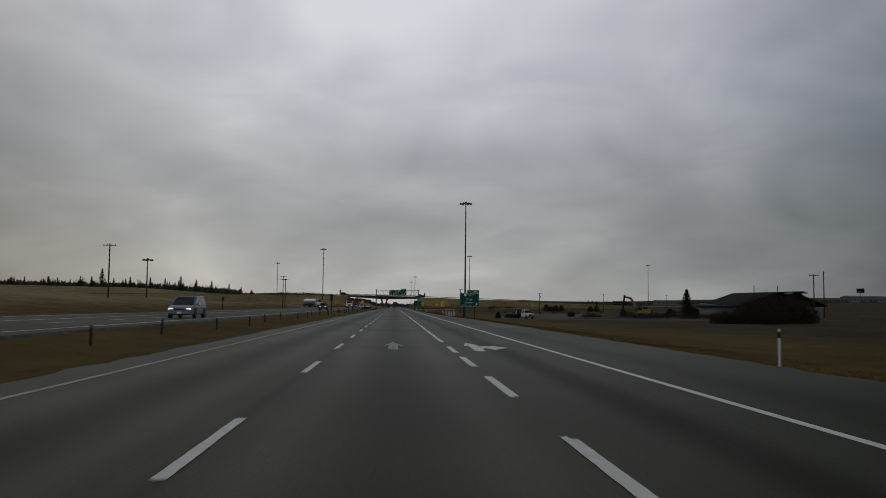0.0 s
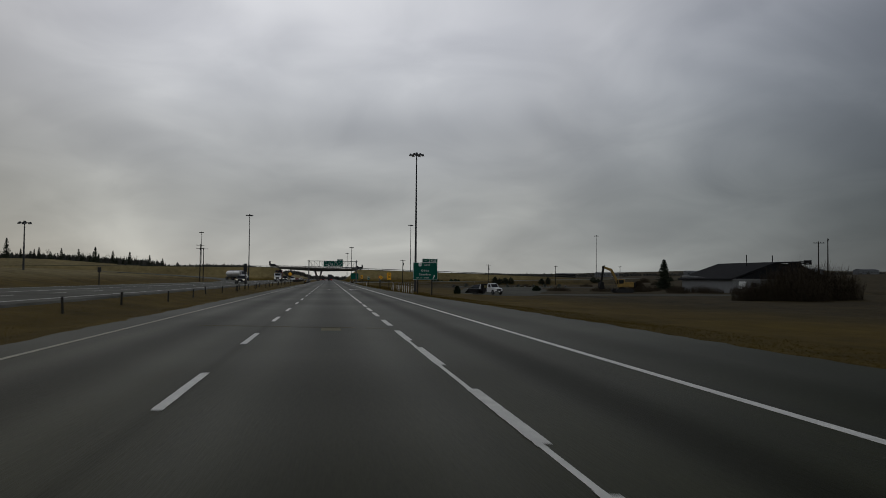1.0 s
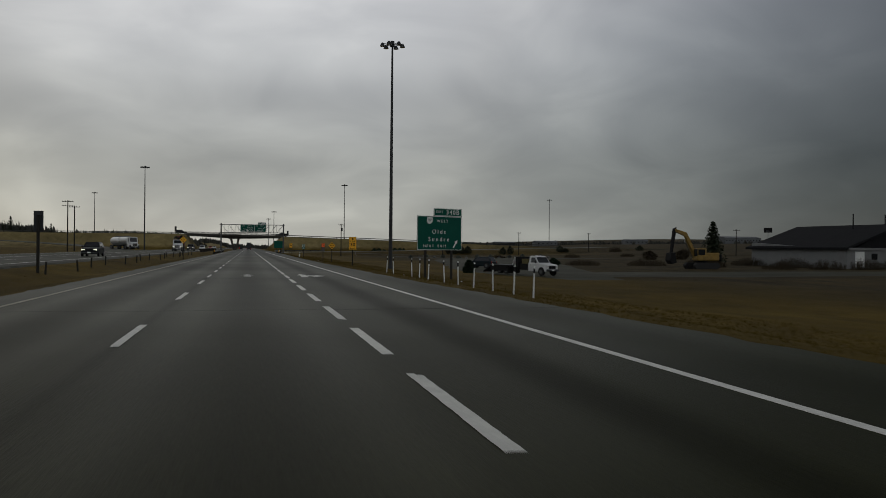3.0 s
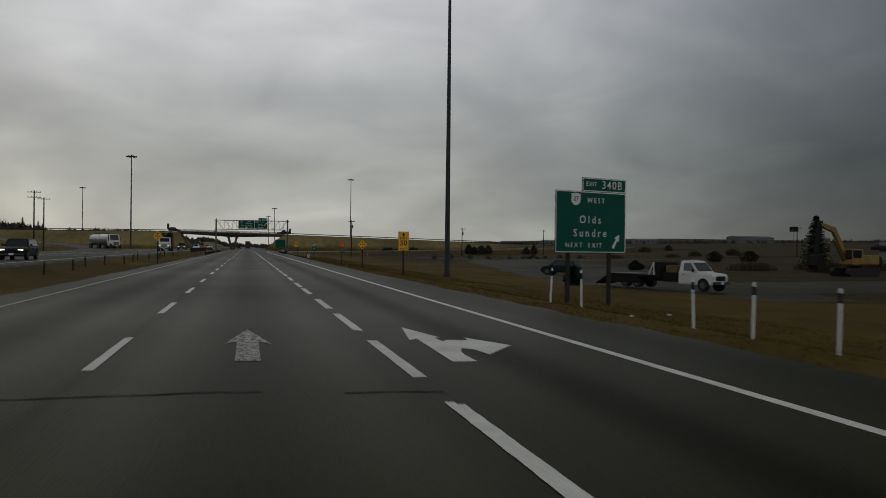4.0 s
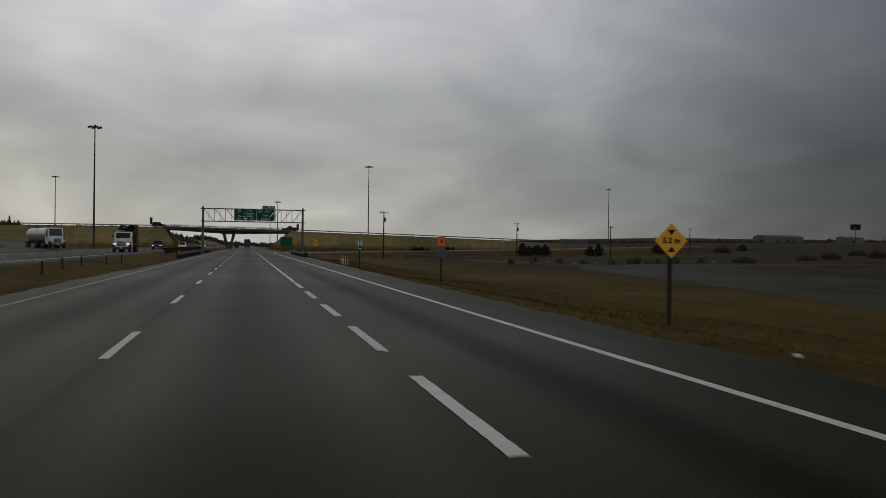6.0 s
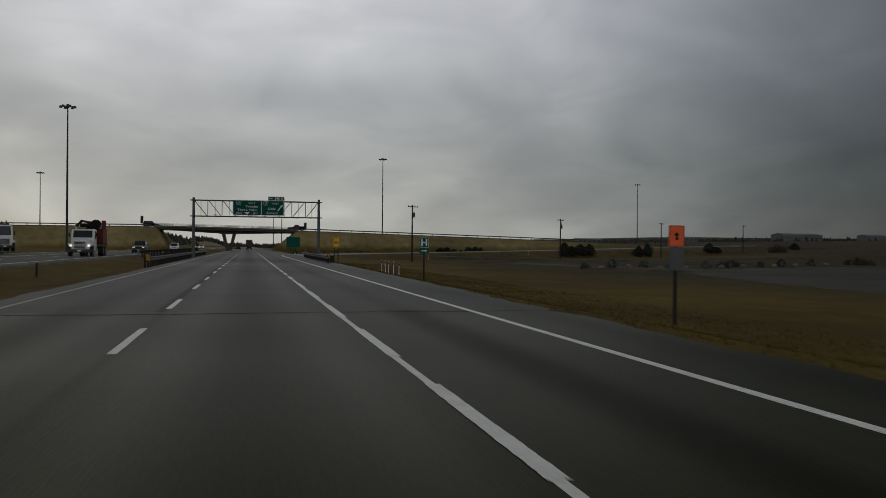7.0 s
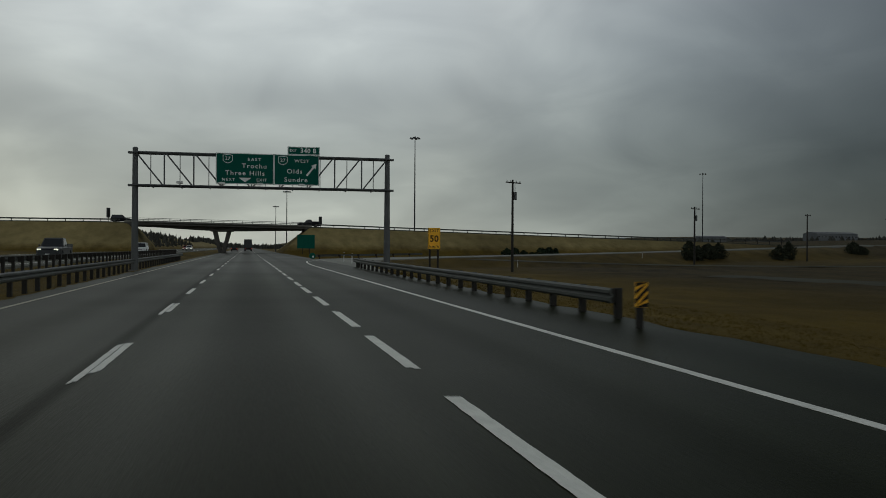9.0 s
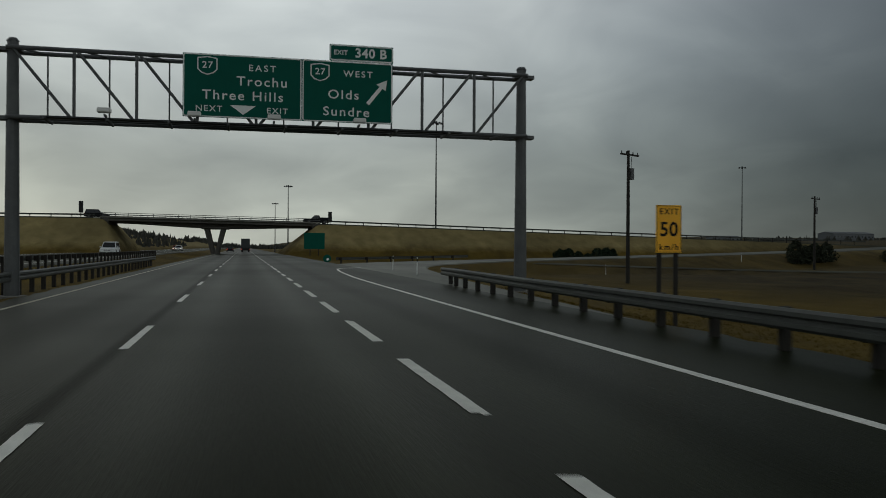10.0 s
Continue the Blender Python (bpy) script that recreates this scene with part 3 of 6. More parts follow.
def build_ground():
    xs = np.concatenate([np.arange(-2500, -300, 110), np.arange(-300, -90, 6), np.arange(-90, -34, 2), np.arange(-34, 20, 0.6), np.arange(20, 60, 1.6), np.arange(60, 130, 3.5), np.arange(130, 300, 10), np.arange(300, 2600, 110)])
    ys = np.concatenate([np.arange(-260, -20, 20), np.arange(-20, 300, 3.2), np.arange(300, 530, 1.6), np.arange(530, 760, 7), np.arange(760, 1600, 40), np.arange(1600, 4700, 200)])
    X, Y = np.meshgrid(xs, ys)
    Z = ground_height(X, Y)
    GRID.extend((xs, ys, Z))
    verts = np.stack([X.ravel(), Y.ravel(), Z.ravel()], 1).tolist()
    nx, ny = len(xs), len(ys)
    i = np.arange(nx * (ny - 1)).reshape(ny - 1, nx)[:, :-1].ravel()
    faces = np.stack([i, i + 1, i + nx + 1, i + nx], 1).tolist()
    me = bpy.data.meshes.new("ground")
    me.from_pydata(verts, [], faces)
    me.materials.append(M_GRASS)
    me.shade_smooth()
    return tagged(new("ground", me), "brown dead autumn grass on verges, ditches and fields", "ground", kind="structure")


build_ground()


def zg(x, y):
    """Height of the ground sheet at a place."""
    xs, ys, Z = GRID
    i = min(max(int(np.searchsorted(xs, x)) - 1, 0), len(xs) - 2)
    j = min(max(int(np.searchsorted(ys, y)) - 1, 0), len(ys) - 2)
    u = min(max((x - xs[i]) / (xs[i + 1] - xs[i]), 0), 1)
    v = min(max((y - ys[j]) / (ys[j + 1] - ys[j]), 0), 1)
    return float((Z[j, i] * (1 - u) + Z[j, i + 1] * u) * (1 - v) + (Z[j + 1, i] * (1 - u) + Z[j + 1, i + 1] * u) * v)


def road_strip(name, x0, x1, mat, label, y0=Y_NEAR, y1=Y_FAR, ragged=0.12):
    """A long straight carriageway with uneven crumbled edges."""
    bm = bmesh.new()
    ys = np.concatenate([np.arange(y0, min(y1, 560) + 0.01, 1.0), np.arange(580, y1 + 1, 20)])
    rnd = np.random.RandomState(4)
    rows = []
    for y in ys:
        e1 = float(pavement_edge(y)) if x1 is None else x1
        a, b = x0 + rnd.uniform(-ragged, ragged), e1 + rnd.uniform(-ragged, ragged)
        rows.append([bm.verts.new(v) for v in ((a - 0.3, y, -0.25), (a, y, -0.015), (x0 + 0.6, y, 0), (e1 - 0.6, y, 0), (b, y, -0.015), (b + 0.3, y, -0.25))])
    for r0, r1 in zip(rows, rows[1:]):
        for k in range(5):
            bm.faces.new((r0[k], r0[k + 1], r1[k + 1], r1[k]))
    ob = new(name, mesh_of(name, bm, mat))
    return tagged(ob, label, "road", kind="structure")


road = road_strip("road", -6.75, None, M_ROAD, "worn brownish grey asphalt highway with painted lane lines", y1=234.0)
new_road = road_strip("road_newer", -6.45, None, M_NEWROAD, "newer dark grey asphalt highway with painted lane lines", y0=234.0)
far_road = road_strip("road_opposite", -31.0, -13.2, M_ROAD2, "grey asphalt carriageway beyond the grass median")
far_road.location.z = 0.25
for nm, rows, lab in (("road_ramp", RAMP, "grey asphalt exit ramp curving away"), ("road_service", SERVICE, "grey asphalt service road below the highway"), ("road_yard", YARD, "worn grey asphalt yard entrance off the service road"), ("road_branch", BRANCH, "grey asphalt drive joining the service road"), ("road_lane", LANE, "narrow grey asphalt lane in the field"), ("road_overpass", CROSS, "asphalt road on the overpass embankment"), ("road_left_ramp", LEFT_RAMP, "grey asphalt ramp climbing the far embankment")):
    raised = nm in ("road_ramp", "road_overpass", "road_left_ramp")
    strip = ribbon(rows, -0.012 if nm == "road_ramp" else 0.0 if raised else -0.07, 0.3 if raised else 0.08, skirt=0.4 if raised else 0.8)
    tagged(new(nm, mesh_of(nm, strip, M_RAMP if nm == "road_ramp" else M_ROAD2 if raised else M_SERVICE)), lab, "road", kind="structure")

# ---------------------------------------------------------------- overpass bridge
def zc(x):
    """Height of the crossing road."""
    return float(np.interp(x, [q[0] for q in CROSS], [q[2] for q in CROSS]))


def build_bridge():
    b = thing("bridge", (0, BRIDGE_Y, 0), "weathered concrete highway overpass with steel railings and a V-shaped pier", "bridge", kind="structure")
    xs = np.linspace(-28, 15.5, 15)
    bm = bmesh.new()
    rows = []
    for x in xs:
        z = zc(x)
        rows.append([bm.verts.new((x, y, z + h)) for y, h in ((-6.4, -0.30), (-6.4, -0.62), (-5.2, -0.72), (5.2, -0.72), (6.4, -0.62), (6.4, -0.30))])
    for r0, r1 in zip(rows, rows[1:]):
        for k in range(6):
            bm.faces.new((r0[k], r1[k], r1[(k + 1) % 6], r0[(k + 1) % 6]))
    bm.faces.new(rows[0][::-1])
    bm.faces.new(rows[-1])
    bmesh.ops.recalc_face_normals(bm, faces=bm.faces)
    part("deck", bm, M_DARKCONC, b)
    for y in (-4.4, -1.5, 1.5, 4.4):
        bm = bmesh.new()
        rows = []
        for x in xs:
            z = zc(x) - 0.70
            deep = 0.50 + 0.30 * math.cos((x + 6) / 21 * math.pi)
            rows.append([bm.verts.new((x, y + s, z - h)) for s, h in ((-0.35, 0), (-0.35, deep), (0.35, deep), (0.35, 0))])
        for r0, r1 in zip(rows, rows[1:]):
            for k in range(4):
                bm.faces.new((r0[k], r1[k], r1[(k + 1) % 4], r0[(k + 1) % 4]))
        bmesh.ops.recalc_face_normals(bm, faces=bm.faces)
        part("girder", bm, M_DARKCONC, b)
    # V pier in the median
    for s in (-1, 1):
        bm = bmesh.new()
        for y in (-4.4, 0.0, 4.4):
            va = [bm.verts.new((-6.0 + s * 0.30 + dx, y + dy, -0.3)) for dx, dy in ((-0.36, -0.8), (0.36, -0.8), (0.36, 0.8), (-0.36, 0.8))]
            vb = [bm.verts.new((-6.0 + s * 1.70 + dx, y + dy, zc(-6) - 1.55)) for dx, dy in ((-0.46, -0.8), (0.46, -0.8), (0.46, 0.8), (-0.46, 0.8))]
            for k in range(4):
                bm.faces.new((va[k], va[(k + 1) % 4], vb[(k + 1) % 4], vb[k]))
            bm.faces.new(va[::-1])
            bm.faces.new(vb)
        bmesh.ops.recalc_face_normals(bm, faces=bm.faces)
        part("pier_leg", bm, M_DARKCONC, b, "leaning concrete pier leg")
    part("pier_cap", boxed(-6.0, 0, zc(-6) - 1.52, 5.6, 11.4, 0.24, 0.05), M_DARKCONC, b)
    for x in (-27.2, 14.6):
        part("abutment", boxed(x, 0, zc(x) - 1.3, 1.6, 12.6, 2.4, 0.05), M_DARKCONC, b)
    # railing: kerb, posts and two tubes on both edges
    for y in (-6.1, 6.1):
        bm = bmesh.new()
        for x0, x1 in zip(xs, xs[1:]):
            prism_pts = [(y - 0.2, zc((x0 + x1) / 2) - 0.02), (y + 0.2, zc((x0 + x1) / 2) - 0.02), (y + 0.2, zc((x0 + x1) / 2) + 0.32), (y - 0.2, zc((x0 + x1) / 2) + 0.32)]
            prism(bm, prism_pts, x0 - 0.02, x1 + 0.02)
        part("kerb", bm, M_CONCRETE, b)
        for h in (0.62, 0.95):
            bm = bmesh.new()
            for x0, x1 in zip(xs, xs[1:]):
                rod(bm, (x0, y, zc(x0) + h), (x1, y, zc(x1) + h), 0.05, seg=6)
            part("rail", bm, M_STEEL, b)
        post = mesh_of("rail_post", boxed(0, 0, 0.62, 0.10, 0.14, 0.72), M_STEEL)
        for x in np.arange(-27.5, 15.3, 2.4):
            again("rail_post", post, b, (x, y, zc(x)))


build_bridge()


# ---------------------------------------------------------------- guardrails
W_BEAM = [(-0.02, -0.155), (0.02, -0.155), (0.062, -0.11), (0.062, -0.05), (0.012, -0.012), (0.012, 0.012), (0.062, 0.05), (0.062, 0.11), (0.02, 0.155), (-0.02, 0.155), (0.008, 0.10), (0.008, 0.06), (-0.036, 0.015), (-0.036, -0.015), (0.008, -0.06), (0.008, -0.10)]


def guardrail(points, side, label, top=0.75, spacing=1.905, group="highway guardrails", post_mat=None, block_mat=None, name="guardrail"):
    """A steel W-beam on timber posts with block-outs. side: +1 when the beam faces +x."""
    g = thing(name, (0, 0, 0), label, "guardrail", group)
    pts = smooth_line([(x, y, z, 0) for x, y, z in points], 12)
    bm = bmesh.new()
    rows = []
    for i, q in enumerate(pts):
        a, b = pts[max(i - 1, 0)], pts[min(i + 1, len(pts) - 1)]
        d = Vector((b[0] - a[0], b[1] - a[1])).normalized()
        nx, ny = d.y * side, -d.x * side
        rows.append([bm.verts.new((q[0] + nx * u, q[1] + ny * u, q[2] + top - 0.155 + v)) for u, v in W_BEAM])
    n = len(W_BEAM)
    for r0, r1 in zip(rows, rows[1:]):
        for k in range(n):
            bm.faces.new((r0[k], r1[k], r1[(k + 1) % n], r0[(k + 1) % n]))
    bm.faces.new(rows[0])
    bm.faces.new(rows[-1][::-1])
    bmesh.ops.recalc_face_normals(bm, faces=bm.faces)
    part("beam", bm, M_RAIL, g)
    post = mesh_of("guardrail_post", boxed(0, 0, 0, 0.15, 0.15, top + 0.40, 0.012), post_mat or M_POST)
    block = mesh_of("block", boxed(0, 0, 0, 0.17, 0.12, 0.30, 0.01), block_mat or M_POST)
    arc = np.concatenate([[0.0], np.cumsum([math.hypot(q[0] - p[0], q[1] - p[1]) for p, q in zip(pts, pts[1:])])])
    for d in np.arange(0.3, arc[-1], spacing):
        x, y, z = (float(np.interp(d, arc, [q[k] for q in pts])) for k in range(3))
        again("post", post, g, (x - side * 0.27, y, z + (top + 0.42) / 2 - 0.42))
        again("block", block, g, (x - side * 0.11, y, z + top - 0.18))
    return g


def dense(points, step=0.6):
    out = []
    for a, b in zip(points, points[1:]):
        k = max(1, int(math.dist(a, b) / step / 12))
        for i in range(k):
            out.append(tuple(a[j] + (b[j] - a[j]) * i / k for j in range(3)))
    return out + [points[-1]]


guardrail(dense([(7.22, 291.6, -0.06), (7.22, 300, -0.06), (7.26, 314, -0.05), (7.36, 328, -0.04), (7.5, 336, 0), (8.0, 340.5, -0.05)]), -1, "galvanised W-beam guardrail on timber posts beside the exit lane", top=0.70)
guardrail(dense([(-7.0, 278, -0.08), (-7.2, 300, -0.08), (-7.4, 330, -0.08), (-7.6, 356, -0.08), (-7.8, 384, -0.08)]), 1, "galvanised W-beam guardrail on dark timber posts along the median", top=0.70)
guardrail(dense([(-12.4, 318, 0.12), (-12.4, 345, 0.15), (-12.4, 380, 0.15), (-12.4, 430, 0.15)]), -1, "dull steel guardrail on dark posts beside the far carriageway", top=0.75)


def hazard_marker(at, lean):
    """Yellow board with black diagonal stripes on a short post."""
    h = thing("hazard_marker", at, "yellow and black striped hazard board on a timber post", "road sign", "hazard boards")
    part("post", boxed(0, 0.07, 0.1, 0.12, 0.09, 1.4, 0.01), M_POST, h)
    b = part("board", boxed(0, 0, 0.70, 0.25, 0.02, 0.46, 0.004), M_AMBER, h)
    for k in range(-2, 3):
        pts = []
        for u, v in ((-0.123, -0.045), (0.123, -0.045 + 0.25 * lean), (0.123, 0.045 + 0.25 * lean), (-0.123, 0.045)):
            pts.append((u, 0.70 - 0.125 * lean + k * 0.155 + v))
        pts = [(u, min(max(w, 0.475), 0.925)) for u, w in pts]
        if max(w for _, w in pts) - min(w for _, w in pts) < 0.08:
            continue
        part("stripe", prism(bmesh.new(), pts, -0.016, -0.011, "Y"), M_BLACK, b)


hazard_marker((6.88, 289.6, -0.08), 1)
hazard_marker((-6.98, 277.2, -0.12), -1)


# ---------------------------------------------------------------- overhead sign gantry
def shield(parent, at, size):
    """White route shield with a number."""
    w, h = size * 0.95, size
    bm = prism(bmesh.new(), [(-w / 2, h * 0.42), (-w * 0.5, -h * 0.2), (-w * 0.3, -h * 0.4), (0, -h * 0.5), (w * 0.3, -h * 0.4), (w * 0.5, -h * 0.2), (w / 2, h * 0.42), (0, h * 0.5)], -0.006, 0.0, "Y")
    ob = part("route_shield", bm, M_WHITE, parent, "white route shield", at=at)
    s = 0.88
    bm = prism(bmesh.new(), [(-w / 2 * s, h * 0.42 * s), (-w * 0.5 * s, -h * 0.2 * s), (-w * 0.3 * s, -h * 0.4 * s), (0, -h * 0.5 * s), (w * 0.3 * s, -h * 0.4 * s), (w * 0.5 * s, -h * 0.2 * s), (w / 2 * s, h * 0.42 * s), (0, h * 0.5 * s)], -0.010, -0.0065, "Y")
    return ob, bm


def route_shield(parent, at, size, mat_in, mat_txt, text="27"):
    ob, bm = shield(parent, at, size)
    part("shield_field", bm, mat_in, parent, at=at)
    lettering(text, size * 0.50, parent, (at[0], at[1] - 0.013, at[2] + 0.02 * size), mat_txt, bold=0.003)


def arrow_mesh(length, width, head, turn, y0=-0.012, y1=-0.004):
    bm = prism(bmesh.new(), [(-width / 2, -length / 2), (width / 2, -length / 2), (width / 2, length / 2 - head), (head * 0.55, length / 2 - head), (0, length / 2), (-head * 0.55, length / 2 - head), (-width / 2, length / 2 - head)], y0, y1, "Y")
    bmesh.ops.rotate(bm, verts=bm.verts, cent=(0, 0, 0), matrix=Matrix.Rotation(radians(turn), 3, "Y"))
    return bm


def sign_panel(parent, name, cx, cz, w, h, y=0.0):
    p = part(name, boxed(0, 0.02, 0, w, 0.04, h, 0.008), M_GREEN, parent, "green sign panel with white border", at=(cx, y, cz))
    part("border", outline(w - 0.03, h - 0.03, 0.035, 0.05, -0.008, 0.001), M_WHITE, p, "white border")
    return p


GY = 335.2


def build_gantry():
    g = thing("sign_gantry", (0, GY, 0), "weathered steel truss gantry carrying green exit signs", "sign gantry")
    xl, xr, zb, zt = -7.42, 9.7, 5.54, 7.74
    for x in (xl, xr):
        z0 = zg(x, GY) - 0.1
        bm = rod(bmesh.new(), (x, 0, z0), (x, 0, 8.02), 0.24, 0.17, 14)
        bmesh.ops.create_cone(bm, cap_ends=True, segments=14, radius1=0.2, radius2=0.12, depth=0.1, matrix=Matrix.Translation((x, 0, 8.07)))
        part("column", bm, M_STEEL, g, smooth=False)
        part("base_plate", boxed(x, 0, z0 + 0.08, 0.8, 0.8, 0.16, 0.02), M_CONCRETE, g)
        for z in (zb, zt):
            part("bracket", boxed(x + (0.08 if x > 0 else -0.08), 0, z, 0.75, 0.34, 0.14, 0.02), M_STEEL, g)
    for y in (-0.41, 0.41):
        for z in (zb, zt):
            part("chord", rod(bmesh.new(), (xl - 0.1, y, z), (xr + 0.1, y, z), 0.075, seg=8), M_STEEL, g)
    nodes = np.linspace(xl, xr, 10)
    for a, b in zip(nodes, nodes[1:]):
        down = b < 1.5
        part("brace", rod(bmesh.new(), (a + 0.08, -0.41, zt if down else zb), (b - 0.08, -0.41, zb if down else zt), 0.05, seg=6), M_STEEL, g)
        c = (a + b) / 2
        part("vertical", rod(bmesh.new(), (c, 0.41, zb), (c, 0.41, zt), 0.03, seg=6), M_STEEL, g)
        part("cross_tie", rod(bmesh.new(), (a + 0.1, -0.41, zt), (c, 0.41, zt), 0.03, seg=6), M_STEEL, g)
        part("cross_tie", rod(bmesh.new(), (a + 0.1, -0.41, zb), (c, 0.41, zb), 0.03, seg=6), M_STEEL, g)
    for c in nodes[1:-1]:
        part("vertical", rod(bmesh.new(), (c, -0.41, zb), (c, -0.41, zt), 0.055, seg=6), M_STEEL, g)
    for x in np.linspace(xl + 1.2, xr - 1.2, 9):
        part("walkway_bracket", boxed(x, -0.75, zb - 0.12, 0.07, 1.3, 0.10, 0.01), M_STEEL, g)
    part("walkway", boxed(0.4, -1.05, zb - 0.06, 13.5, 0.35, 0.05), M_POLE, g, "narrow grated catwalk")
    for x in (-4.45, -1.75, 0.75, 3.55):
        lamp = part("sign_lamp", boxed(x, -1.45, zb + 0.16, 0.42, 0.22, 0.16, 0.03), M_LENS, g, "pale sign luminaire")
        part("arm", boxed(x, -1.2, zb + 0.02, 0.06, 0.4, 0.06), M_STEEL, lamp)
    e = sign_panel(g, "sign_panel", -0.24, 6.79, 3.86, 2.30, -0.62)
    w = sign_panel(g, "sign_panel", 3.25, 6.79, 3.10, 2.30, -0.62)
    t = sign_panel(g, "exit_tab", 3.72, 8.13, 2.20, 0.56, -0.62)
    e.scale = w.scale = (1, 1, 0.91)
    route_shield(e, (-1.15, -0.003, 0.72), 0.68, M_GREEN, M_WHITE)
    lettering("EAST", 0.33, e, (0.62, -0.006, 0.70), M_WHITE, bold=0.003, space=1.35)
    lettering("Trochu", 0.48, e, (0.62, -0.006, 0.20), M_WHITE, bold=0.004, space=1.2)
    lettering("Three Hills", 0.48, e, (0.0, -0.006, -0.34), M_WHITE, bold=0.004, space=1.2)
    lettering("NEXT", 0.30, e, (-1.10, -0.006, -0.84), M_WHITE, bold=0.002, space=1.2)
    lettering("EXIT", 0.30, e, (1.12, -0.006, -0.84), M_WHITE, bold=0.002, space=1.2)
    part("down_arrow", prism(bmesh.new(), [(-0.42, -0.68), (0.42, -0.68), (0, -1.02)], -0.012, -0.004, "Y"), M_WHITE, e)
    route_shield(w, (-0.95, -0.003, 0.70), 0.68, M_GREEN, M_WHITE)
    lettering("WEST", 0.33, w, (0.35, -0.006, 0.68), M_WHITE, bold=0.003, space=1.3)
    lettering("Olds", 0.48, w, (-0.15, -0.006, -0.12), M_WHITE, bold=0.004, space=1.2)
    lettering("Sundre", 0.48, w, (-0.05, -0.006, -0.76), M_WHITE, bold=0.004, space=1.2)
    part("up_arrow", arrow_mesh(1.15, 0.13, 0.36, 36), M_WHITE, w, at=(1.02, 0, 0.05))
    lettering("EXIT", 0.22, t, (-0.72, -0.006, 0.0), M_WHITE, bold=0.005)
    lettering("340 B", 0.44, t, (0.32, -0.006, 0.0), M_WHITE, bold=0.012)


build_gantry()


# ---------------------------------------------------------------- roadside signs
def i_post(parent, x, z0, z1, y=0.06, r=0.045, mat=None, name="post"):
    part(name, boxed(x, y, (z0 + z1) / 2, r * 2, r * 1.6, z1 - z0, 0.008), mat or M_WOOD, parent)


def exit_sign():
    x0, y0 = 15.0, 158.8
    z0 = zg(x0, y0)
    s = thing("exit_sign", (x0, y0, 0), "large green exit sign on two posts in the verge", "road sign", turn=20)
    for x in (-1.25, 1.25):
        i_post(s, x, z0 - 0.3, 3.8, y=0.17, r=0.085, mat=M_POST)
    p = sign_panel(s, "sign_panel", 0.0, 2.70, 4.26, 2.74)
    t = sign_panel(s, "exit_tab", 0.78, 4.39, 2.70, 0.62)
    route_shield(p, (-0.95, -0.003, 1.01), 0.56, M_WHITE, M_BLACK)
    lettering("WEST", 0.31, p, (0.26, -0.006, 0.97), M_WHITE, bold=0.001, space=1.55)
    lettering("Olds", 0.49, p, (-0.08, -0.006, 0.10), M_WHITE, bold=0.001, space=1.5)
    lettering("Sundre", 0.49, p, (-0.08, -0.006, -0.50), M_WHITE, bold=0.001, space=1.5)
    lettering("NEXT", 0.30, p, (-1.05, -0.006, -1.04), M_WHITE, bold=0.0, space=1.5)
    lettering("EXIT", 0.30, p, (0.22, -0.006, -1.04), M_WHITE, bold=0.0, space=1.5)
    part("up_arrow", arrow_mesh(0.74, 0.12, 0.30, 33), M_WHITE, p, at=(1.52, 0, -0.84))
    lettering("EXIT", 0.29, t, (-0.80, -0.006, 0.02), M_WHITE, bold=0.0, space=1.15)
    lettering("340B", 0.52, t, (0.46, -0.006, 0.0), M_WHITE, bold=0.002, space=1.25)


def speed_sign(at, w, h, zb, posts, arrow):
    x0, y0 = at
    s = thing("exit_speed_sign", (x0, y0, 0), "yellow advisory exit speed sign on " + ("a single post" if posts == 1 else "two timber posts"), "road sign", "exit speed signs", turn=2)
    z0 = zg(x0, y0) - 0.3
    for x in ((0,) if posts == 1 else (-w * 0.33, w * 0.33)):
        i_post(s, x, z0, zb + h * 0.9, y=0.075, r=0.055, mat=M_POST)
    p = part("sign_panel", boxed(0, 0.01, 0, w, 0.02, h, 0.004), M_AMBER, s, at=(0, 0, zb + h / 2))
    part("border", outline(w - 0.03, h - 0.03, 0.014, 0.03, -0.004, 0.001), M_BLACK, p, "black border")
    if arrow:
        part("up_arrow", arrow_mesh(h * 0.22, 0.12, h * 0.13, 0), M_BLACK, p, at=(0, 0.003, h * 0.345))
        rows = (("EXIT", 0.20, 0.145), ("50", 0.52, -0.12), ("km/h", 0.22, -0.40))
    else:
        rows = (("EXIT", 0.24, 0.36), ("50", 0.56, -0.02), ("km/h", 0.25, -0.385))
    for text, size, z in rows:
        lettering(text, size, p, (0, -0.004, z * h), M_BLACK, bold=0.010 if text == "50" else 0.002, space=1.05 if text == "50" else 1.3)


def diamond_sign(at, zc_):
    x0, y0 = at
    s = thing("clearance_sign", (x0, y0, 0), "yellow diamond clearance sign on a dark timber post", "road sign", "clearance signs")
    i_post(s, 0, zg(x0, y0) - 0.3, zc_ + 0.3, y=0.075, r=0.05, mat=M_POST)
    r = 0.46
    p = part("sign_panel", prism(bmesh.new(), [(-r, 0), (0, -r), (r, 0), (0, r)], -0.01, 0.012, "Y"), M_AMBER, s, at=(0, 0, zc_))
    lettering("5.2 m", 0.20, p, (0, -0.015, 0), M_BLACK, bold=0.008)
    for sg in (1, -1):
        part("chevron", prism(bmesh.new(), [(-0.12, sg * 0.29), (0.12, sg * 0.29), (0, sg * 0.15)], -0.018, -0.011, "Y"), M_BLACK, p)


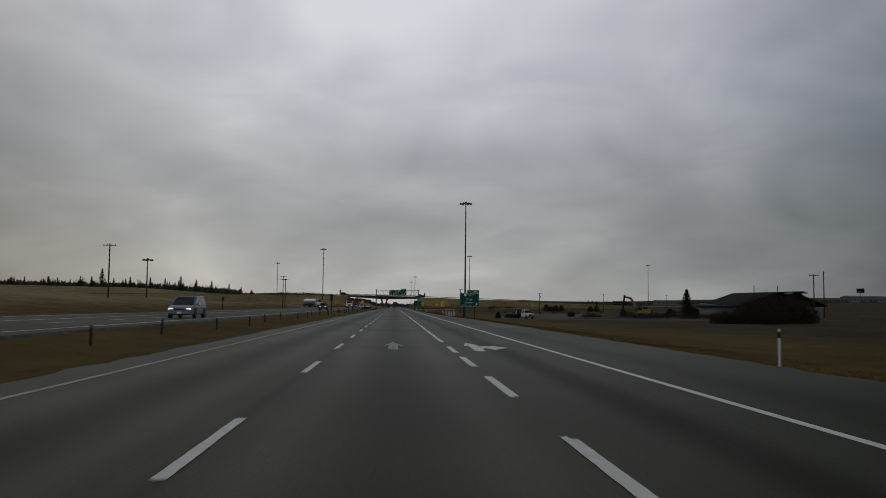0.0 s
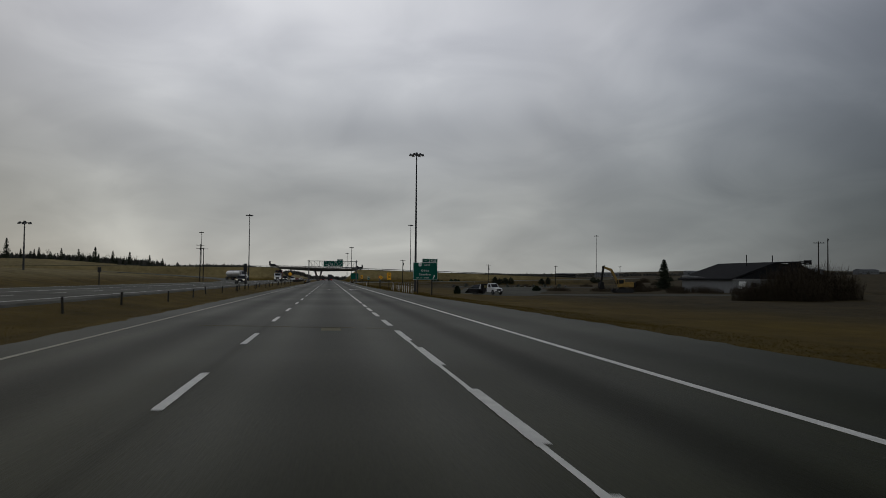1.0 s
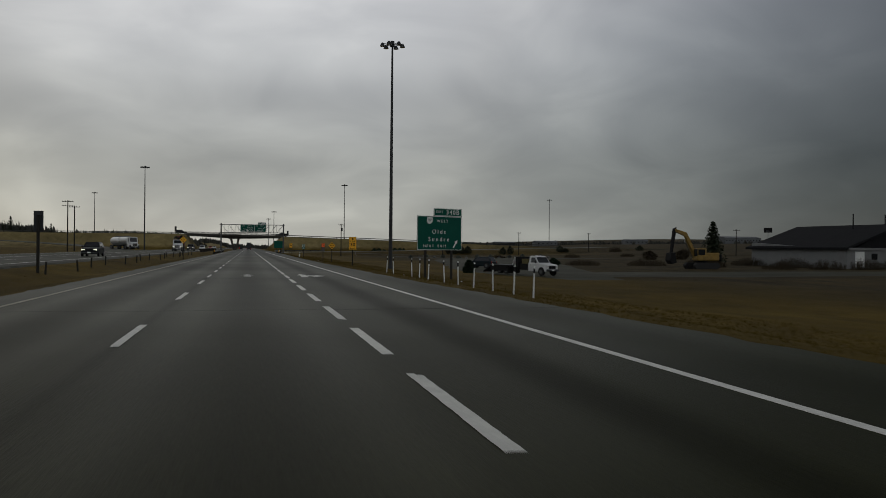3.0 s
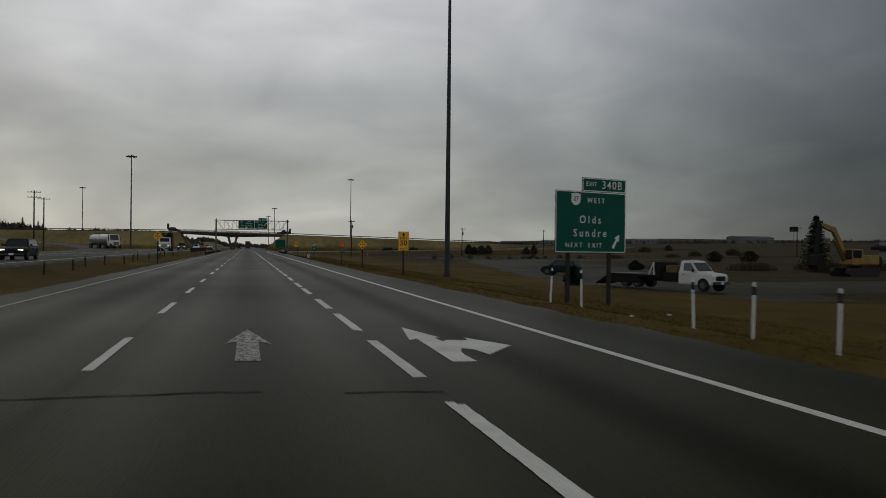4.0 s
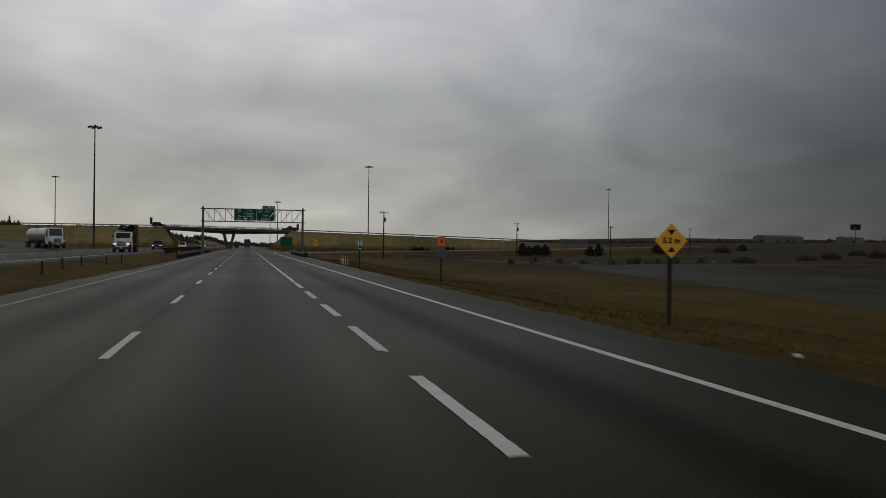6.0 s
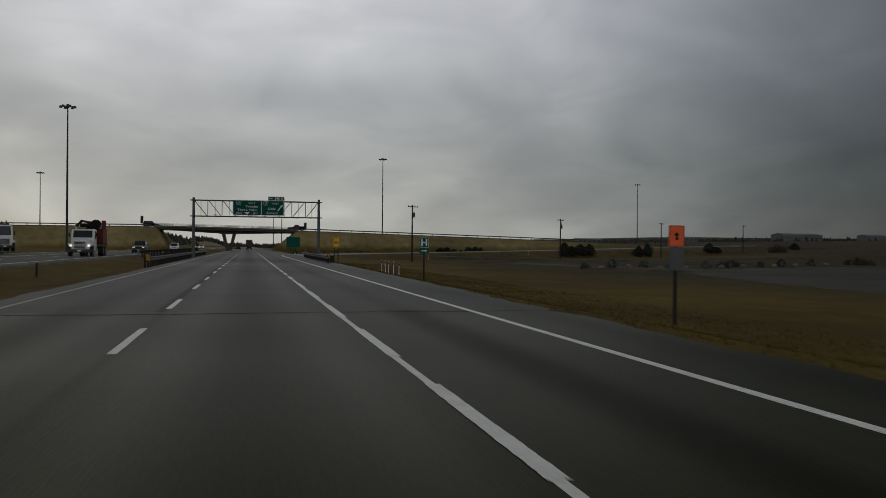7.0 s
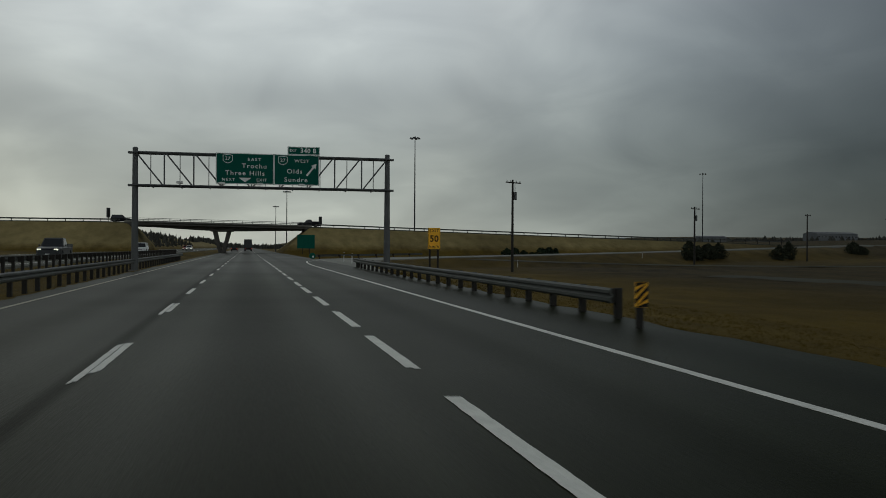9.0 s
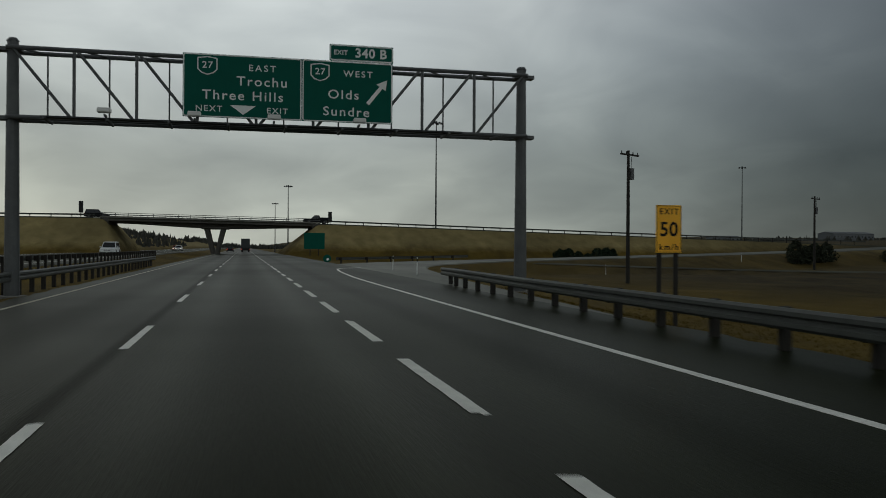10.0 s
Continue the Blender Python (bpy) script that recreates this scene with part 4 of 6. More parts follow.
def hospital_sign(at):
    x0, y0 = at
    s = thing("hospital_sign", (x0, y0, 0), "green hospital direction sign on a timber post", "road sign")
    i_post(s, 0, zg(x0, y0) - 0.3, 1.9, y=0.075, r=0.05, mat=M_POST)
    p = part("sign_panel", boxed(0, 0.01, 0, 0.62, 0.02, 1.0, 0.004), M_GREEN, s, at=(0, 0, 1.6))
    part("border", outline(0.60, 0.66, 0.02, 0.05, -0.004, 0.001), M_WHITE, p, at=(0, 0, 0.165))
    lettering("H", 0.62, p, (0, -0.005, 0.16), M_WHITE, bold=0.02)
    part("side_arrow", arrow_mesh(0.40, 0.05, 0.15, 90), M_WHITE, p, at=(0, 0.004, -0.36))


def orange_sign(at):
    x0, y0 = at
    s = thing("work_sign", (x0, y0, 0), "orange roadwork sign over a grey plate on a dark post", "road sign", turn=4)
    i_post(s, 0, zg(x0, y0) - 0.3, 2.15, y=0.075, r=0.05, mat=M_POST)
    p = part("sign_panel", boxed(0, 0.01, 0, 0.54, 0.02, 0.64, 0.004), M_ORANGE, s, at=(0, 0, 1.87))
    part("border", outline(0.52, 0.62, 0.015, 0.03, -0.004, 0.001), M_BLACK, p)
    part("symbol", prism(bmesh.new(), [(-0.05, -0.12), (0.05, -0.12), (0.03, 0.0), (0.09, 0.03), (0.0, 0.12), (-0.09, 0.03), (-0.03, 0.0)], -0.008, -0.001, "Y"), M_BLACK, p)
    part("plate", boxed(0, 0.012, 1.18, 0.50, 0.02, 0.70, 0.004), M_STEEL, s, "plain grey plate")


exit_sign()
speed_sign((11.0, 183.55), 0.79, 1.36, 1.28, 1, True)
speed_sign((11.42, 327.3), 0.80, 1.34, 1.37, 2, False)
diamond_sign((10.7, 203.6), 1.74)
diamond_sign((-8.15, 205.5), 2.3)
hospital_sign((11.1, 268.2))
orange_sign((12.5, 237.7))


def delineator(at, label="white plastic delineator post with a black band", tall=1.05, lean=0.0):
    d = thing("delineator_post", at, label, "road post", "delineator posts")
    bm = boxed(0, 0, tall / 2 - 0.1, 0.050, 0.040, tall + 0.2, 0.014)
    part("post", bm, M_WHITE, d)
    part("band", boxed(0, 0, tall - 0.16, 0.056, 0.046, 0.18, 0.014), M_BLACK, d, "black band")
    d.matrix_basis = pose(*at, 0, lean, 0)
    return d


first_post = None
rnd = random.Random(5)
for x, y in [(9.8, 12.0), (9.1, 119.0), (9.1, 121.1), (9.05, 123.5), (9.05, 126.3), (9.05, 128.9), (9.05, 131.6), (9.0, 135.0), (9.0, 137.3), (9.0, 139.4), (8.95, 145.3), (8.9, 147.6), (10.9, 276.4), (10.9, 278.9), (11.0, 281.9), (11.3, 285.2), (11.4, 287.8), (9.2, 351.6), (9.6, 361.7), (37.0, 388), (66, 408)]:
    at = (x, y, zg(x, y))
    if first_post is None:
        first_post = delineator(at)
    else:
        copy_thing(first_post, pose(*at, rnd.uniform(-2, 2), rnd.uniform(-2.5, 2.5), rnd.uniform(-10, 10)))


def median_post(at):
    d = thing("median_post", at, "short dark timber post in the grass median", "road post", "median posts")
    bm = rod(bmesh.new(), (0, 0, -0.2), (0, 0, 0.72), 0.06, 0.055, 7)
    part("shaft", bm, M_POST, d)
    part("reflector", boxed(0, -0.062, 0.64, 0.04, 0.02, 0.06, 0.004), M_STEEL, d, "small dull reflector")
    return d


mp = None
for k, y in enumerate(list(np.arange(22, 130, 10.5)) + list(np.arange(128, 262, 7.4))):
    x = -10.9 - 0.35 * math.sin(k * 1.7)
    at = (x, float(y), zg(x, y))
    if mp is None:
        mp = median_post(at)
    else:
        copy_thing(mp, pose(*at, rnd.uniform(-3, 3), rnd.uniform(-4, 4), rnd.uniform(0, 360)))


# ---------------------------------------------------------------- high masts and utility poles
def high_mast(at, top, z0=None):
    x, y = at
    z0 = zg(x, y) if z0 is None else z0
    h = top - z0
    m = thing("high_mast_light", (x, y, z0), "tall tapered steel high-mast light with a ring of floodlights", "street lamp", "high-mast lights")
    bm = bmesh.new()
    rod(bm, (0, 0, -0.3), (0, 0, h * 0.5), 0.245, 0.18, 12)
    rod(bm, (0, 0, h * 0.5 - 0.2), (0, 0, h), 0.185, 0.11, 12)
    part("mast", bm, M_POLE, m)
    part("base", rod(bmesh.new(), (0, 0, -0.3), (0, 0, 0.35), 0.34, 0.32, 12), M_POLE, m)
    bm = bmesh.new()
    rod(bm, (0, 0, h - 0.35), (0, 0, h + 0.35), 0.28, 0.24, 10)
    for k in range(6):
        a = k * math.pi / 3
        rod(bm, (0, 0, h - 0.1), (math.cos(a) * 1.25, math.sin(a) * 1.25, h + 0.02), 0.05, seg=6)
    part("ring", bm, M_POLE, m)
    for k in range(6):
        a = k * math.pi / 3
        bm = bmesh.new()
        bmesh.ops.create_cone(bm, cap_ends=True, segments=10, radius1=0.34, radius2=0.14, depth=0.42, matrix=Matrix.Translation((math.cos(a) * 1.25, math.sin(a) * 1.25, h - 0.12)))
        lamp = part("floodlight", bm, M_POLE, m)
        part("lens", rod(bmesh.new(), (math.cos(a) * 1.25, math.sin(a) * 1.25, h - 0.37), (math.cos(a) * 1.25, math.sin(a) * 1.25, h - 0.33), 0.29, seg=10), M_LENS, lamp)


high_mast((17.2, 195.85), 26.8)
high_mast((-33.4, 385.0), 27.6)
high_mast((-81.2, 578.0), 30.2)
high_mast((182.8, 588.0), 32.6)
high_mast((46.2, 509.0), 32.6)
high_mast((14.7, 600.0), 22.6)
high_mast((13.9, 700.0), 21.6)
high_mast((-68.0, 226.0), 13.4)


def utility_pole(at, top, arms=1, turn=0.0, transformer=False):
    x, y = at
    z0 = zg(x, y)
    h = top - z0
    p = thing("utility_pole", (x, y, z0), "weathered wooden utility pole with " + ("two crossarms" if arms == 2 else "one crossarm") + (" and a grey transformer" if transformer else ""), "utility pole", "utility poles", turn=turn)
    part("pole", rod(bmesh.new(), (0, 0, -0.4), (0, 0, h), 0.17, 0.11, 9), M_POST, p)
    for k in range(arms):
        z = h - 0.35 - k * 1.0
        a = part("crossarm", boxed(0, -0.13, z, 2.5, 0.10, 0.13, 0.01), M_POST, p)
        for u in (-1.1, -0.45, 0.45, 1.1):
            part("insulator", rod(bmesh.new(), (u, -0.13, z + 0.06), (u, -0.13, z + 0.26), 0.05, 0.035, 7), M_BLACK, a)
    if transformer:
        t = part("transformer", rod(bmesh.new(), (0.34, -0.05, h - 2.3), (0.34, -0.05, h - 1.4), 0.22, 0.22, 10), M_STEEL, p, "grey transformer can")
        part("strap", rod(bmesh.new(), (0.34, -0.05, h - 1.4), (0.34, -0.05, h - 0.5), 0.03, 0.03, 6), M_BLACK, t)


utility_pole((29.5, 367.3), 9.3, 1, 30, True)
utility_pole((71.0, 399.5), 8.4, 1, 30, True)
utility_pole((108, 421), 8.6, 1, 30)
utility_pole((150, 448), 9.2, 1, 30)
utility_pole((-56.0, 159.0), 13.0, 1, 0)
utility_pole((-41.0, 303.0), 12.0, 2, 0)
utility_pole((-41.5, 313.5), 11.2, 1, 0)
utility_pole((105.8, 197.6), 10.5, 1, 0)
utility_pole((110.4, 201.4), 11.4, 1, 60)
utility_pole((150.0, 330.0), 8.5, 1, 0)


# ---------------------------------------------------------------- road markings
LX, RX, EX, YX = -1.85, 1.85, 4.97, -5.58


def worn_stripe(length, width, seed):
    """A painted bar along y with frayed ends, worn edges and chips."""
    r = random.Random(seed)
    bm = bmesh.new()
    n = max(3, int(length / 0.12))
    rows = []
    for i in range(n + 1):
        y = length * i / n
        w = width / 2
        rows.append([bm.verts.new((-w - r.uniform(-0.006, 0.004), y + r.uniform(-0.03, 0.03), 0)), bm.verts.new((r.uniform(-0.02, 0.02), y + r.uniform(-0.03, 0.03), 0)), bm.verts.new((w + r.uniform(-0.006, 0.004), y + r.uniform(-0.03, 0.03), 0))])
    for i, (a, b) in enumerate(zip(rows, rows[1:])):
        for k in (0, 1):
            if r.random() > (0.25 if i in (0, n - 1) else 0.0):
                bm.faces.new((a[k], a[k + 1], b[k + 1], b[k]))
    return bm


def fill(anchors, step):
    """Positions at the anchors and, between them, evenly at about one step."""
    out = []
    for a, b in zip(anchors, anchors[1:]):
        k = max(1, round((b - a) / step))
        out += [a + (b - a) * i / k for i in range(k)]
    return out


def lane_parent(y):
    return road if y < 234 else new_road


dash_meshes = [mesh_of("lane_dash", worn_stripe(3.6, 0.135, s), M_PAINT) for s in range(5)]
thin_meshes = [mesh_of("lane_dash", worn_stripe(3.7, 0.085, 40 + s), M_PAINT) for s in range(3)]
old_meshes = [mesh_of("lane_dash", worn_stripe(3.0, 0.105, 50 + s), M_PAINT) for s in range(3)]
wide_meshes = [mesh_of("exit_lane_dash", worn_stripe(3.8, 0.165, 20 + s), M_PAINT) for s in range(5)]
near_ends = fill([-75.0, -2.2, 8.4, 18.0, 27.2, 36.4, 45.6, 55.2, 64.0, 73.8, 83.5, 116.6, 126.3, 133.95, 142.4, 150.4, 158.4, 168.0, 175.6, 185.2, 195.2, 226.6, 234.9, 244.0, 251.9, 260.6, 268.4, 277.2, 285.05, 294.2, 302.1, 309.7, 318.5, 329.0, 338.8, 700.0], 9.8)
for n, y in enumerate(near_ends):
    if 266 < y < 300:
        # painted twice, the newer stripe beside the older one
        again("lane_dash", thin_meshes[n % 3], new_road, (LX - 0.045, y, 0.006))
        again("lane_dash", old_meshes[n % 3], new_road, (LX + 0.058, y + 0.75, 0.006))
    else:
        again("lane_dash", dash_meshes[n % 5], lane_parent(y), (LX, y, 0.006))
far_ends = fill([-70.0, 0.0, 7.7, 14.2, 20.0, 27.2, 32.6, 37.9, 44.8, 50.4, 56.5, 63.0, 68.3, 74.0, 80.1, 113.5, 119.4, 125.2, 131.3, 147.3, 153.4, 158.0, 163.9, 169.6, 175.0, 180.7, 186.8, 193.2, 229.5, 248.6, 255.9, 262.0, 283.5, 289.2, 294.6, 300.3, 306.1, 310.9, 316.7, 322.6, 328.5, 376.9], 6.05)
for n, y in enumerate(far_ends):
    again("exit_lane_dash", wide_meshes[n % 5], lane_parent(y), (RX, y - 3.8, 0.006))
for n in range(33):
    again("lane_dash", dash_meshes[n % 5], new_road, (RX, 376.0 + 9.8 * n, 0.006))
# old unbroken stripe that still shows between the dashes
part("old_stripe", ribbon([(RX - 0.01, 233.9 - 16, 0, 0.05), (RX - 0.01, 233.9, 0, 0.05)], 0.003, 0.002, 4, 0.0), M_PAINT, road, "worn unbroken stripe")
part("old_stripe", ribbon([(RX - 0.01, 234, 0, 0.06), (RX - 0.01, 251.5, 0, 0.06)], 0.003, 0.002, 4, 0.0), M_PAINT, new_road, "worn unbroken stripe")
part("old_stripe", ribbon([(RX - 0.03, 24, 0, 0.035), (RX - 0.03, 50, 0, 0.035)], 0.003, 0.002, 4, 0.0), M_PAINT, road, "thin worn unbroken stripe")
part("edge_line", ribbon([(EX, -260, 0, 0.075), (EX, 234, 0, 0.075)], 0.006, 0.004, 60, 0.0), M_PAINT, road)
part("edge_line", ribbon([(EX, 234, 0, 0.075), (EX, 300, 0, 0.075), (EX + 0.05, 340, 0, 0.075), (5.3, 352, 0, 0.075), (5.75, 360, 0, 0.075), (6.4, 364.5, 0, 0.075), (8.2, 367, 0, 0.07)], 0.006, 0.004, 8, 0.0), M_PAINT, new_road, "white edge line that bends off into the ramp")
for y0, y1, own in ((-260, 234, road), (234, 1500, new_road)):
    part("edge_line", ribbon([(YX, y0, 0, 0.06), (YX, y1, 0, 0.06)], 0.006, 0.004, 40, 0.0), M_YELLOW_PAINT, own, "faded yellow edge line")
for x in (-14.6, -23.0, -29.6):
    part("edge_line", ribbon([(x, -260, 0, 0.06), (x, 1500, 0, 0.06)], 0.006, 0.004, 40, 0.0), M_PAINT, far_road, "faded edge line")
far_dash = dash_meshes[0]
for n in range(60):
    again("lane_dash", far_dash, far_road, (-18.8, -60 + 9.8 * n, 0.006))


def polygon(name, pts, parent, mat, z=0.007, label=""):
    bm = bmesh.new()
    f = bm.faces.new([bm.verts.new((x, y, z)) for x, y in pts])
    if f.normal.z < 0:
        f.normal_flip()
    bmesh.ops.triangulate(bm, faces=bm.faces)
    for g in bm.faces:
        g.normal_update()
        if g.normal.z < 0:
            g.normal_flip()
    return part(name, bm, mat, parent, label)


def painted_arrows(y, k=1.0):
    """Straight arrow in the through lane; straight-and-right arrow in the exit lane. y is the tip, k their length."""
    straight = [(-0.05, 0), (0.32, -2.35), (0.12, -1.95), (0.12, -4.15), (-0.20, -4.15), (-0.20, -1.95), (-0.38, -2.2)]
    polygon("lane_arrow", [(x, y + k * v) for x, v in straight], road, M_WORN, label="worn flaking straight arrow")
    fork = [(2.70, 0), (3.00, -1.75), (2.90, -1.85), (2.93, -2.35), (3.04, -2.15), (3.36, -2.25), (3.40, -1.85), (3.83, -3.0), (3.20, -4.0), (3.14, -3.45), (3.00, -3.25), (2.90, -3.6), (2.85, -4.0), (2.85, -4.65), (2.52, -4.65), (2.60, -1.9), (2.44, -2.15)]
    polygon("lane_arrow", [(x, y + 0.05 + k * v) for x, v in fork], road, M_PAINT, label="white straight-or-right lane arrow")


M_WORN = asphalt_material("flaking_paint", 0.05)
def flaking():
    """White paint broken up by bare asphalt."""
    tr = M_WORN.node_tree
    b = tr.nodes["Principled BSDF"]
    src = b.inputs["Base Color"].links[0].from_socket
    co = tr.nodes.new("ShaderNodeTexCoord")
    n = nd(tr, "ShaderNodeTexNoise", Scale=11.0, Detail=6.0, Roughness=0.75)
    tr.links.new(co.outputs["Object"], n.inputs["Vector"])
    r = tr.nodes.new("ShaderNodeValToRGB")
    r.color_ramp.elements[0].position, r.color_ramp.elements[1].position = 0.46, 0.52
    tr.links.new(n.outputs[0], r.inputs[0])
    m = tr.nodes.new("ShaderNodeMix")
    m.data_type = "RGBA"
    m.inputs["B"].default_value = (0.42, 0.42, 0.40, 1)
    tr.links.new(r.outputs[0], m.inputs["Factor"])
    tr.links.new(src, m.inputs["A"])
    tr.links.new(m.outputs["Result"], b.inputs["Base Color"])


flaking()
painted_arrows(23.2, 1.32)
painted_arrows(138.65, 1.0)


def crack(y, x0, x1, seed, own, wide=0.03):
    """A sealed crack across the lanes."""
    r = random.Random(seed)
    bm = bmesh.new()
    n = int((x1 - x0) / 0.22)
    last, drift = None, 0.0
    for i in range(n + 1):
        x = x0 + (x1 - x0) * i / n
        drift += r.uniform(-0.05, 0.05)
        w = wide * r.uniform(0.4, 1.3)
        row = [bm.verts.new((x, y + drift - w, 0.004)), bm.verts.new((x, y + drift + w, 0.004))]
        if last:
            bm.faces.new((last[0], row[0], row[1], last[1]))
        last = row
    part("sealed_crack", bm, M_TAR, own, "dark sealed crack")


for k, (y, x0, x1, w) in enumerate([(24.2, -6, 1.0, 0.02), (112.5, -6, 7.6, 0.025), (132.1, -2.4, 0.1, 0.03), (132.0, 0.9, 1.9, 0.03), (206.0, -4, 1.5, 0.015)]):
    crack(y, x0, x1, k, lane_parent(y), w)
# curved joint where the newer surfacing begins
crack(233.6, -6.2, 7.7, 77, road, 0.045)
polygon("repair_patch", [(-0.24, 50.3), (0.32, 50.3), (0.30, 51.55), (-0.24, 51.55)], road, M_TAN, 0.005, "tan square repair patch")
for a, b in (((-3.9, 52.9), (-1.15, 52.3)), ((-0.9, 52.1), (0.75, 51.75)), ((1.05, 51.6), (1.7, 51.5))):
    part("repair_strip", ribbon([(*a, 0, 0.08), (*b, 0, 0.06)], 0.005, 0.003, 8, 0.0), M_TAN, road, "tan strip across the lanes")


# ---------------------------------------------------------------- vehicles (local +y is forward)
def loft(bm, sections):
    """Joins closed rings of equal length, capped at both ends."""
    rings = [[bm.verts.new(p) for p in s] for s in sections]
    n = len(rings[0])
    fs = []
    for a, b in zip(rings, rings[1:]):
        for k in range(n):
            fs.append(bm.faces.new((a[k], a[(k + 1) % n], b[(k + 1) % n], b[k])))
    fs += [bm.faces.new(rings[0][::-1]), bm.faces.new(rings[-1])]
    bmesh.ops.recalc_face_normals(bm, faces=fs)
    return bm


def rounded(y, hw, z0, z1, c=0.12):
    """A section across the car with cut corners."""
    c = min(c, (z1 - z0) * 0.4, hw * 0.4)
    return [(-hw + c * 0.6, y, z0), (hw - c * 0.6, y, z0), (hw, y, z0 + c), (hw, y, z1 - c), (hw - c, y, z1), (-hw + c, y, z1), (-hw, y, z1 - c), (-hw, y, z0 + c)]


def wheel(parent, x, y, r, w, rim=None):
    s = 1 if x > 0 else -1
    t = part("wheel", rod(bmesh.new(), (x - w / 2, y, r), (x + w / 2, y, r), r, seg=18), M_RUBBER, parent)
    bm = rod(bmesh.new(), (x + s * (w / 2 - 0.01), y, r), (x + s * (w / 2 + 0.015), y, r), r * 0.62, r * 0.5, seg=14)
    part("rim", bm, rim or M_STEEL, t, "grey rim")


def quad_panel(pts, thick=0.012):
    """A thin flat pane through four corners, standing a little proud."""
    bm = bmesh.new()
    p = [Vector(q) for q in pts]
    n = (p[1] - p[0]).cross(p[3] - p[0]).normalized() * thick
    a, b = [bm.verts.new(q) for q in p], [bm.verts.new(q + n) for q in p]
    fs = [bm.faces.new(a), bm.faces.new(b)] + [bm.faces.new((a[k], a[(k + 1) % 4], b[(k + 1) % 4], b[k])) for k in range(4)]
    bmesh.ops.recalc_face_normals(bm, faces=fs)
    return bm


def car(at, turn, mat, label, length=4.8, width=1.86, height=1.7, style="suv", lit=False, brake=False, category="car"):
    v = thing("car" if style != "pickup" else "pickup_truck", at, label, category, turn=turn)
    L, hw = length / 2, width / 2
    hood = {"hatch": 0.94, "suv": 1.0, "van": 0.98, "sedan": 0.88, "pickup": 1.12}[style]
    f1 = {"hatch": 0.52, "suv": 0.42, "van": 0.62, "sedan": 0.40, "pickup": 0.40}[style]      # foot of the windscreen
    f2 = {"hatch": 0.20, "suv": 0.14, "van": 0.16, "sedan": 0.06, "pickup": 0.16}[style]      # its top
    r2 = {"hatch": -0.78, "suv": -0.84, "van": -0.88, "sedan": -0.45, "pickup": -0.22}[style]  # rear of the roof
    r1 = {"hatch": -0.94, "suv": -0.95, "van": -0.97, "sedan": -0.78, "pickup": -0.30}[style]
    secs = [rounded(L, hw * 0.78, 0.38, hood - 0.34), rounded(L * 0.95, hw * 0.93, 0.28, hood - 0.14), rounded(L * 0.8, hw, 0.26, hood - 0.05), rounded(L * f1, hw, 0.26, hood + 0.02)]
    secs += [rounded(0, hw, 0.26, hood + 0.04), rounded(-L * 0.75, hw, 0.28, hood + 0.05), rounded(-L * 0.95, hw * 0.97, 0.30, hood + 0.03), rounded(-L, hw * 0.9, 0.42, hood - 0.06)]
    part("body", loft(bmesh.new(), secs), mat, v, smooth=False)
    z0, z1 = hood, height
    wb, wt = hw * 0.94, hw * 0.76
    cab = [[(-wb, L * f1, z0), (wb, L * f1, z0), (wb, L * r1, z0), (-wb, L * r1, z0)],
           [(-wt * 1.02, L * f2, z1 - 0.06), (wt * 1.02, L * f2, z1 - 0.06), (wt * 1.02, L * r2, z1 - 0.06), (-wt * 1.02, L * r2, z1 - 0.06)],
           [(-wt * 0.85, L * (f2 - 0.05), z1), (wt * 0.85, L * (f2 - 0.05), z1), (wt * 0.85, L * (r2 + 0.03), z1), (-wt * 0.85, L * (r2 + 0.03), z1)]]
    c = part("cabin", loft(bmesh.new(), cab), mat, v)

    def on(u, w, side):
        """A point on the cabin's face: u along, w up (0 to 1)."""
        z = z0 + 0.05 + (z1 - 0.12 - z0 - 0.05) * w
        k = (z - z0) / (z1 - 0.06 - z0)
        if side in (1, -1):
            y0, y1 = L * (f1 + (f2 - f1) * k) - 0.14, L * (r1 + (r2 - r1) * k) + 0.14
            return (side * (wb + (wt * 1.02 - wb) * k), y0 + (y1 - y0) * u, z)
        x = (wb + (wt * 1.02 - wb) * k) * 0.88 * (2 * u - 1)
        return (x, L * ((f1 + (f2 - f1) * k) if side == "f" else (r1 + (r2 - r1) * k)), z)
    part("windscreen", quad_panel([on(0, 0, "f"), on(1, 0, "f"), on(1, 1, "f"), on(0, 1, "f")][::-1]), M_GLASS, c)
    part("rear_window", quad_panel([on(0, 0.1, "r"), on(1, 0.1, "r"), on(1, 1, "r"), on(0, 1, "r")]), M_GLASS, c)
    cuts = {"hatch": (0, 0.4, 0.74, 1), "suv": (0, 0.36, 0.68, 1), "van": (0, 0.3, 0.64, 1), "sedan": (0, 0.5, 1), "pickup": (0, 0.5, 1)}[style]
    for s in (1, -1):
        for a, b in zip(cuts, cuts[1:]):
            q = [on(a + 0.02, 0, s), on(b - 0.02, 0, s), on(b - 0.02, 1, s), on(a + 0.02, 1, s)]
            part("side_window", quad_panel(q if s < 0 else q[::-1]), M_GLASS, c)
        m = part("mirror", boxed(s * (hw + 0.08), L * f1 - 0.3, hood + 0.12, 0.16, 0.12, 0.15, 0.03), mat, v)
        for y in (L * 0.60, -L * 0.60):
            r = 0.36 if style != "sedan" else 0.32
            part("wheel_arch", rod(bmesh.new(), (s * (hw - 0.14), y, r + 0.02), (s * (hw + 0.012), y, r + 0.02), r * 1.2, seg=18), M_BLACK, v)
            wheel(v, s * (hw - 0.07), y, r, 0.21)
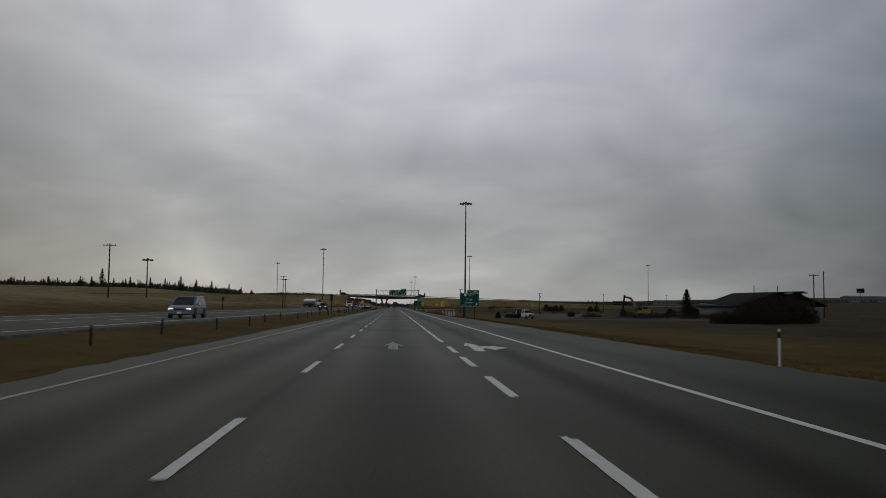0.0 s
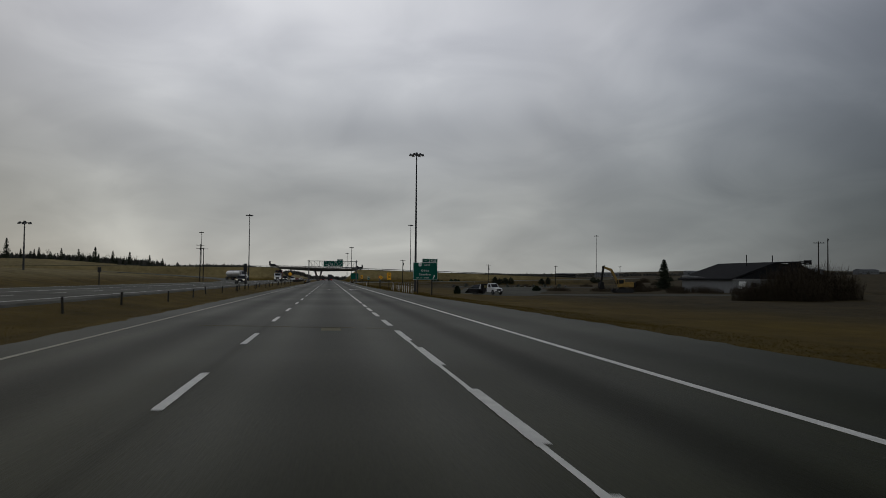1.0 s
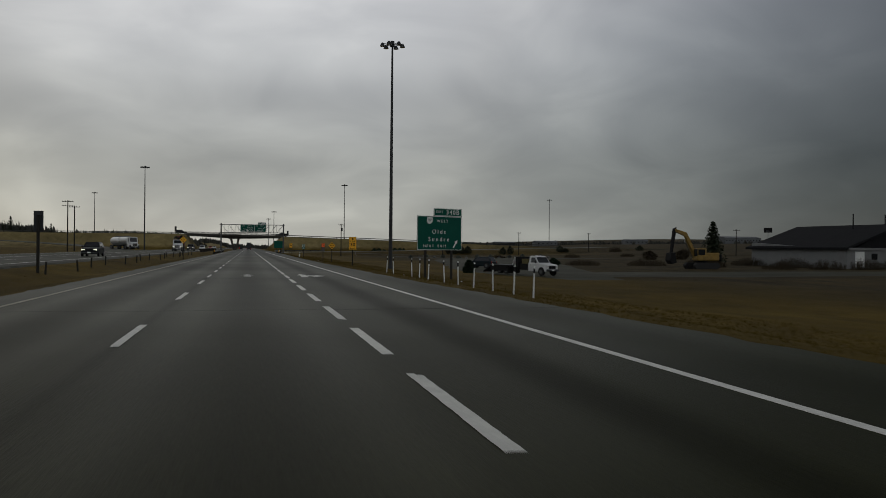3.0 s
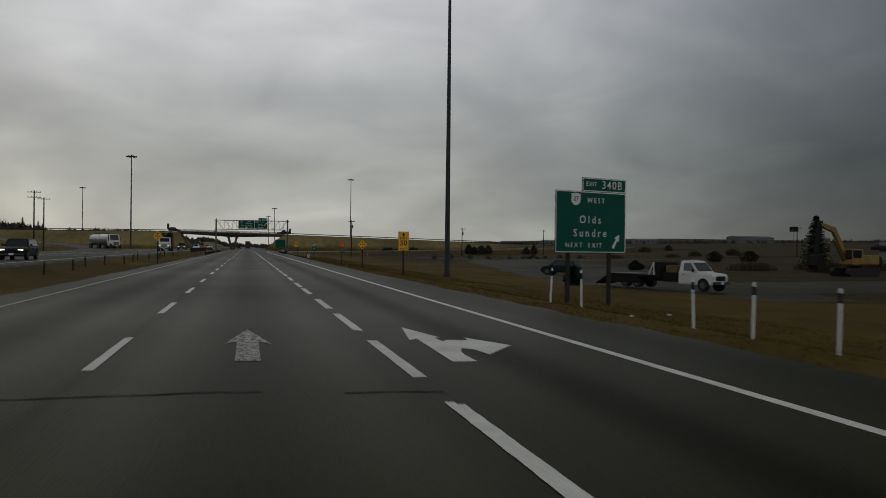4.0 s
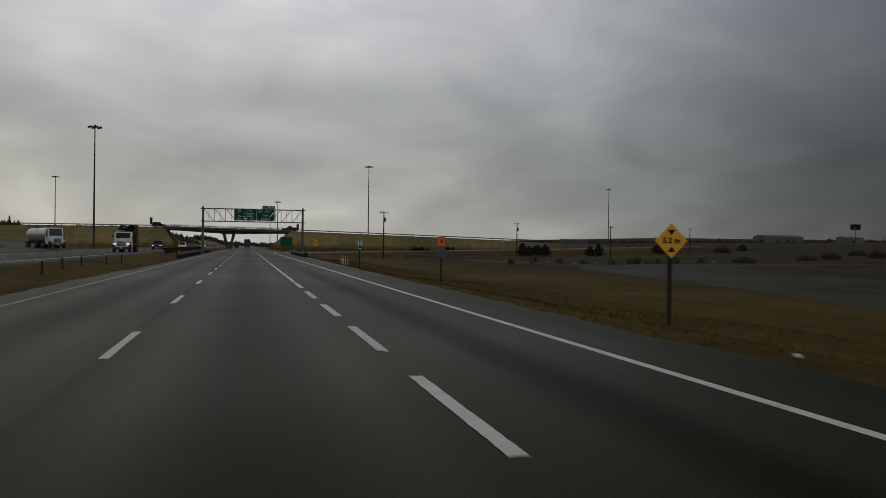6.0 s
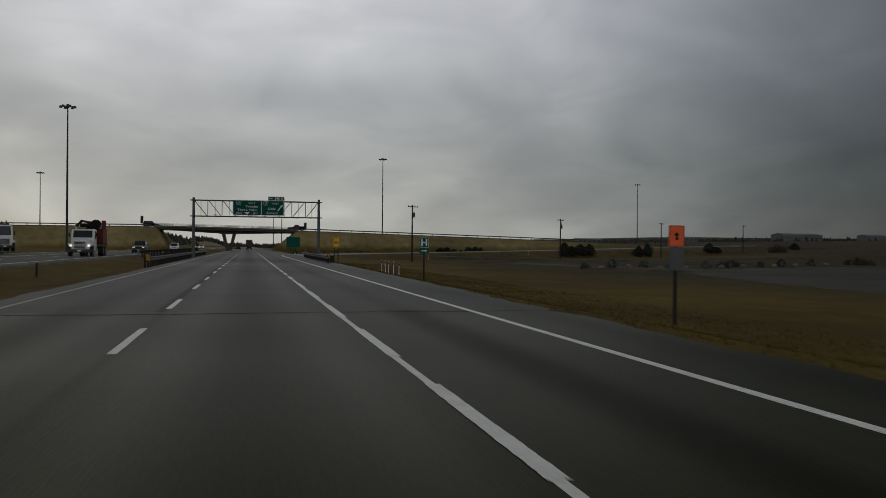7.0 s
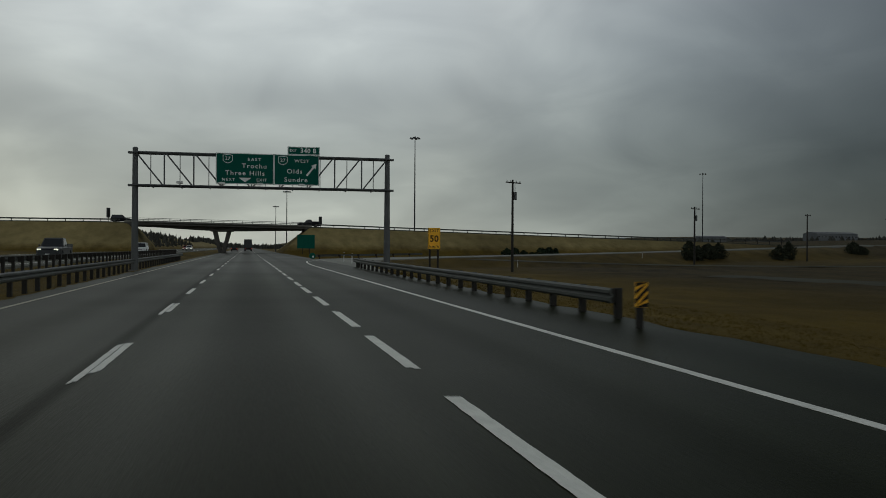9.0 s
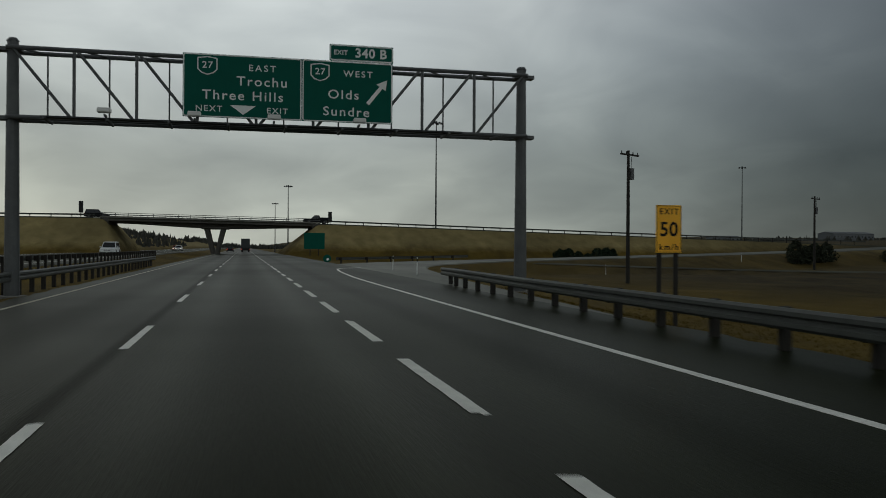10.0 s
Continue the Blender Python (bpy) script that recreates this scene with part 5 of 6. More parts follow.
        part("headlight", boxed(s * hw * 0.68, L * 0.965, hood - 0.26, 0.36, 0.10, 0.15, 0.03), M_BEAM if lit else M_LENS, v)
        part("tail_light", boxed(s * hw * 0.84, -L * 0.975, hood - 0.12, 0.20, 0.10, 0.30, 0.03), M_TAIL if brake else M_RED, v)
    part("grille", boxed(0, L * 0.985, hood - 0.32, width * 0.42, 0.06, 0.18, 0.02), M_BLACK, v)
    part("bumper", boxed(0, L * 0.975, 0.42, width * 0.92, 0.14, 0.20, 0.05), mat if style == "van" else M_NAVY, v)
    part("bumper", boxed(0, -L * 0.985, 0.46, width * 0.9, 0.14, 0.20, 0.05), M_NAVY, v)
    part("number_plate", boxed(0, L * 1.0, 0.44, 0.34, 0.03, 0.15), M_WHITE, v)
    if style == "pickup":
        bm = bmesh.new()
        for s in (1, -1):
            box(bm, s * (hw - 0.08), -L * 0.62, hood + 0.12, 0.10, L * 0.68, 0.30)
        box(bm, 0, -L * 0.96, hood + 0.10, width * 0.94, 0.08, 0.28)
        part("bed_side", bm, mat, v)
    return v


OPP = 180.0
car((-16.5, 59.2, 0.25), OPP, M_VAN, "blue-grey minivan with its headlights on", 5.1, 1.98, 1.76, "van", lit=True, category="van")
car((-16.9, 193.0, 0.25), OPP, M_DARKCAR, "black sport utility vehicle on the far carriageway", 4.6, 1.82, 1.6, "suv", lit=True)
car((-16.9, 357.0, 0.25), OPP, M_NAVY, "dark grey pickup truck with headlights on", 5.8, 2.0, 1.92, "pickup", lit=True, category="pickup truck")
car((-16.8, 420.0, 0.25), OPP, M_WHITECAR, "white sport utility vehicle on the far carriageway", 4.9, 1.9, 1.8, "suv")
car((-17.0, 540.0, 0.25), OPP, M_WHITECAR, "white car far off beyond the overpass", 4.6, 1.8, 1.5, "sedan", lit=True)
car((-20.4, 575.0, 0.25), OPP, M_RED, "red car far off beyond the overpass", 4.6, 1.8, 1.5, "sedan", lit=True)
car((-3.9, 552.0, 0.0), 0, M_DARKCAR, "dark car ahead in the passing lane", 4.7, 1.84, 1.5, "sedan", brake=True)
car((31.6, 205.4, -1.16), 48, M_TEALCAR, "dark teal hatchback on the service road", 3.95, 1.74, 1.55, "hatch")
car((-29.5, BRIDGE_Y, zc(-29.5)), -90, M_DARKCAR, "black sport utility vehicle crossing the overpass", 4.8, 1.9, 1.8, "suv")
car((15.0, BRIDGE_Y - 2, zc(15.0)), 90, M_DARKCAR, "dark pickup truck crossing the overpass", 5.6, 1.95, 1.85, "pickup", category="pickup truck")


def truck_cab(v, mat, y0, length=2.6, width=2.3, z0=0.55, z1=2.75, hood=1.5, lit=False, tyre=0.5):
    """A conventional cab with a bonnet in front; y0 is the foot of the bonnet's nose."""
    hw = width / 2
    body = [rounded(y0, hw * 0.66, z0 + 0.12, z0 + 1.0, 0.15), rounded(y0 - 0.15, hw * 0.72, z0, z0 + 1.12, 0.15), rounded(y0 - hood, hw * 0.80, z0, z0 + 1.28, 0.15)]
    part("bonnet", loft(bmesh.new(), body), mat, v)
    c0 = y0 - hood + 0.05
    cab = [rounded(c0, hw * 0.94, z0, z0 + 1.3, 0.1), rounded(c0 - 0.35, hw * 0.95, z0, z1, 0.16), rounded(c0 - length + hood, hw * 0.95, z0, z1 + 0.02, 0.16)]
    c = part("cab", loft(bmesh.new(), cab), mat, v)
    part("windscreen", quad_panel([(-hw * 0.78, c0 - 0.03, z0 + 1.36), (hw * 0.78, c0 - 0.03, z0 + 1.36), (hw * 0.76, c0 - 0.31, z1 - 0.16), (-hw * 0.76, c0 - 0.31, z1 - 0.16)][::-1], 0.03), M_GLASS, c)
    for s in (1, -1):
        q = [(s * hw * 0.952, c0 - 0.42, z0 + 1.2), (s * hw * 0.952, c0 - 1.1, z0 + 1.2), (s * hw * 0.952, c0 - 1.1, z1 - 0.22), (s * hw * 0.952, c0 - 0.45, z1 - 0.22)]
        part("side_window", quad_panel(q if s < 0 else q[::-1], 0.015), M_GLASS, c)
        part("mirror", boxed(s * (hw + 0.14), c0 - 0.2, z0 + 1.65, 0.14, 0.10, 0.42, 0.02), M_BLACK, v)
        part("headlight", boxed(s * hw * 0.72, y0 - 0.03, z0 + 0.52, 0.26, 0.14, 0.20, 0.03), M_BEAM if lit else M_LENS, v)
        part("fender", boxed(s * hw * 0.84, y0 - 0.75, z0 + 0.62, hw * 0.34, 1.15, 0.22, 0.08), mat, v)
        wheel(v, s * (hw - 0.16), y0 - 0.78, tyre, 0.30)
    g = part("grille", boxed(0, y0 + 0.02, z0 + 0.58, hw * 0.95, 0.06, 0.74, 0.03), M_CHROME, v, "chrome grille")
    for k in range(5):
        part("grille_bar", boxed(0, y0 + 0.055, z0 + 0.32 + k * 0.13, hw * 0.85, 0.02, 0.07), M_BLACK, g)
    part("bumper", boxed(0, y0 + 0.12, z0 - 0.02, width * 0.94, 0.22, 0.32, 0.05), M_NAVY, v)
    part("number_plate", boxed(0, y0 + 0.24, z0, 0.34, 0.02, 0.15), M_WHITE, v)


def chassis(v, y0, y1, z=0.85, axles=(), tyre=0.5, half=1.05):
    bm = bmesh.new()
    for s in (1, -1):
        box(bm, s * 0.42, (y0 + y1) / 2, z, 0.12, abs(y0 - y1), 0.26)
    part("frame_rail", bm, M_BLACK, v)
    for y in axles:
        for s in (1, -1):
            wheel(v, s * (half - 0.25), y, tyre, 0.50)


def crane_truck(at, turn):
    v = thing("crane_truck", at, "white conventional truck with a black and red folded boom, headlights on", "truck", turn=turn)
    truck_cab(v, M_WHITECAR, 5.0, 2.9, 2.4, 0.6, 2.85, 1.55, True, 0.52)
    chassis(v, 4.2, -4.6, 0.95, (-1.9, -3.25), 0.52, 1.2)
    part("deck", boxed(0, -1.3, 1.22, 2.4, 6.4, 0.16, 0.03), M_BLACK, v)
    part("body_box", boxed(0, -3.1, 2.15, 2.35, 2.6, 1.7, 0.06), M_DULLRED, v, "red steel body")
    part("tank", rod(bmesh.new(), (0, 1.5, 1.95), (0, -1.4, 1.95), 0.62, seg=14), M_NAVY, v)
    part("turret", rod(bmesh.new(), (0, 0.2, 1.3), (0, 0.2, 3.0), 0.42, 0.36, 12), M_BLACK, v)
    for a, b, r in (((0.0, 0.2, 3.0), (-0.7, -2.6, 3.5), 0.24), ((-0.7, -2.6, 3.5), (0.5, 1.2, 3.75), 0.16), ((0.5, 1.2, 3.75), (0.85, 2.0, 3.2), 0.15), ((0.6, 0.9, 3.3), (-0.5, -0.8, 3.3), 0.2)):
        part("boom", rod(bmesh.new(), a, b, r, r * 0.8, 8), M_BLACK if r != 0.16 else M_DULLRED, v)
    part("hose_reel", rod(bmesh.new(), (-0.62, -0.9, 3.45), (-0.62, -0.4, 3.45), 0.52, seg=18), M_BLACK, v, "black hose reel")
    part("exhaust", rod(bmesh.new(), (0.98, 1.7, 1.2), (0.98, 1.7, 3.5), 0.09, seg=8), M_CHROME, v)
    part("rear_boom", boxed(-0.95, -3.6, 3.0, 0.40, 0.6, 1.9, 0.05), M_DULLRED, v)


crane_truck((-16.9, 312.0, 0.25), OPP)


def tanker_truck(at, turn):
    v = thing("tanker_truck", at, "white tractor pulling two polished silver tanks", "truck", turn=turn)
    truck_cab(v, M_WHITECAR, 10.0, 3.6, 2.4, 0.6, 3.25, 1.5, False, 0.52)
    chassis(v, 9.0, -10.0, 0.95, (5.4, 4.1, -0.6, -1.9, -8.4, -9.6), 0.52, 1.2)
    for a, b in ((5.6, -1.6), (-2.6, -10.0)):
        bm = bmesh.new()
        rod(bm, (0, a, 2.25), (0, b, 2.25), 1.12, seg=20)
        rod(bm, (0, a, 2.25), (0, a + 0.35, 2.25), 1.12, 0.7, seg=20)
        t = part("tank", bm, M_TANK, v, "polished silver tank", smooth=False)
        part("catwalk", boxed(0, (a + b) / 2, 3.42, 0.5, abs(a - b) * 0.8, 0.08), M_STEEL, t)
        for k in range(3):
            part("hatch", rod(bmesh.new(), (0, a + (b - a) * (k + 1) / 4, 3.4), (0, a + (b - a) * (k + 1) / 4, 3.58), 0.28, seg=12), M_STEEL, t)
        part("fender", boxed(0, b + 1.4, 1.12, 2.3, 2.8, 0.10, 0.03), M_STEEL, v)


tanker_truck((-33.0, 336.0, zg(-33.0, 336.0) + 0.12), 203)


def single_cab(v, mat, y0):
    """A two-door pickup-like cab with a long flat bonnet; y0 is its nose."""
    hw = 1.0
    secs = [rounded(y0, hw * 0.84, 0.62, 1.16, 0.1), rounded(y0 - 0.12, hw * 0.95, 0.46, 1.28, 0.1), rounded(y0 - 1.5, hw, 0.44, 1.42, 0.1), rounded(y0 - 3.2, hw, 0.44, 1.46, 0.1)]
    part("body", loft(bmesh.new(), secs), mat, v)
    cab = [[(-hw * 0.95, y0 - 1.35, 1.40), (hw * 0.95, y0 - 1.35, 1.40), (hw * 0.95, y0 - 3.18, 1.42), (-hw * 0.95, y0 - 3.18, 1.42)],
           [(-hw * 0.80, y0 - 2.05, 2.20), (hw * 0.80, y0 - 2.05, 2.20), (hw * 0.80, y0 - 3.12, 2.20), (-hw * 0.80, y0 - 3.12, 2.20)],
           [(-hw * 0.70, y0 - 2.18, 2.29), (hw * 0.70, y0 - 2.18, 2.29), (hw * 0.70, y0 - 3.04, 2.29), (-hw * 0.70, y0 - 3.04, 2.29)]]
    c = part("cabin", loft(bmesh.new(), cab), mat, v)
    part("windscreen", quad_panel([(-hw * 0.86, y0 - 1.43, 1.48), (hw * 0.86, y0 - 1.43, 1.48), (hw * 0.76, y0 - 2.00, 2.13), (-hw * 0.76, y0 - 2.00, 2.13)][::-1], 0.02), M_GLASS, c)
    for s in (1, -1):
        q = [(s * hw * 0.94, y0 - 1.68, 1.50), (s * hw * 0.94, y0 - 2.78, 1.50), (s * hw * 0.83, y0 - 2.76, 2.10), (s * hw * 0.83, y0 - 2.14, 2.10)]
        part("side_window", quad_panel(q if s < 0 else q[::-1], 0.02), M_GLASS, c)
        d = part("door", quad_panel([(s * 1.004, y0 - 1.62, 0.62), (s * 1.004, y0 - 2.9, 0.62), (s * 1.002, y0 - 2.9, 1.32), (s * 1.002, y0 - 1.62, 1.32)][::-s], 0.015), mat, v)
        part("handle", boxed(s * 1.03, y0 - 2.72, 1.2, 0.03, 0.16, 0.05, 0.01), M_BLACK, d, "black door handle")
        part("mirror", boxed(s * (hw + 0.14), y0 - 1.72, 1.56, 0.18, 0.12, 0.28, 0.03), M_BLACK, v)
        part("headlight", boxed(s * hw * 0.74, y0 - 0.03, 1.0, 0.24, 0.12, 0.24, 0.03), M_LENS, v)
        part("wheel_arch", rod(bmesh.new(), (s * (hw - 0.2), y0 - 0.85, 0.45), (s * (hw + 0.012), y0 - 0.85, 0.45), 0.52, seg=18), M_BLACK, v)
        part("roof_lamp", boxed(s * 0.3, y0 - 2.5, 2.32, 0.26, 0.2, 0.08, 0.03), M_LENS, v, "pale roof beacon")
        wheel(v, s * (hw - 0.08), y0 - 0.85, 0.42, 0.26)
    part("grille", boxed(0, y0 + 0.01, 0.95, 1.1, 0.06, 0.36, 0.03), M_BLACK, v, "black grille")
    part("bumper", boxed(0, y0 + 0.08, 0.60, 1.86, 0.20, 0.26, 0.05), M_NAVY, v)
    part("number_plate", boxed(0, y0 + 0.19, 0.60, 0.34, 0.02, 0.15), M_WHITE, v)


def flatbed_truck(at, turn):
    v = thing("flatbed_truck", at, "white cab tow truck with a dark empty tilt deck", "truck", turn=turn)
    single_cab(v, M_WHITECAR, 6.0)
    chassis(v, 4.9, -4.6, 0.72, (-1.6, -2.9), 0.42, 1.02)
    part("cab_guard", boxed(0, 0.70, 1.45, 2.1, 0.55, 1.35, 0.02), M_BLACK, v)
    for s in (1, -1):
        for foot in (-0.30, 0.28):
            part("guard_post", rod(bmesh.new(), (s * 0.98, foot, 1.08), (s * 0.98, 0.20, 2.10), 0.06, 0.05, 8), M_WHITECAR, v, "white slanted guard post")
    part("winch_box", boxed(0, 1.9, 0.95, 1.9, 1.7, 0.75, 0.04), M_BLACK, v)
    part("toolbox", boxed(0, 2.0, 1.60, 1.8, 1.15, 0.60, 0.04), M_TAN, v, "tan tool box")
    part("deck", boxed(0, -2.1, 1.00, 2.3, 5.2, 0.18, 0.02), M_BLACK, v)
    plank = mesh_of("deck_plank", boxed(0, 0, 0, 0.22, 3.3, 0.05, 0.008), M_STEEL)
    for k in range(9):
        again("deck_plank", plank, v, (-0.96 + k * 0.24, -3.0, 1.118))
    for s in (1, -1):
        part("side_skirt", boxed(s * 1.02, -3.0, 0.62, 0.08, 3.4, 0.56, 0.02), M_BLACK, v)
    part("ramp_tail", prism(bmesh.new(), [(-4.65, 1.08), (-4.65, 0.86), (-6.2, 0.12), (-6.2, 0.24)], -1.1, 1.1), M_BLACK, v)
    return v


flatbed_truck((27.7, 176.6, -1.10), 201.0).scale = (0.84, 0.84, 0.84)


def box_truck(at, turn, label, mat):
    v = thing("box_truck", at, label, "truck", turn=turn)
    part("box", boxed(0, -1.5, 2.45, 2.55, 8.0, 2.95, 0.05), mat, v)
    for s in (1, -1):
        part("rear_door", boxed(s * 0.62, -5.53, 2.45, 1.18, 0.06, 2.75, 0.01), M_NAVY, v)
        part("tail_light", boxed(s * 1.05, -5.55, 0.8, 0.22, 0.06, 0.14, 0.02), M_TAIL, v)
    truck_cab(v, M_NAVY, 5.4, 2.7, 2.3, 0.55, 2.7, 1.2, False, 0.5)
    chassis(v, 4.6, -5.3, 0.85, (-3.0, -4.3), 0.5, 1.2)
    part("bumper", boxed(0, -5.5, 0.55, 2.3, 0.1, 0.14, 0.02), M_STEEL, v)


box_truck((0.35, 566.0, 0.0), 0, "dark enclosed truck ahead in the lane", M_NAVY)


def excavator(at, turn):
    v = thing("excavator", at, "yellow tracked excavator with raised boom parked in the field", "excavator", turn=turn)
    for s in (1, -1):
        bm = bmesh.new()
        prism(bm, [(-2.0, 0.35), (-1.7, 0.0), (1.7, 0.0), (2.0, 0.35), (2.0, 0.6), (1.7, 0.9), (-1.7, 0.9), (-2.0, 0.6)], s * 1.15 - 0.3, s * 1.15 + 0.3)
        part("track", bm, M_RUBBER, v)
    part("turntable", rod(bmesh.new(), (0, 0, 0.8), (0, 0, 1.15), 0.8, seg=16), M_BLACK, v)
    part("house", boxed(0, -0.7, 1.75, 2.6, 2.8, 1.1, 0.12), M_CAT, v)
    part("counterweight", boxed(0, -2.2, 1.65, 2.5, 0.7, 1.0, 0.15), M_BLACK, v)
    c = part("cab", boxed(-0.8, 0.75, 2.05, 0.95, 1.5, 1.7, 0.10), M_CAT, v)
    part("cab_window", boxed(-0.8, 1.5, 2.3, 0.8, 0.05, 1.0, 0.02), M_GLASS, c)
    part("cab_window", boxed(-1.28, 0.85, 2.35, 0.05, 1.1, 0.8, 0.02), M_GLASS, c)
    part("boom", prism(bmesh.new(), [(0.4, 1.6), (0.9, 1.6), (2.6, 4.6), (4.2, 5.2), (4.3, 5.6), (2.4, 5.1)], 0.05, 0.5), M_CAT, v, "yellow cranked boom")
    part("dipper", prism(bmesh.new(), [(4.0, 5.8), (4.45, 5.6), (4.9, 2.2), (4.6, 2.1)], 0.1, 0.45), M_BLACK, v)
    part("bucket", prism(bmesh.new(), [(4.5, 2.3), (5.1, 2.2), (5.3, 1.2), (4.9, 0.7), (4.2, 0.9), (4.3, 1.2)], -0.35, 0.9), M_BLACK, v)
    part("ram", rod(bmesh.new(), (0.27, 1.2, 1.6), (0.27, 2.6, 3.9), 0.10, 0.08, 8), M_CHROME, v)


excavator((62.0, 199.5, zg(62.0, 199.5)), 95)


# ---------------------------------------------------------------- building, far buildings
def hall():
    x, y = 101.9, 215.8
    z = zg(x, y)
    h = thing("hall", (x, y, z), "long low hall with a dark metal roof and pale siding", "building", turn=8)
    h.scale = (0.86, 0.86, 0.86)
    w2, d2 = 17.0, 12.0
    bm = prism(bmesh.new(), [(-d2, -0.4), (d2, -0.4), (d2, 4.4), (-d2, 3.2)], -w2, 11.0)
    part("wall", bm, M_SIDING, h)
    roof = bmesh.new()
    prof = [(-w2 - 0.9, 3.5), (-4.5, 7.9), (4.5, 8.3), (4.5, 8.0), (-4.4, 7.5), (-w2 - 0.9, 3.1)]
    prism(roof, prof, -d2 - 0.8, d2 + 0.8, "Y")
    prism(roof, [(3.5, 7.2), (12.2, 4.0), (12.2, 3.6), (3.5, 6.8)], -d2 - 0.8, d2 + 0.8, "Y")
    prism(roof, [(-w2 + 1, 3.0), (10.4, 3.0), (4.0, 7.6), (-4.5, 7.6)], -d2 + 0.1, d2 - 0.1, "Y")
    r = part("roof", roof, M_ROOF, h, "dark metal roof")
    part("eaves_board", boxed(-3.0, -d2 - 0.86, 3.28, w2 + 12.0, 0.10, 0.34, 0.02), M_SIDING, h, "pale eaves board")
    part("canopy", boxed(7.6, -6, 7.9, 3.4, 3.0, 0.35, 0.05), M_ROOF, r)
    part("canopy_post", boxed(6.4, -6, 6.9, 0.3, 0.3, 1.8), M_ROOF, r)
    for x1 in (-7.0, 1.2):
        part("vent_pipe", rod(bmesh.new(), (x1, -4, 6.6), (x1, -4, 10.0), 0.12, seg=8), M_BLACK, r)
    for x1 in (-1.6, 2.2):
        part("skylight", boxed(x1, -d2 + 2.0, 6.6, 1.4, 0.3, 0.5, 0.05), M_WHITE, r)
    door = mesh_of("door", boxed(0, 0, 1.4, 2.2, 0.12, 2.8, 0.03), M_WHITE)
    win = mesh_of("window", boxed(0, 0, 1.9, 1.4, 0.10, 1.1, 0.02), M_GLASS)
    for k, x1 in enumerate((-14, -10.5, -3, 1.5, 5.5, 8.8)):
        again("door" if k in (0, 3) else "window", door if k in (0, 3) else win, h, (x1, -d2 - 0.03, 0))


hall()


def shed(x, y, w, d, hh, turn, mat, label, roof=None):
    z = zg(x, y)
    s = thing("shed", (x, y, z), label, "building", "far buildings", turn=turn)
    part("wall", boxed(0, 0, hh / 2 - 0.3, w, d, hh + 0.6, 0.02), mat, s)
    part("roof", prism(bmesh.new(), [(-d / 2 - 0.4, hh), (d / 2 + 0.4, hh), (0, hh + d * 0.10)], -w / 2 - 0.4, w / 2 + 0.4), roof or M_FARWALL, s)
    win = mesh_of("window", boxed(0, 0, hh * 0.55, 1.6, 0.1, 1.2), M_GLASS)
    for k in range(max(2, int(w / 5))):
        again("window", win, s, (-w / 2 + (k + 0.5) * w / max(2, int(w / 5)), -d / 2 - 0.03, 0))


for x, y, w, d, hh, t, m in ((627, 1080, 60, 20, 7.5, 10, M_FARWALL), (480, 1080, 30, 14, 5, -5, M_FARWALL), (695, 1040, 30, 14, 6, 12, M_FARWALL), (330, 1000, 26, 12, 4.5, 5, M_FARWALL), (250, 900, 20, 10, 4.5, 0, M_ROOF)):
    shed(x, y, w, d, hh, t, m, "grey metal shed far off in the fields" if m is M_FARWALL else "dark metal shed far off in the fields")


def billboard(x, y, z):
    b = thing("billboard", (x, y, zg(x, y)), "dark billboard on a single post far across the fields", "billboard", turn=-38)
    h = z - zg(x, y)
    part("post", rod(bmesh.new(), (0, 0.2, -0.5), (0, 0.2, h), 0.22, 0.18, 8), M_STEEL, b)
    p = part("panel", boxed(0, 0, h, 5.6, 0.22, 3.4, 0.03), M_BLACK, b)
    part("lettering_bar", boxed(-0.4, -0.12, h - 0.6, 2.6, 0.03, 0.5), M_FARWALL, p, "pale bar of writing")


billboard(362.0, 625.0, 17.0)


# ---------------------------------------------------------------- trees and shrubs
def spruce_meshes(h, seed, dense=1):
    r = random.Random(seed)
    trunk = rod(bmesh.new(), (0, 0, -0.3), (0, 0, h * 0.95), h * 0.018 + 0.05, 0.02, 6)
    v, f = [], []
    levels = int(h * 3.0)
    for i in range(levels):
        k = i / levels
        z = h * (0.08 + 0.9 * k)
        reach = h * 0.27 * (1 - k) ** 0.85 + 0.12
        for b in range(int((11 + 9 * (1 - k)) * dense)):
            a = r.uniform(0, 6.283)
            R = reach * r.uniform(0.6, 1.15)
            drop = R * r.uniform(0.15, 0.5)
            for s in range(4):
                q = (s + 0.6) / 4
                c = Vector((math.cos(a) * R * q, math.sin(a) * R * q, z - drop * q + r.uniform(-0.08, 0.08)))
                size = (0.10 + 0.045 * h * 0.35) * r.uniform(0.7, 1.3)
                d = Vector((r.uniform(-1, 1), r.uniform(-1, 1), r.uniform(-0.7, 0.2))).normalized() * size
                e = Vector((r.uniform(-1, 1), r.uniform(-1, 1), r.uniform(-0.4, 0.4))).normalized() * size * 0.55
                n = len(v)
                v += [tuple(c - d), tuple(c + e), tuple(c + d), tuple(c - e)]
                f.append((n, n + 1, n + 2, n + 3))
    me = bpy.data.meshes.new("crown")
    me.from_pydata(v, [], f)
    me.materials.append(M_NEEDLE)
    return mesh_of("trunk", trunk, M_BARK), me


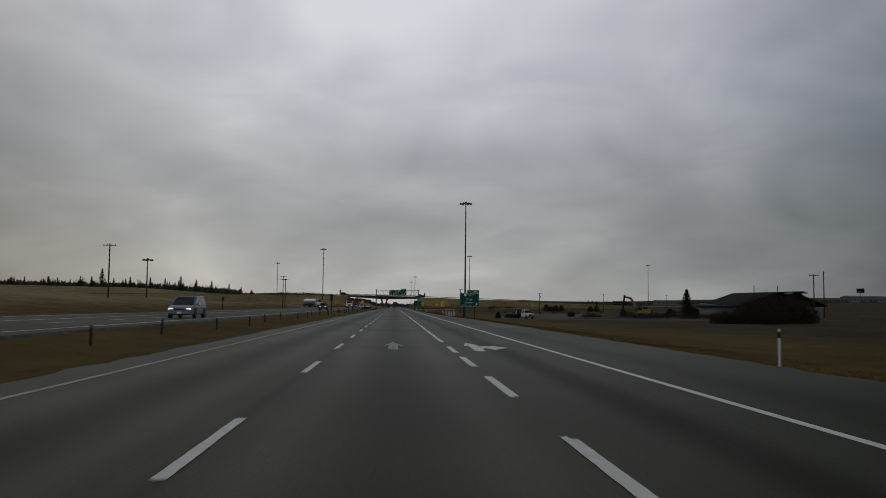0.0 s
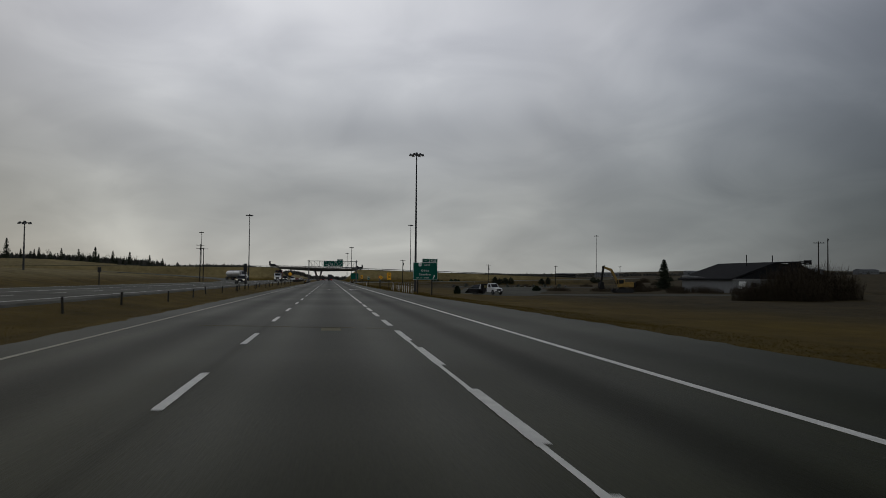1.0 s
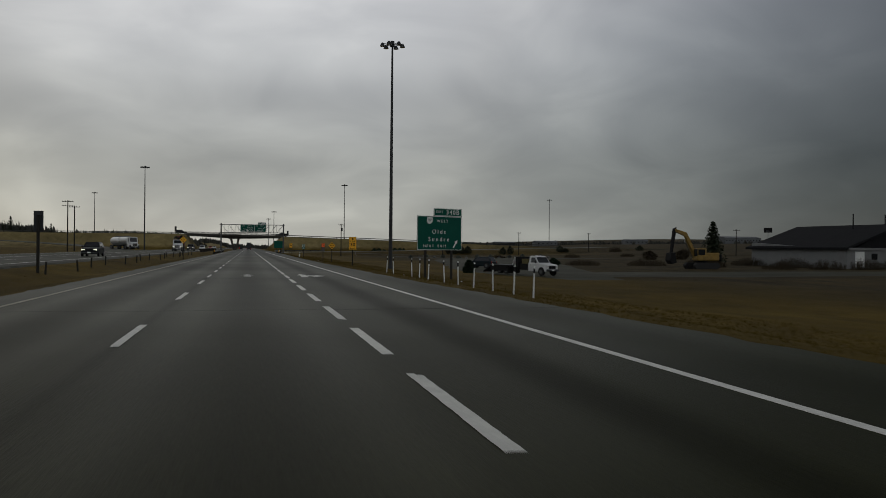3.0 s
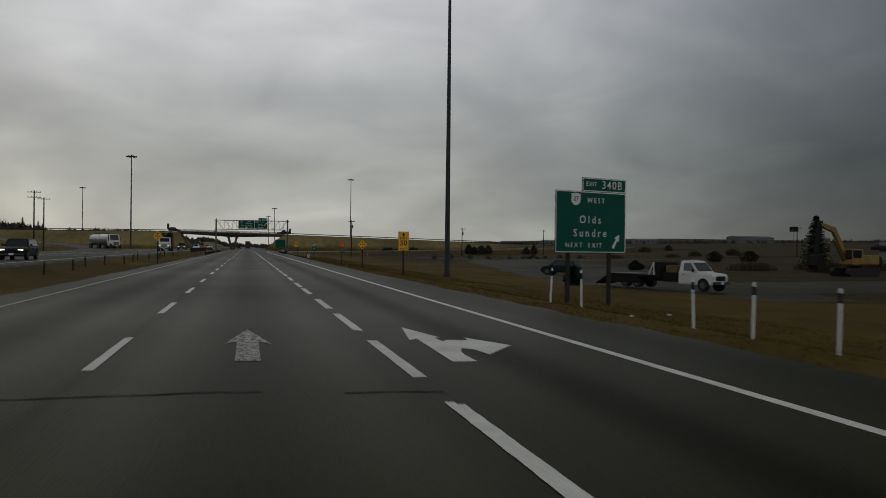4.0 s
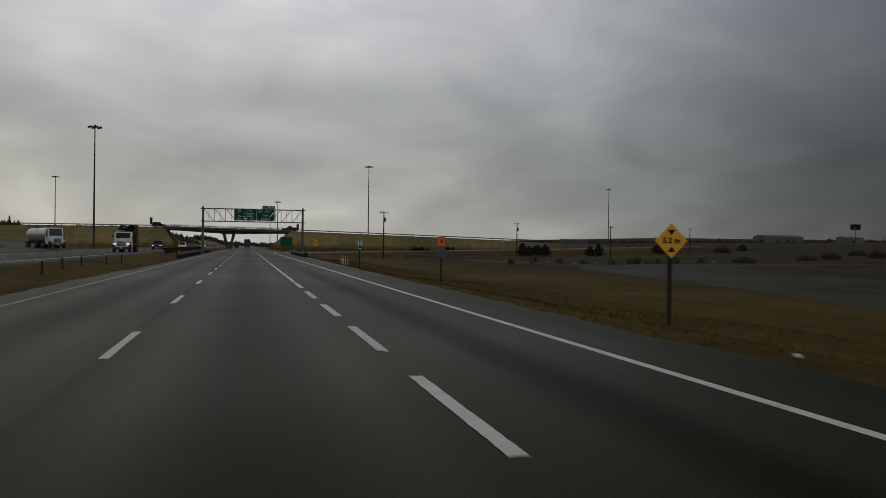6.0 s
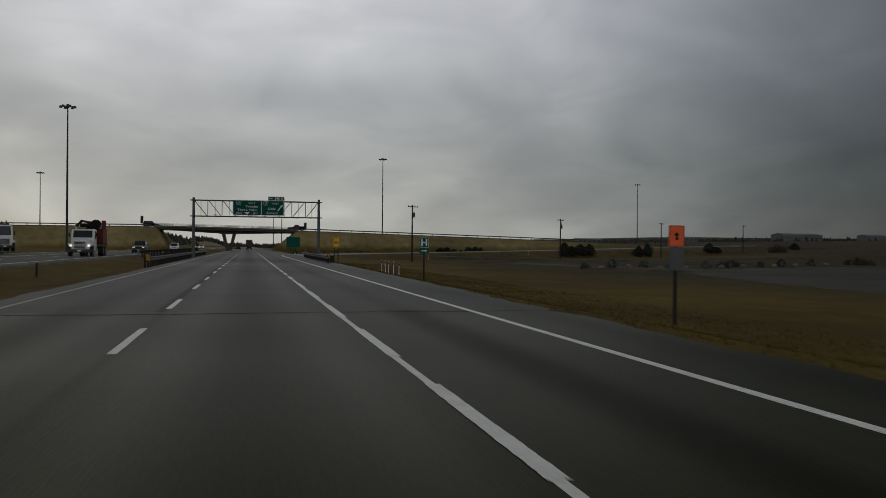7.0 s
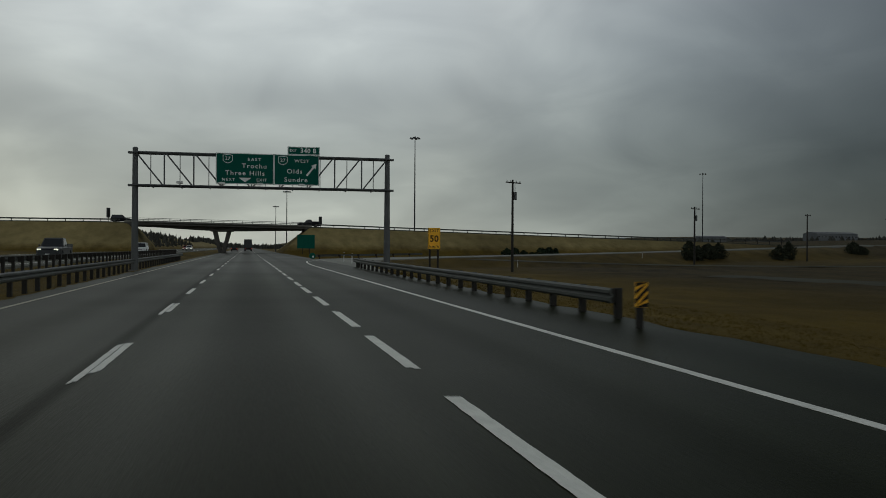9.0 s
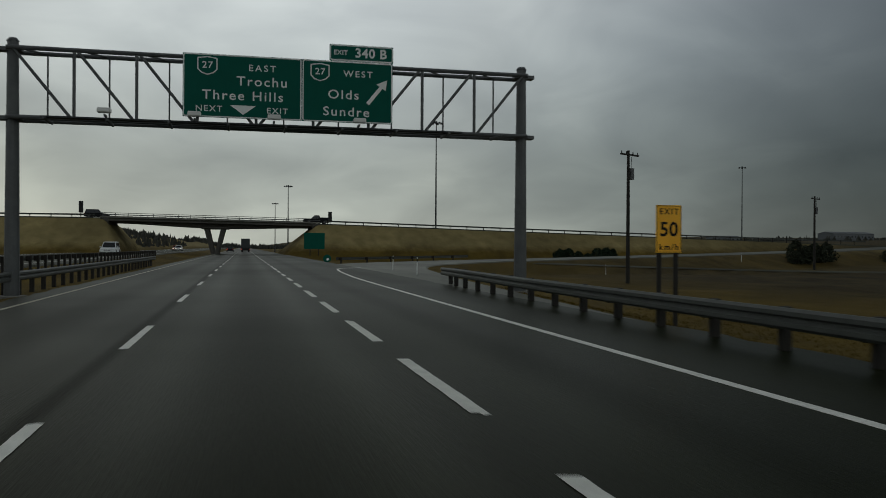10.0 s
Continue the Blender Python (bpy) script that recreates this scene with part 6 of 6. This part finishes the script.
def branch_set(bm, r, a, d, length, rad, depth, spread=0.55):
    b = a + d * length
    rod(bm, a, b, rad, rad * 0.6, 4 if depth < 3 else 6)
    if depth == 0:
        return
    for k in range(3 if depth > 1 else 4):
        nd_ = (d + Vector((r.uniform(-1, 1), r.uniform(-1, 1), r.uniform(-0.3, 0.8))) * spread).normalized()
        branch_set(bm, r, a + (b - a) * r.uniform(0.55, 1.0), nd_, length * r.uniform(0.55, 0.8), rad * 0.55, depth - 1, spread)


def bare_meshes(h, seed):
    r = random.Random(seed)
    bm = bmesh.new()
    rod(bm, (0, 0, -0.3), (0, 0, h * 0.35), 0.03 * h * 0.6, 0.02 * h * 0.6, 6)
    crown = bmesh.new()
    for k in range(3):
        branch_set(crown, r, Vector((0, 0, h * (0.22 + 0.1 * k))), Vector((r.uniform(-0.5, 0.5), r.uniform(-0.5, 0.5), 1)).normalized(), h * 0.28, 0.05, 3)
    return mesh_of("trunk", bm, M_BARK), mesh_of("crown", crown, M_TWIG)


def tree(meshes, at, label, category, group, turn=0.0, size=1.0):
    t = thing("tree", at, label, category, group, turn=turn)
    again("trunk", meshes[0], t, (0, 0, 0))
    again("crown", meshes[1], t, (0, 0, 0))
    t.scale = (size, size, size)
    return t


SPRUCES = [spruce_meshes(h, s) for h, s in ((7.0, 1), (8.5, 2), (6.0, 3))]
BARES = [bare_meshes(h, s) for h, s in ((6.0, 11), (7.0, 12))]
tree(spruce_meshes(8.5, 2, 2.2), (88.0, 240.0, zg(88, 240) - 0.1), "dark green spruce beside the hall", "tree", "", 20, 1.12).scale = (1.2, 1.2, 1.0)
r = random.Random(21)
row = 0
for k in range(84):
    x = -132 - k * 2.6 + r.uniform(-2, 2)
    y = 668 + r.uniform(-10, 30)
    z = zg(x, y) - 0.2
    s = r.uniform(0.65, 1.2)
    if k % 3:
        tree(SPRUCES[k % 3], (x, y, z), "dark spruce in the far tree line", "tree", "far tree line", r.uniform(0, 360), s)
    else:
        tree(BARES[k % 2], (x, y, z), "bare deciduous tree in the far tree line", "tree", "far tree line", r.uniform(0, 360), s)
for x, y, s in ((-168, 662, 1.4), (-228, 660, 1.8), (-122, 668, 1.0)):
    tree(SPRUCES[1], (x, y, zg(x, y) - 0.2), "tall dark spruce standing out of the tree line", "tree", "far tree line", r.uniform(0, 360), s)


def thicket(name, spots, seed, label, category, per=70, hmin=0.6, hmax=1.0):
    """Bare shrubs: clumps of thin, branching stems in one mesh."""
    r = random.Random(seed)
    v, f = [], []
    for cx, cy, rad, h in spots:
        z0 = zg(cx, cy) - 0.1
        for k in range(int(per * rad)):
            a, q = r.uniform(0, 6.283), math.sqrt(r.random()) * rad
            bx, by = cx + math.cos(a) * q, cy + math.sin(a) * q
            top = h * r.uniform(hmin, hmax) * (1 - 0.6 * (q / rad) ** 2)
            lean = Vector((r.uniform(-0.3, 0.3), r.uniform(-0.3, 0.3), 1))
            p = Vector((bx, by, z0))
            for s in range(16):
                w = r.uniform(0.010, 0.026)
                d = (lean + Vector((r.uniform(-1, 1), r.uniform(-1, 1), r.uniform(-0.2, 0.7))) * 1.5).normalized() * top * r.uniform(0.12, 0.30)
                st = p + lean * top * (s / 16) * 0.85
                e = st + d
                side = Vector((-d.y, d.x, r.uniform(-0.3, 0.3))).normalized() * w
                n = len(v)
                v += [tuple(st - side), tuple(st + side), tuple(e)]
                f.append((n, n + 1, n + 2))
    me = bpy.data.meshes.new(name)
    me.from_pydata(v, [], f)
    me.materials.append(M_TWIG)
    return tagged(new(name, me), label, category, kind="stuff")


thicket("shrub_thicket", [(63, 139, 3.5, 5.6), (67, 141, 4.0, 7.0), (71, 142, 4.0, 6.8), (75, 143, 3.5, 6.2), (59.5, 140, 2.5, 3.6), (66, 136, 3, 4.4)], 31, "brown leafless shrub thicket in the field", "shrubs", 190)
thicket("low_shrubs", [(165, 452, 3, 3.6), (130, 350, 2.2, 2.4), (160, 378, 2.4, 2.4), (144, 352, 2.2, 2.8), (70, 212, 3.2, 1.8), (66, 224, 3.4, 1.9), (78, 226, 3.4, 2.0), (56, 228, 3, 1.6), (84, 210, 3, 2.2), (74, 199, 2.4, 1.6), (82, 199, 2.6, 2.0), (88, 198, 2.6, 2.4), (95, 199.5, 2.6, 2.7), (70, 215, 2, 1.6), (84, 222, 3, 2.0), (104, 201, 3.0, 2.6), (72, 330, 2, 1.6), (95, 330, 2.4, 1.8), (120, 345, 2.4, 1.8)], 32, "low brown leafless shrubs scattered over the field", "shrubs", 120)


def far_woods():
    """Distant woods along the horizon, haze put into their grey: many narrow crowns."""
    r = random.Random(8)
    v, f = [], []
    def tuft(x, y, z, h, w):
        for k in range(5):
            a = r.uniform(0, 3.14)
            dx, dy = math.cos(a) * w * r.uniform(0.5, 1), math.sin(a) * w * r.uniform(0.5, 1)
            zz = z + h * r.uniform(0.0, 0.35)
            n = len(v)
            v.extend([(x - dx, y - dy, zz), (x + dx, y + dy, zz), (x + r.uniform(-0.3, 0.3) * w, y, zz + h * r.uniform(0.45, 0.8))])
            f.append((n, n + 1, n + 2))
    for k in range(3600):
        x, y = r.uniform(-1500, 2200), r.uniform(1000, 1900)
        if abs(x) < 45:
            continue
        tuft(x, y, zg(x, y) - 1, r.uniform(3.5, 7.5), r.uniform(2, 4.5))
    for k in range(1500):
        x, y = r.uniform(-420, -134), r.uniform(685, 760)
        tuft(x, y, zg(x, y) - 0.5, r.uniform(3.5, 6.5), r.uniform(1.0, 2.2))
    for k in range(900):
        x, y = r.uniform(-110, -36), r.uniform(640, 900)
        tuft(x, y, zg(x, y) - 0.4, r.uniform(1.6, 4.2), r.uniform(0.6, 1.4))
    for k in range(700):
        x, y = r.uniform(-70, 90), r.uniform(1500, 1640)
        tuft(x, y, zg(x, y) - 1, r.uniform(4, 9), r.uniform(2, 4))
    me = bpy.data.meshes.new("far_woods")
    me.from_pydata(v, [], f)
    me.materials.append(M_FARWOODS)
    tagged(new("far_woods", me), "distant woods along the horizon, haze put into their grey", "woods", kind="stuff")


far_woods()


# ---------------------------------------------------------------- remaining roadside things
def back_sign(at, w, h, zb, label):
    x, y, z = at
    s = thing("road_sign", at, label, "road sign", "signs seen from behind")
    i_post(s, 0, -0.3, zb + h * 0.8, r=0.075, mat=M_POST)
    part("sign_panel", boxed(0, 0.13, zb + h / 2, w, 0.03, h, 0.006), M_POLE, s)


back_sign((-11.3, 143.0, zg(-11.3, 143.0)), 0.50, 1.15, 2.3, "dark back of a narrow road sign on a timber post")
back_sign((-31.6, BRIDGE_Y - 5.8, zc(-31.6)), 0.85, 2.3, 0.9, "dark back of a tall marker board by the overpass rail")
back_sign((17.6, BRIDGE_Y - 5.8, zc(17.6)), 0.8, 1.9, 0.7, "dark back of a tall marker board by the overpass rail")
back_sign((-32, 150, zg(-32, 150)), 0.5, 0.7, 2.0, "dark back of a small road sign")


def gore_sign():
    x, y = GORE
    z = zg(x, y)
    s = thing("gore_sign", (x, y, 0), "green exit gore sign below the overpass embankment", "road sign", turn=6)
    for u in (-0.8, 0.8):
        i_post(s, u, z - 0.3, 3.4, y=0.15, r=0.075, mat=M_POST)
    part("sign_panel", boxed(0, 0.02, 2.7, 4.0, 0.04, 3.1, 0.01), M_GREEN, s)


GORE = (13.0, 468.0)
gore_sign()


def far_rail(points, label, top=0.75):
    guardrail(dense(points), -1, label, top=top, spacing=3.81, group="overpass guardrails")


far_rail([(16.5, BRIDGE_Y - 5.9, zc(16.5) - 0.05), (60, BRIDGE_Y - 5.9, zc(60) - 0.05), (110, BRIDGE_Y - 5.9, zc(110) - 0.05), (150, BRIDGE_Y - 5.9, zc(150) - 0.05)], "dark guardrail along the top of the overpass embankment")
far_rail([(-110, BRIDGE_Y - 5.9, zc(-110) - 0.05), (-60, BRIDGE_Y - 5.9, zc(-60) - 0.05), (-29, BRIDGE_Y - 5.9, zc(-29) - 0.05)], "dark guardrail along the top of the overpass embankment")


far_rail([(9.6, 397.0, -0.1), (14, 400.0, -0.05), (20, 404.5, 0.0), (28, 410.5, 0.1)], "low dull guardrail along the outside of the exit ramp", 0.5)


M_FIELDSHRUB = material("grey_green_field_shrub", (0.026, 0.032, 0.021), rough=0.95, vary=0.5, scale=1.5, fine=9.0, bump=0, tint=(0.044, 0.050, 0.034), spec=0.08)
M_EVERGREEN = material("evergreen_shrub", (0.010, 0.020, 0.012), rough=0.95, vary=0.5, scale=1.5, fine=9.0, bump=0, tint=(0.022, 0.036, 0.020), spec=0.1)


def evergreen_shrub(height, wide, seed):
    """A dense clipped-looking evergreen: short stems, thousands of small sprays."""
    r = random.Random(seed)
    v, f = [], []
    for k in range(1500):
        a, u = r.uniform(0, 6.283), r.random()
        rad = wide * (0.80 + 0.2 * math.sin(3 * a + seed)) * (0.62 + 0.38 * math.sin(min(1.0, u * 1.8) * 1.57)) * (1.02 - u ** 2.4) ** 0.6 * (0.86 + 0.22 * math.sin(5 * a + 7 * u + 2 * seed)) * math.sqrt(r.uniform(0.3, 1))
        c = Vector((math.cos(a) * rad, math.sin(a) * rad, u * height * (0.93 + 0.07 * math.sin(2 * a + seed * 2))))
        d = Vector((r.uniform(-1, 1), r.uniform(-1, 1), r.uniform(-0.2, 1))).normalized() * r.uniform(0.14, 0.30)
        e = Vector((r.uniform(-1, 1), r.uniform(-1, 1), r.uniform(-0.5, 0.5))).normalized() * 0.12
        n = len(v)
        v += [tuple(c - d), tuple(c + e), tuple(c + d), tuple(c - e)]
        f.append((n, n + 1, n + 2, n + 3))
    me = bpy.data.meshes.new("crown")
    me.from_pydata(v, [], f)
    me.materials.append(M_EVERGREEN)
    stem = bmesh.new()
    for k in range(5):
        rod(stem, (0, 0, -0.3), (math.cos(k * 1.3) * wide * 0.4, math.sin(k * 1.3) * wide * 0.4, height * 0.6), 0.07, 0.03, 5)
    return mesh_of("stem", stem, M_BARK), me


for n, (x, y, hh, w) in enumerate(((50.6, 436.2, 2.7, 1.3), (52.9, 437.8, 2.8, 1.5), (55.3, 439.5, 2.3, 1.1), (57.6, 441.2, 1.9, 0.9), (60.4, 443.2, 2.8, 1.6), (62.9, 445.0, 2.9, 1.5), (64.8, 446.3, 2.7, 1.0))):
    es = thing("evergreen_shrub", (x, y, zg(x, y)), "dense dark evergreen shrub beside the exit ramp", "shrub", "evergreen shrubs by the ramp", turn=40 * n)
    for nm, me in zip(("stem", "crown"), evergreen_shrub(hh, w * 1.4, n)):
        again(nm, me, es, (0, 0, 0))


for n, (x, y, hh, w) in enumerate(((76.3, 410.5, 3.5, 1.7), (78.6, 411.5, 2.6, 1.5), (81.8, 413.5, 2.9, 2.0), (84.8, 415, 3.0, 1.7), (101.0, 420, 3.0, 1.7), (104.6, 422.0, 3.6, 1.5), (132.4, 438, 2.8, 1.9), (135.2, 439, 1.9, 1.8), (190.0, 478, 2.6, 2.2))):
    es = thing("evergreen_shrub", (x, y, zg(x, y) - 0.1), "rounded grey-green shrub in the rough grass", "shrub", "dark shrubs in the field", turn=70 * n)
    for nm, me in zip(("stem", "crown"), evergreen_shrub(hh, w * 1.25, 10 + n)):
        if nm == "crown":
            me.materials[0] = M_FIELDSHRUB
        again(nm, me, es, (0, 0, 0))


for n, (x, y, hh, w, lab) in enumerate(((23.8, 182.7, 1.5, 0.75, "small dark evergreen shrub in the verge grass"), (49.5, 225.0, 1.3, 1.3, "low dark green shrub beyond the service road"), (99.0, 287.8, 2.4, 2.2, "dark shrub far out in the rough grass"), (108.5, 289.3, 2.4, 3.0, "broad dark shrub far out in the rough grass"))):
    es = thing("evergreen_shrub", (x, y, zg(x, y) - 0.1), lab, "shrub", "dark shrubs in the field", turn=50 * n)
    for nm, me in zip(("stem", "crown"), evergreen_shrub(hh, w, 30 + n)):
        if nm == "crown" and n > 1:
            me.materials[0] = M_TWIG
        again(nm, me, es, (0, 0, 0))


def marker_drum(at):
    """A small round green marker on a stub post."""
    d = thing("round_marker", at, "small round green marker with a pale centre on a stub post", "road marker")
    part("post", boxed(0, 0.05, 0.15, 0.1, 0.06, 0.9, 0.01), M_POST, d)
    disc = part("disc", rod(bmesh.new(), (0, 0, 0.6), (0, -0.03, 0.6), 0.55, seg=18), M_GREEN, d)
    part("centre", rod(bmesh.new(), (0.1, -0.03, 0.5), (0.1, -0.045, 0.5), 0.18, seg=12), M_WHITE, disc, "pale centre")


marker_drum((10.9, 421.0, zg(10.9, 421.0)))


# ---------------------------------------------------------------- stones along the service road
def boulder(seed):
    r = random.Random(seed)
    bm = bmesh.new()
    bmesh.ops.create_icosphere(bm, subdivisions=2, radius=0.42)
    off = Vector((seed * 3.1, 0, 0))
    for v in bm.verts:
        v.co *= 1 + 0.35 * noise.noise(v.co * 1.6 + off)
        v.co.z = max(v.co.z * 0.75, -0.35)
    return mesh_of("stone", bm, M_STONE)


stones = [boulder(k) for k in range(3)]
M_SAGE = material("grey_green_shrub", (0.105, 0.118, 0.098), rough=0.95, vary=0.4, scale=1.5, fine=9.0, bump=0, tint=(0.15, 0.16, 0.14), spec=0.1)
sage = evergreen_shrub(1.15, 1.0, 3)
sage[1].materials.clear()
sage[1].materials.append(M_SAGE)
for k in range(9):
    x, y = 43.0 + 5.0 * k + rnd.uniform(-0.8, 0.8), 318.5 + 1.0 * k + rnd.uniform(-0.6, 0.6)
    es = thing("low_shrub", (x, y, zg(x, y)), "low grey-green shrub at the edge of the service road", "shrub", "low shrubs by the service road", turn=37 * k)
    for nm, me in zip(("stem", "crown"), sage):
        again(nm, me, es, (0, 0, 0))
    es.scale = (0.8 + 0.07 * (k % 4), 0.9, 0.75 + 0.11 * ((k * 2) % 3))
    x += 2.4
    b = thing("boulder", (x, y, zg(x, y)), "grey boulder between shrubs by the service road", "boulder", "boulders", turn=rnd.uniform(0, 360))
    again("stone", stones[k % 3], b, (0, 0, 0.18))


# ---------------------------------------------------------------- dead grass on the verge and in the median
def grass_tufts():
    r = np.random.RandomState(12)
    n = 60000
    y = r.uniform(0, 345, n)
    right = r.rand(n) < 0.85
    x = np.where(right, pavement_edge(y) + 0.2 + 10.5 * r.rand(n), -7.0 - 5.2 * r.rand(n))
    keep = ~((y > 338) & right)
    x, y = x[keep], y[keep]
    z = ground_height(x, y) - 0.03
    n = len(x)
    v = np.zeros((n, 3, 3, 3))
    for k in range(3):
        a = r.uniform(0, 6.283, n)
        w, h = r.uniform(0.008, 0.02, n), r.uniform(0.04, 0.13, n) * np.where(x > 0, 1.0, 0.6)
        lean = r.uniform(0.0, 0.14, n)
        b = r.uniform(0, 6.283, n)
        ox, oy = x + r.uniform(-0.08, 0.08, n), y + r.uniform(-0.08, 0.08, n)
        v[:, k, 0] = np.stack([ox - np.cos(a) * w, oy - np.sin(a) * w, z], 1)
        v[:, k, 1] = np.stack([ox + np.cos(a) * w, oy + np.sin(a) * w, z], 1)
        v[:, k, 2] = np.stack([ox + np.cos(b) * lean, oy + np.sin(b) * lean, z + h], 1)
    me = bpy.data.meshes.new("grass_tufts")
    me.from_pydata(v.reshape(-1, 3).tolist(), [], np.arange(n * 9).reshape(-1, 3).tolist())
    me.materials.append(M_BLADE)
    tagged(new("grass_tufts", me), "tufts of dead brown grass along verge and median", "grass", kind="stuff")


grass_tufts()


def litter(at, size, seed):
    """A crumpled scrap of pale paper."""
    r = random.Random(seed)
    bm = bmesh.new()
    bmesh.ops.create_icosphere(bm, subdivisions=2, radius=size)
    for q in bm.verts:
        q.co = q.co * (1 + r.uniform(-0.3, 0.3))
        q.co.z *= 0.55
    ob = new("litter", mesh_of("litter", bm, M_WHITE))
    ob.location = (at[0], at[1], zg(*at) + size * 0.35)
    tagged(ob, "crumpled scrap of white paper in the dead grass", "litter", "scraps of litter")


for n, (at, size) in enumerate((((15.0, 151.6), 0.07), ((9.1, 142.5), 0.045), ((8.2, 195.0), 0.07))):
    litter(at, size, n)
